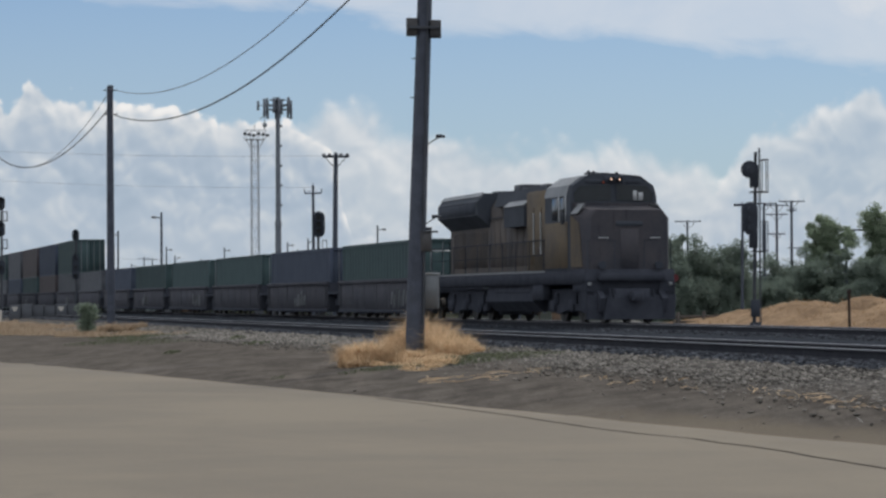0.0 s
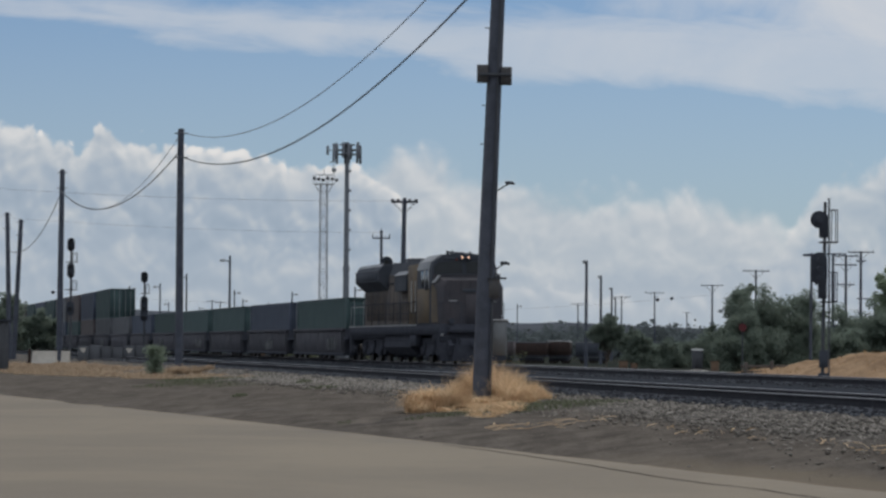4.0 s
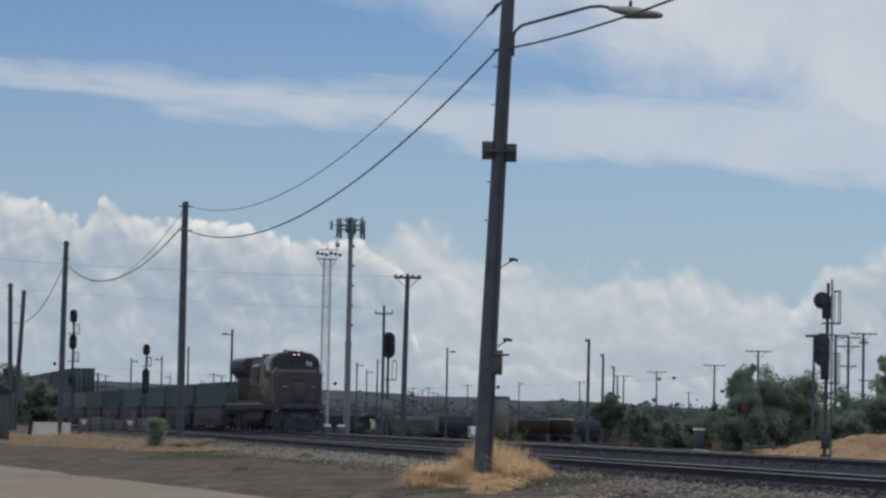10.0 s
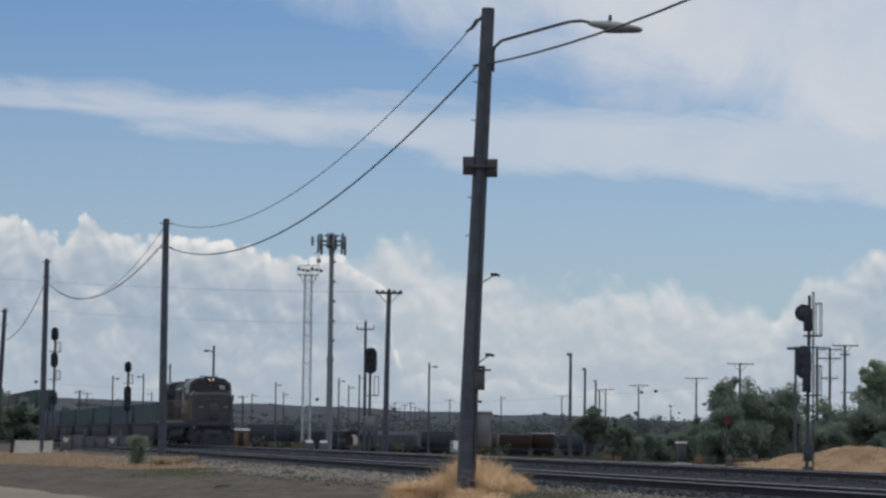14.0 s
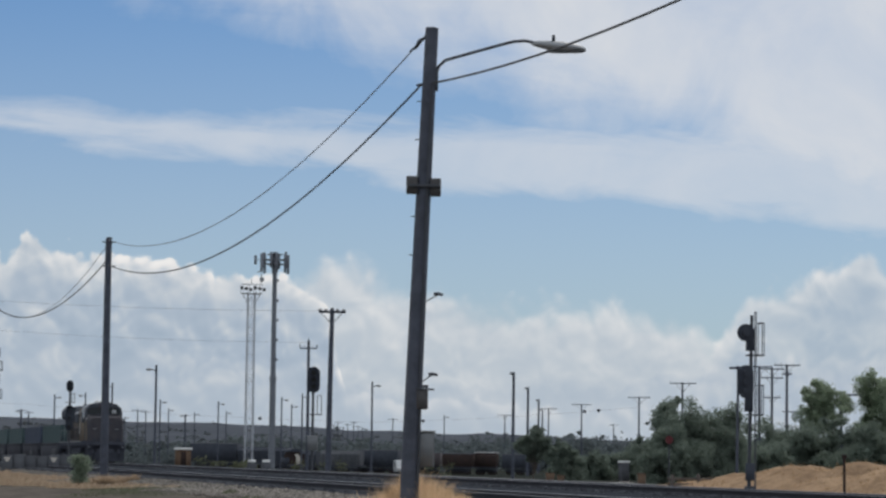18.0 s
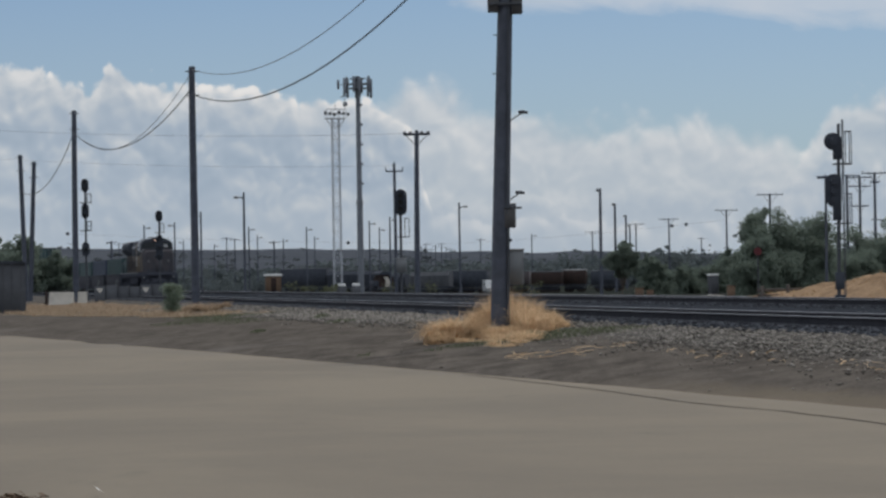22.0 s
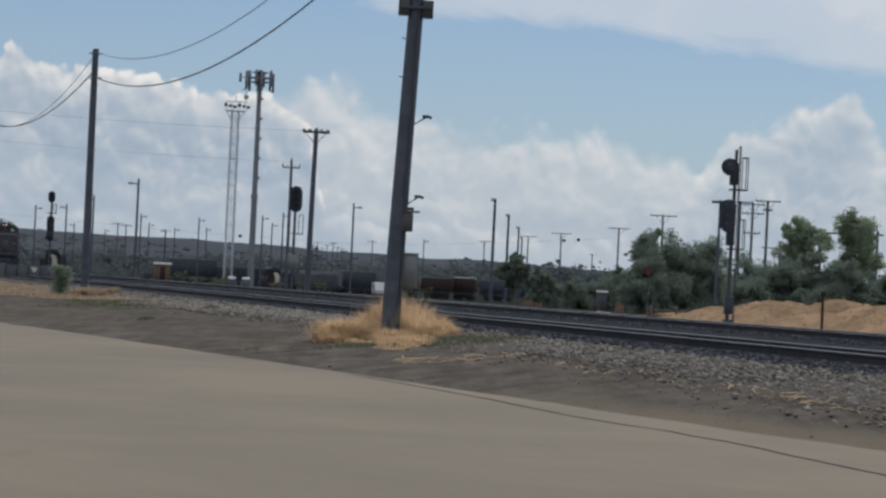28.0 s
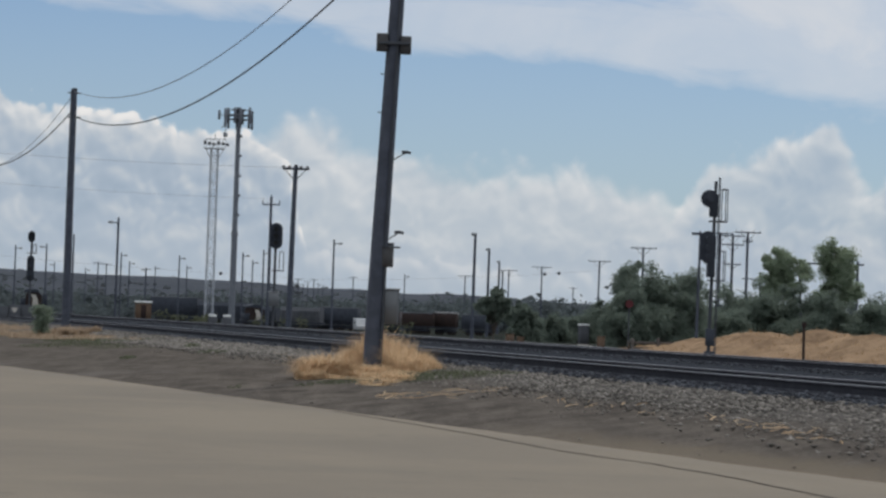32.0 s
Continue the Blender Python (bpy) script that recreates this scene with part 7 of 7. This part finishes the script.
def make_scrub():
    """Low dark scrub through the yard and under the ridge."""
    rnd = random.Random(19)
    clumps = []
    for k in range(300):
        a = radians(rnd.uniform(-12.5, 1.5))
        r = rnd.uniform(385, 520)
        h = rnd.uniform(1.2, 3.2)
        x, y = r * math.sin(a), r * math.cos(a)
        for q in range(3):
            clumps.append((Vector((x + rnd.uniform(-2, 2), y, -1.0 + h * rnd.uniform(0.1, 0.8))), h * rnd.uniform(0.3, 0.5)))
    t = new("scrub", leaf_cloud(rnd, clumps, 70, 0.3, "scrub", LEAF_FAR))
    tagged(t, "low dark scrub and bushes across the far yard", "scrub", kind="stuff")
    clumps = []
    for k in range(9):
        q = trk(rnd.uniform(6, 26), rnd.uniform(110, 190))
        h = rnd.uniform(0.5, 1.3)
        for j in range(3):
            clumps.append((Vector((q.x + rnd.uniform(-1, 1), q.y, ground_z(q.x, q.y) + h * rnd.uniform(0.1, 0.7))), h * rnd.uniform(0.3, 0.5)))
    t = new("weeds", leaf_cloud(rnd, clumps, 40, 0.1, "weeds", WEED))
    tagged(t, "green weeds growing between the yard tracks", "weeds", kind="stuff")


make_scrub()


def make_ridge_scrub():
    rnd = random.Random(77)
    clumps = []
    for k in range(700):
        a = radians(rnd.uniform(-13, 13))
        r = rnd.uniform(2200, 2310) if rnd.random() < 0.05 else rnd.uniform(1150, 2120)
        x, y = r * math.sin(a), r * math.cos(a)
        el = float(np.interp(math.degrees(a), [-40, -9, -6, -3.3, -1.3, 0, 2, 2.8, 5.4, 9, 40], [1.0, 0.80, 0.71, 0.69, 0.63, 0.57, 0.52, 0.54, 0.42, 0.4, 0.6]))
        g = float(np.interp(r, [1100, 1350, 1600, 1850, 2080, 2300], [-0.03, 0.08, 0.22, 0.45, 0.74, 1.0]))
        z = (1.5 + 2300 * math.tan(radians(el))) * g
        h = rnd.uniform(0.8, 2.2)
        clumps.append((Vector((x, y, z + h * 0.2)), h))
        clumps.append((Vector((x + rnd.uniform(-6, 6), y, z)), h * 0.8))
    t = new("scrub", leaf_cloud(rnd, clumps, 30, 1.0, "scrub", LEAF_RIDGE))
    tagged(t, "far green bushes dotted over the ridge, dulled by painted haze", "scrub", kind="stuff")


make_ridge_scrub()
for x, y in ((-11.3, 773.1), (-9.1, 710.7), (-9.1, 838.5), (-6.8, 752.2), (-4.7, 705.1), (-3.9, 799.3), (-2.6, 849.3), (5.5, 634.7), (-49.9, 566.8), (-44.8, 618.4), (-50.2, 550.1), (-78.3, 574.0), (-80.2, 600.1), (-89.0, 587.9), (65.8, 688.5)):
    arm_pole((x, y, 0.0), 11.0, 0.16, ((0.3, 1.2),), "thin far pole with a crossarm beyond the yard", brace=False, insul=False, group="far poles beyond the yard")


def make_clods():
    """Clods, pebbles and flattened straw on the dirt verge."""
    rnd = np.random.RandomState(8)
    n = 320
    s = rnd.uniform(-64, 10, n)
    o = rnd.uniform(-17.6, -13.4, n)
    size = 0.010 + 0.020 * rnd.rand(n) ** 3
    base = np.array([(0, 0, 1), (0.94, 0, 0.3), (0.29, 0.9, 0.25), (-0.76, 0.55, 0.35), (-0.76, -0.55, 0.2), (0.29, -0.9, 0.3), (0, 0, -0.6)])
    tri = np.array([(0, 1, 2), (0, 2, 3), (0, 3, 4), (0, 4, 5), (0, 5, 1), (6, 2, 1), (6, 3, 2), (6, 4, 3), (6, 5, 4), (6, 1, 5)])
    sh = base[None] * (1 + 0.35 * rnd.randn(n, 7, 1)) * size[:, None, None]
    cx = TRACK_ORIGIN.x + ACROSS.x * o + ALONG.x * s
    cy = TRACK_ORIGIN.y + ACROSS.y * o + ALONG.y * s
    keep = cx > 3.0 - (cy - 31.3) * 0.375 - 0.4
    cz = ground_heights(cx, cy) - 0.01
    v = np.stack([sh[:, :, 0] * 1.5 + cx[:, None], sh[:, :, 1] + cy[:, None], sh[:, :, 2] * 0.6 + cz[:, None]], -1)[keep]
    m = len(v)
    f = (tri[None] + 7 * np.arange(m)[:, None, None]).reshape(-1, 3)
    t = new("clods", raw_mesh("clods", v.reshape(-1, 3), f, CLOD))
    tagged(t, "brown clods and pebbles scattered on the dirt verge", "clods", kind="stuff")


make_clods()


def make_debris():
    """Dry leaves and bark blown together on the road."""
    rnd = random.Random(12)
    v, f = [], []
    for k in range(110):
        x, y = -3.0 + rnd.gauss(0, 0.1) - 0.08 * (k % 3), 17.05 + rnd.gauss(0, 0.15)
        a, r, z = rnd.uniform(0, 6.28), rnd.uniform(0.012, 0.04), 0.02 + rnd.random() * 0.05
        c, q = math.cos(a) * r, math.sin(a) * r
        b = len(v)
        v += [(x - c, y - q, z), (x + q * 0.5, y - c * 0.5, z + r * 0.7), (x + c, y + q, z + 0.01), (x - q * 0.5, y + c * 0.5, z + r * 0.3)]
        f.append((b, b + 1, b + 2, b + 3))
    t = new("dry_leaves", raw_mesh("dry_leaves", v, f, TAN))
    tagged(t, "small drift of dry brown leaves on the road", "leaves", kind="stuff")


make_debris()


def straw_line(pts, n, seed, label):
    """Loose stalks lying along a line on the dirt."""
    rnd = random.Random(seed)
    v, f = [], []
    for _ in range(n):
        k = rnd.randrange(len(pts) - 1)
        q = rnd.random()
        dx, dy = pts[k + 1][0] - pts[k][0], pts[k + 1][1] - pts[k][1]
        x, y = pts[k][0] + dx * q + rnd.gauss(0, 0.07), pts[k][1] + dy * q + rnd.gauss(0, 0.5)
        a = math.atan2(dy, dx) + rnd.gauss(0, 0.3)
        ln, w = rnd.uniform(0.06, 0.22), rnd.uniform(0.004, 0.009)
        c, e = math.cos(a), math.sin(a)
        b = len(v)
        for t in (-1, 0, 1):
            px_, py_ = x + c * ln * t, y + e * ln * t
            z = ground_z(px_, py_) + 0.035 + (0.02 if t == 0 else rnd.uniform(-0.02, 0.03))
            v += [(px_ - e * w, py_ + c * w, z), (px_ + e * w, py_ - c * w, z + 0.006)]
        f += [(b, b + 1, b + 3, b + 2), (b + 2, b + 3, b + 5, b + 4)]
    t = new("dry_grass", raw_mesh("dry_grass", v, f, STRAW))
    tagged(t, label, "grass", kind="stuff")


straw_line([(0.62, 40.84), (1.38, 39.94), (2.56, 39.79)], 34, 32, "loose dry stalks lying along the dirt verge")
straw_line([(3.1, 36.9), (3.59, 35.59), (4.26, 33.99)], 16, 33, "loose dry stalks lying along the dirt verge")
straw_line([(4.73, 32.29), (5.05, 30.14), (5.61, 28.44)], 30, 34, "loose dry stalks lying along the dirt verge")

# sleepers last
sleeper = tie_mesh()
for track, o, s0, n in ((near_track, NEAR_TRACK, -62.0, 300), (far_track, 0.0, -45.0, 300)):
    for k in range(n):
        tie = new("sleeper", sleeper)
        tie.parent = track
        tie.location = (0.02 * math.sin(k * 1.7), s0 + 0.56 * k, 0.006 * math.sin(k * 2.3))


def make_ballast(n, s, o, size, mat, seed, label):
    """Loose broken stones: n places along (s) and across (o) the tracks, of the sizes given."""
    rnd = np.random.RandomState(seed)
    base = np.array([(0, 0, 1), (0.94, 0, 0.3), (0.29, 0.9, 0.25), (-0.76, 0.55, 0.35), (-0.76, -0.55, 0.2), (0.29, -0.9, 0.3), (0, 0, -0.6)])
    tri = np.array([(0, 1, 2), (0, 2, 3), (0, 3, 4), (0, 4, 5), (0, 5, 1), (6, 2, 1), (6, 3, 2), (6, 4, 3), (6, 5, 4), (6, 1, 5)])
    ang = rnd.uniform(0, 6.28, n)
    sh = base[None] * (1 + 0.35 * rnd.randn(n, 7, 1)) * size[:, None, None]
    x = sh[:, :, 0] * np.cos(ang)[:, None] - sh[:, :, 1] * np.sin(ang)[:, None]
    y = sh[:, :, 0] * np.sin(ang)[:, None] + sh[:, :, 1] * np.cos(ang)[:, None]
    cx = TRACK_ORIGIN.x + ACROSS.x * o + ALONG.x * s
    cy = TRACK_ORIGIN.y + ACROSS.y * o + ALONG.y * s
    cz = ground_heights(cx, cy) + size * 0.1
    v = np.stack([x + cx[:, None], y + cy[:, None], sh[:, :, 2] * 0.55 + cz[:, None]], -1).reshape(-1, 3)
    f = (tri[None] + 7 * np.arange(n)[:, None, None]).reshape(-1, 3)
    t = new("ballast", raw_mesh("ballast", v, f, mat))
    tagged(t, label, "ballast", kind="stuff")


def make_all_ballast():
    rnd = np.random.RandomState(3)
    n = 34000
    s = rnd.uniform(-62, 40, n)
    o = -13.25 + 0.7 * rnd.randn(n)
    o = np.where(o > -12.15, -12.15 - rnd.rand(n) * 1.2, o)
    make_ballast(n, s, o, (0.02 + 0.034 * rnd.rand(n) ** 1.5) * np.where(s < -20, 1.0, 1.3), STONE, 3, "grey broken ballast stones on the slope below the track")
    n = 26000
    s = -58 + 150 * rnd.rand(n) ** 1.4
    o = np.where(rnd.rand(n) < 0.65, rnd.uniform(-12.35, -7.3, n), rnd.uniform(-2.5, 2.4, n))
    make_ballast(n, s, o, (0.03 + 0.04 * rnd.rand(n)) * (1 + np.clip(s, 0, 90) / 120), OILY_STONE, 6, "dark oily ballast stones round the rails")


make_all_ballast()


# ---- what moves ----
# seconds, metres by which the train has rolled away along its track
ROLLED = ((0, 0.0), (1.5, 11.4), (3, 22.5), (4.5, 33.6), (6, 44.6), (7.5, 55.5), (9, 66.5), (11, 80.6), (13, 94.5), (14.5, 104.8), (16, 115.1), (18, 128.6), (20, 141.9), (21.5, 152.0), (23, 161.6), (25, 175.0), (27, 188.3), (29.5, 204.9), (32, 221.5))


def rolled(t):
    return float(np.interp(t, [r[0] for r in ROLLED], [r[1] for r in ROLLED]))


def motions():
    turn = Euler((0, 0, radians(180 + TRACK_ANGLE)))
    for ob, s, z in TRAIN:
        rows = [(t, Matrix.LocRotScale(trk(0, s + d, z), turn, None)) for t, d in ROLLED]
        walk(ob, rows)
    for w, at, r in TURNING:
        walk(w, [(0.1 * k, Matrix.LocRotScale(at, Euler((-rolled(0.1 * k) / r, 0, 0)), None)) for k in range(321)]) if r > 0.45 else walk(w, [(0.08 * k, Matrix.LocRotScale(at, Euler((-rolled(0.08 * k) / r, 0, 0)), None)) for k in range(401)])


motions()
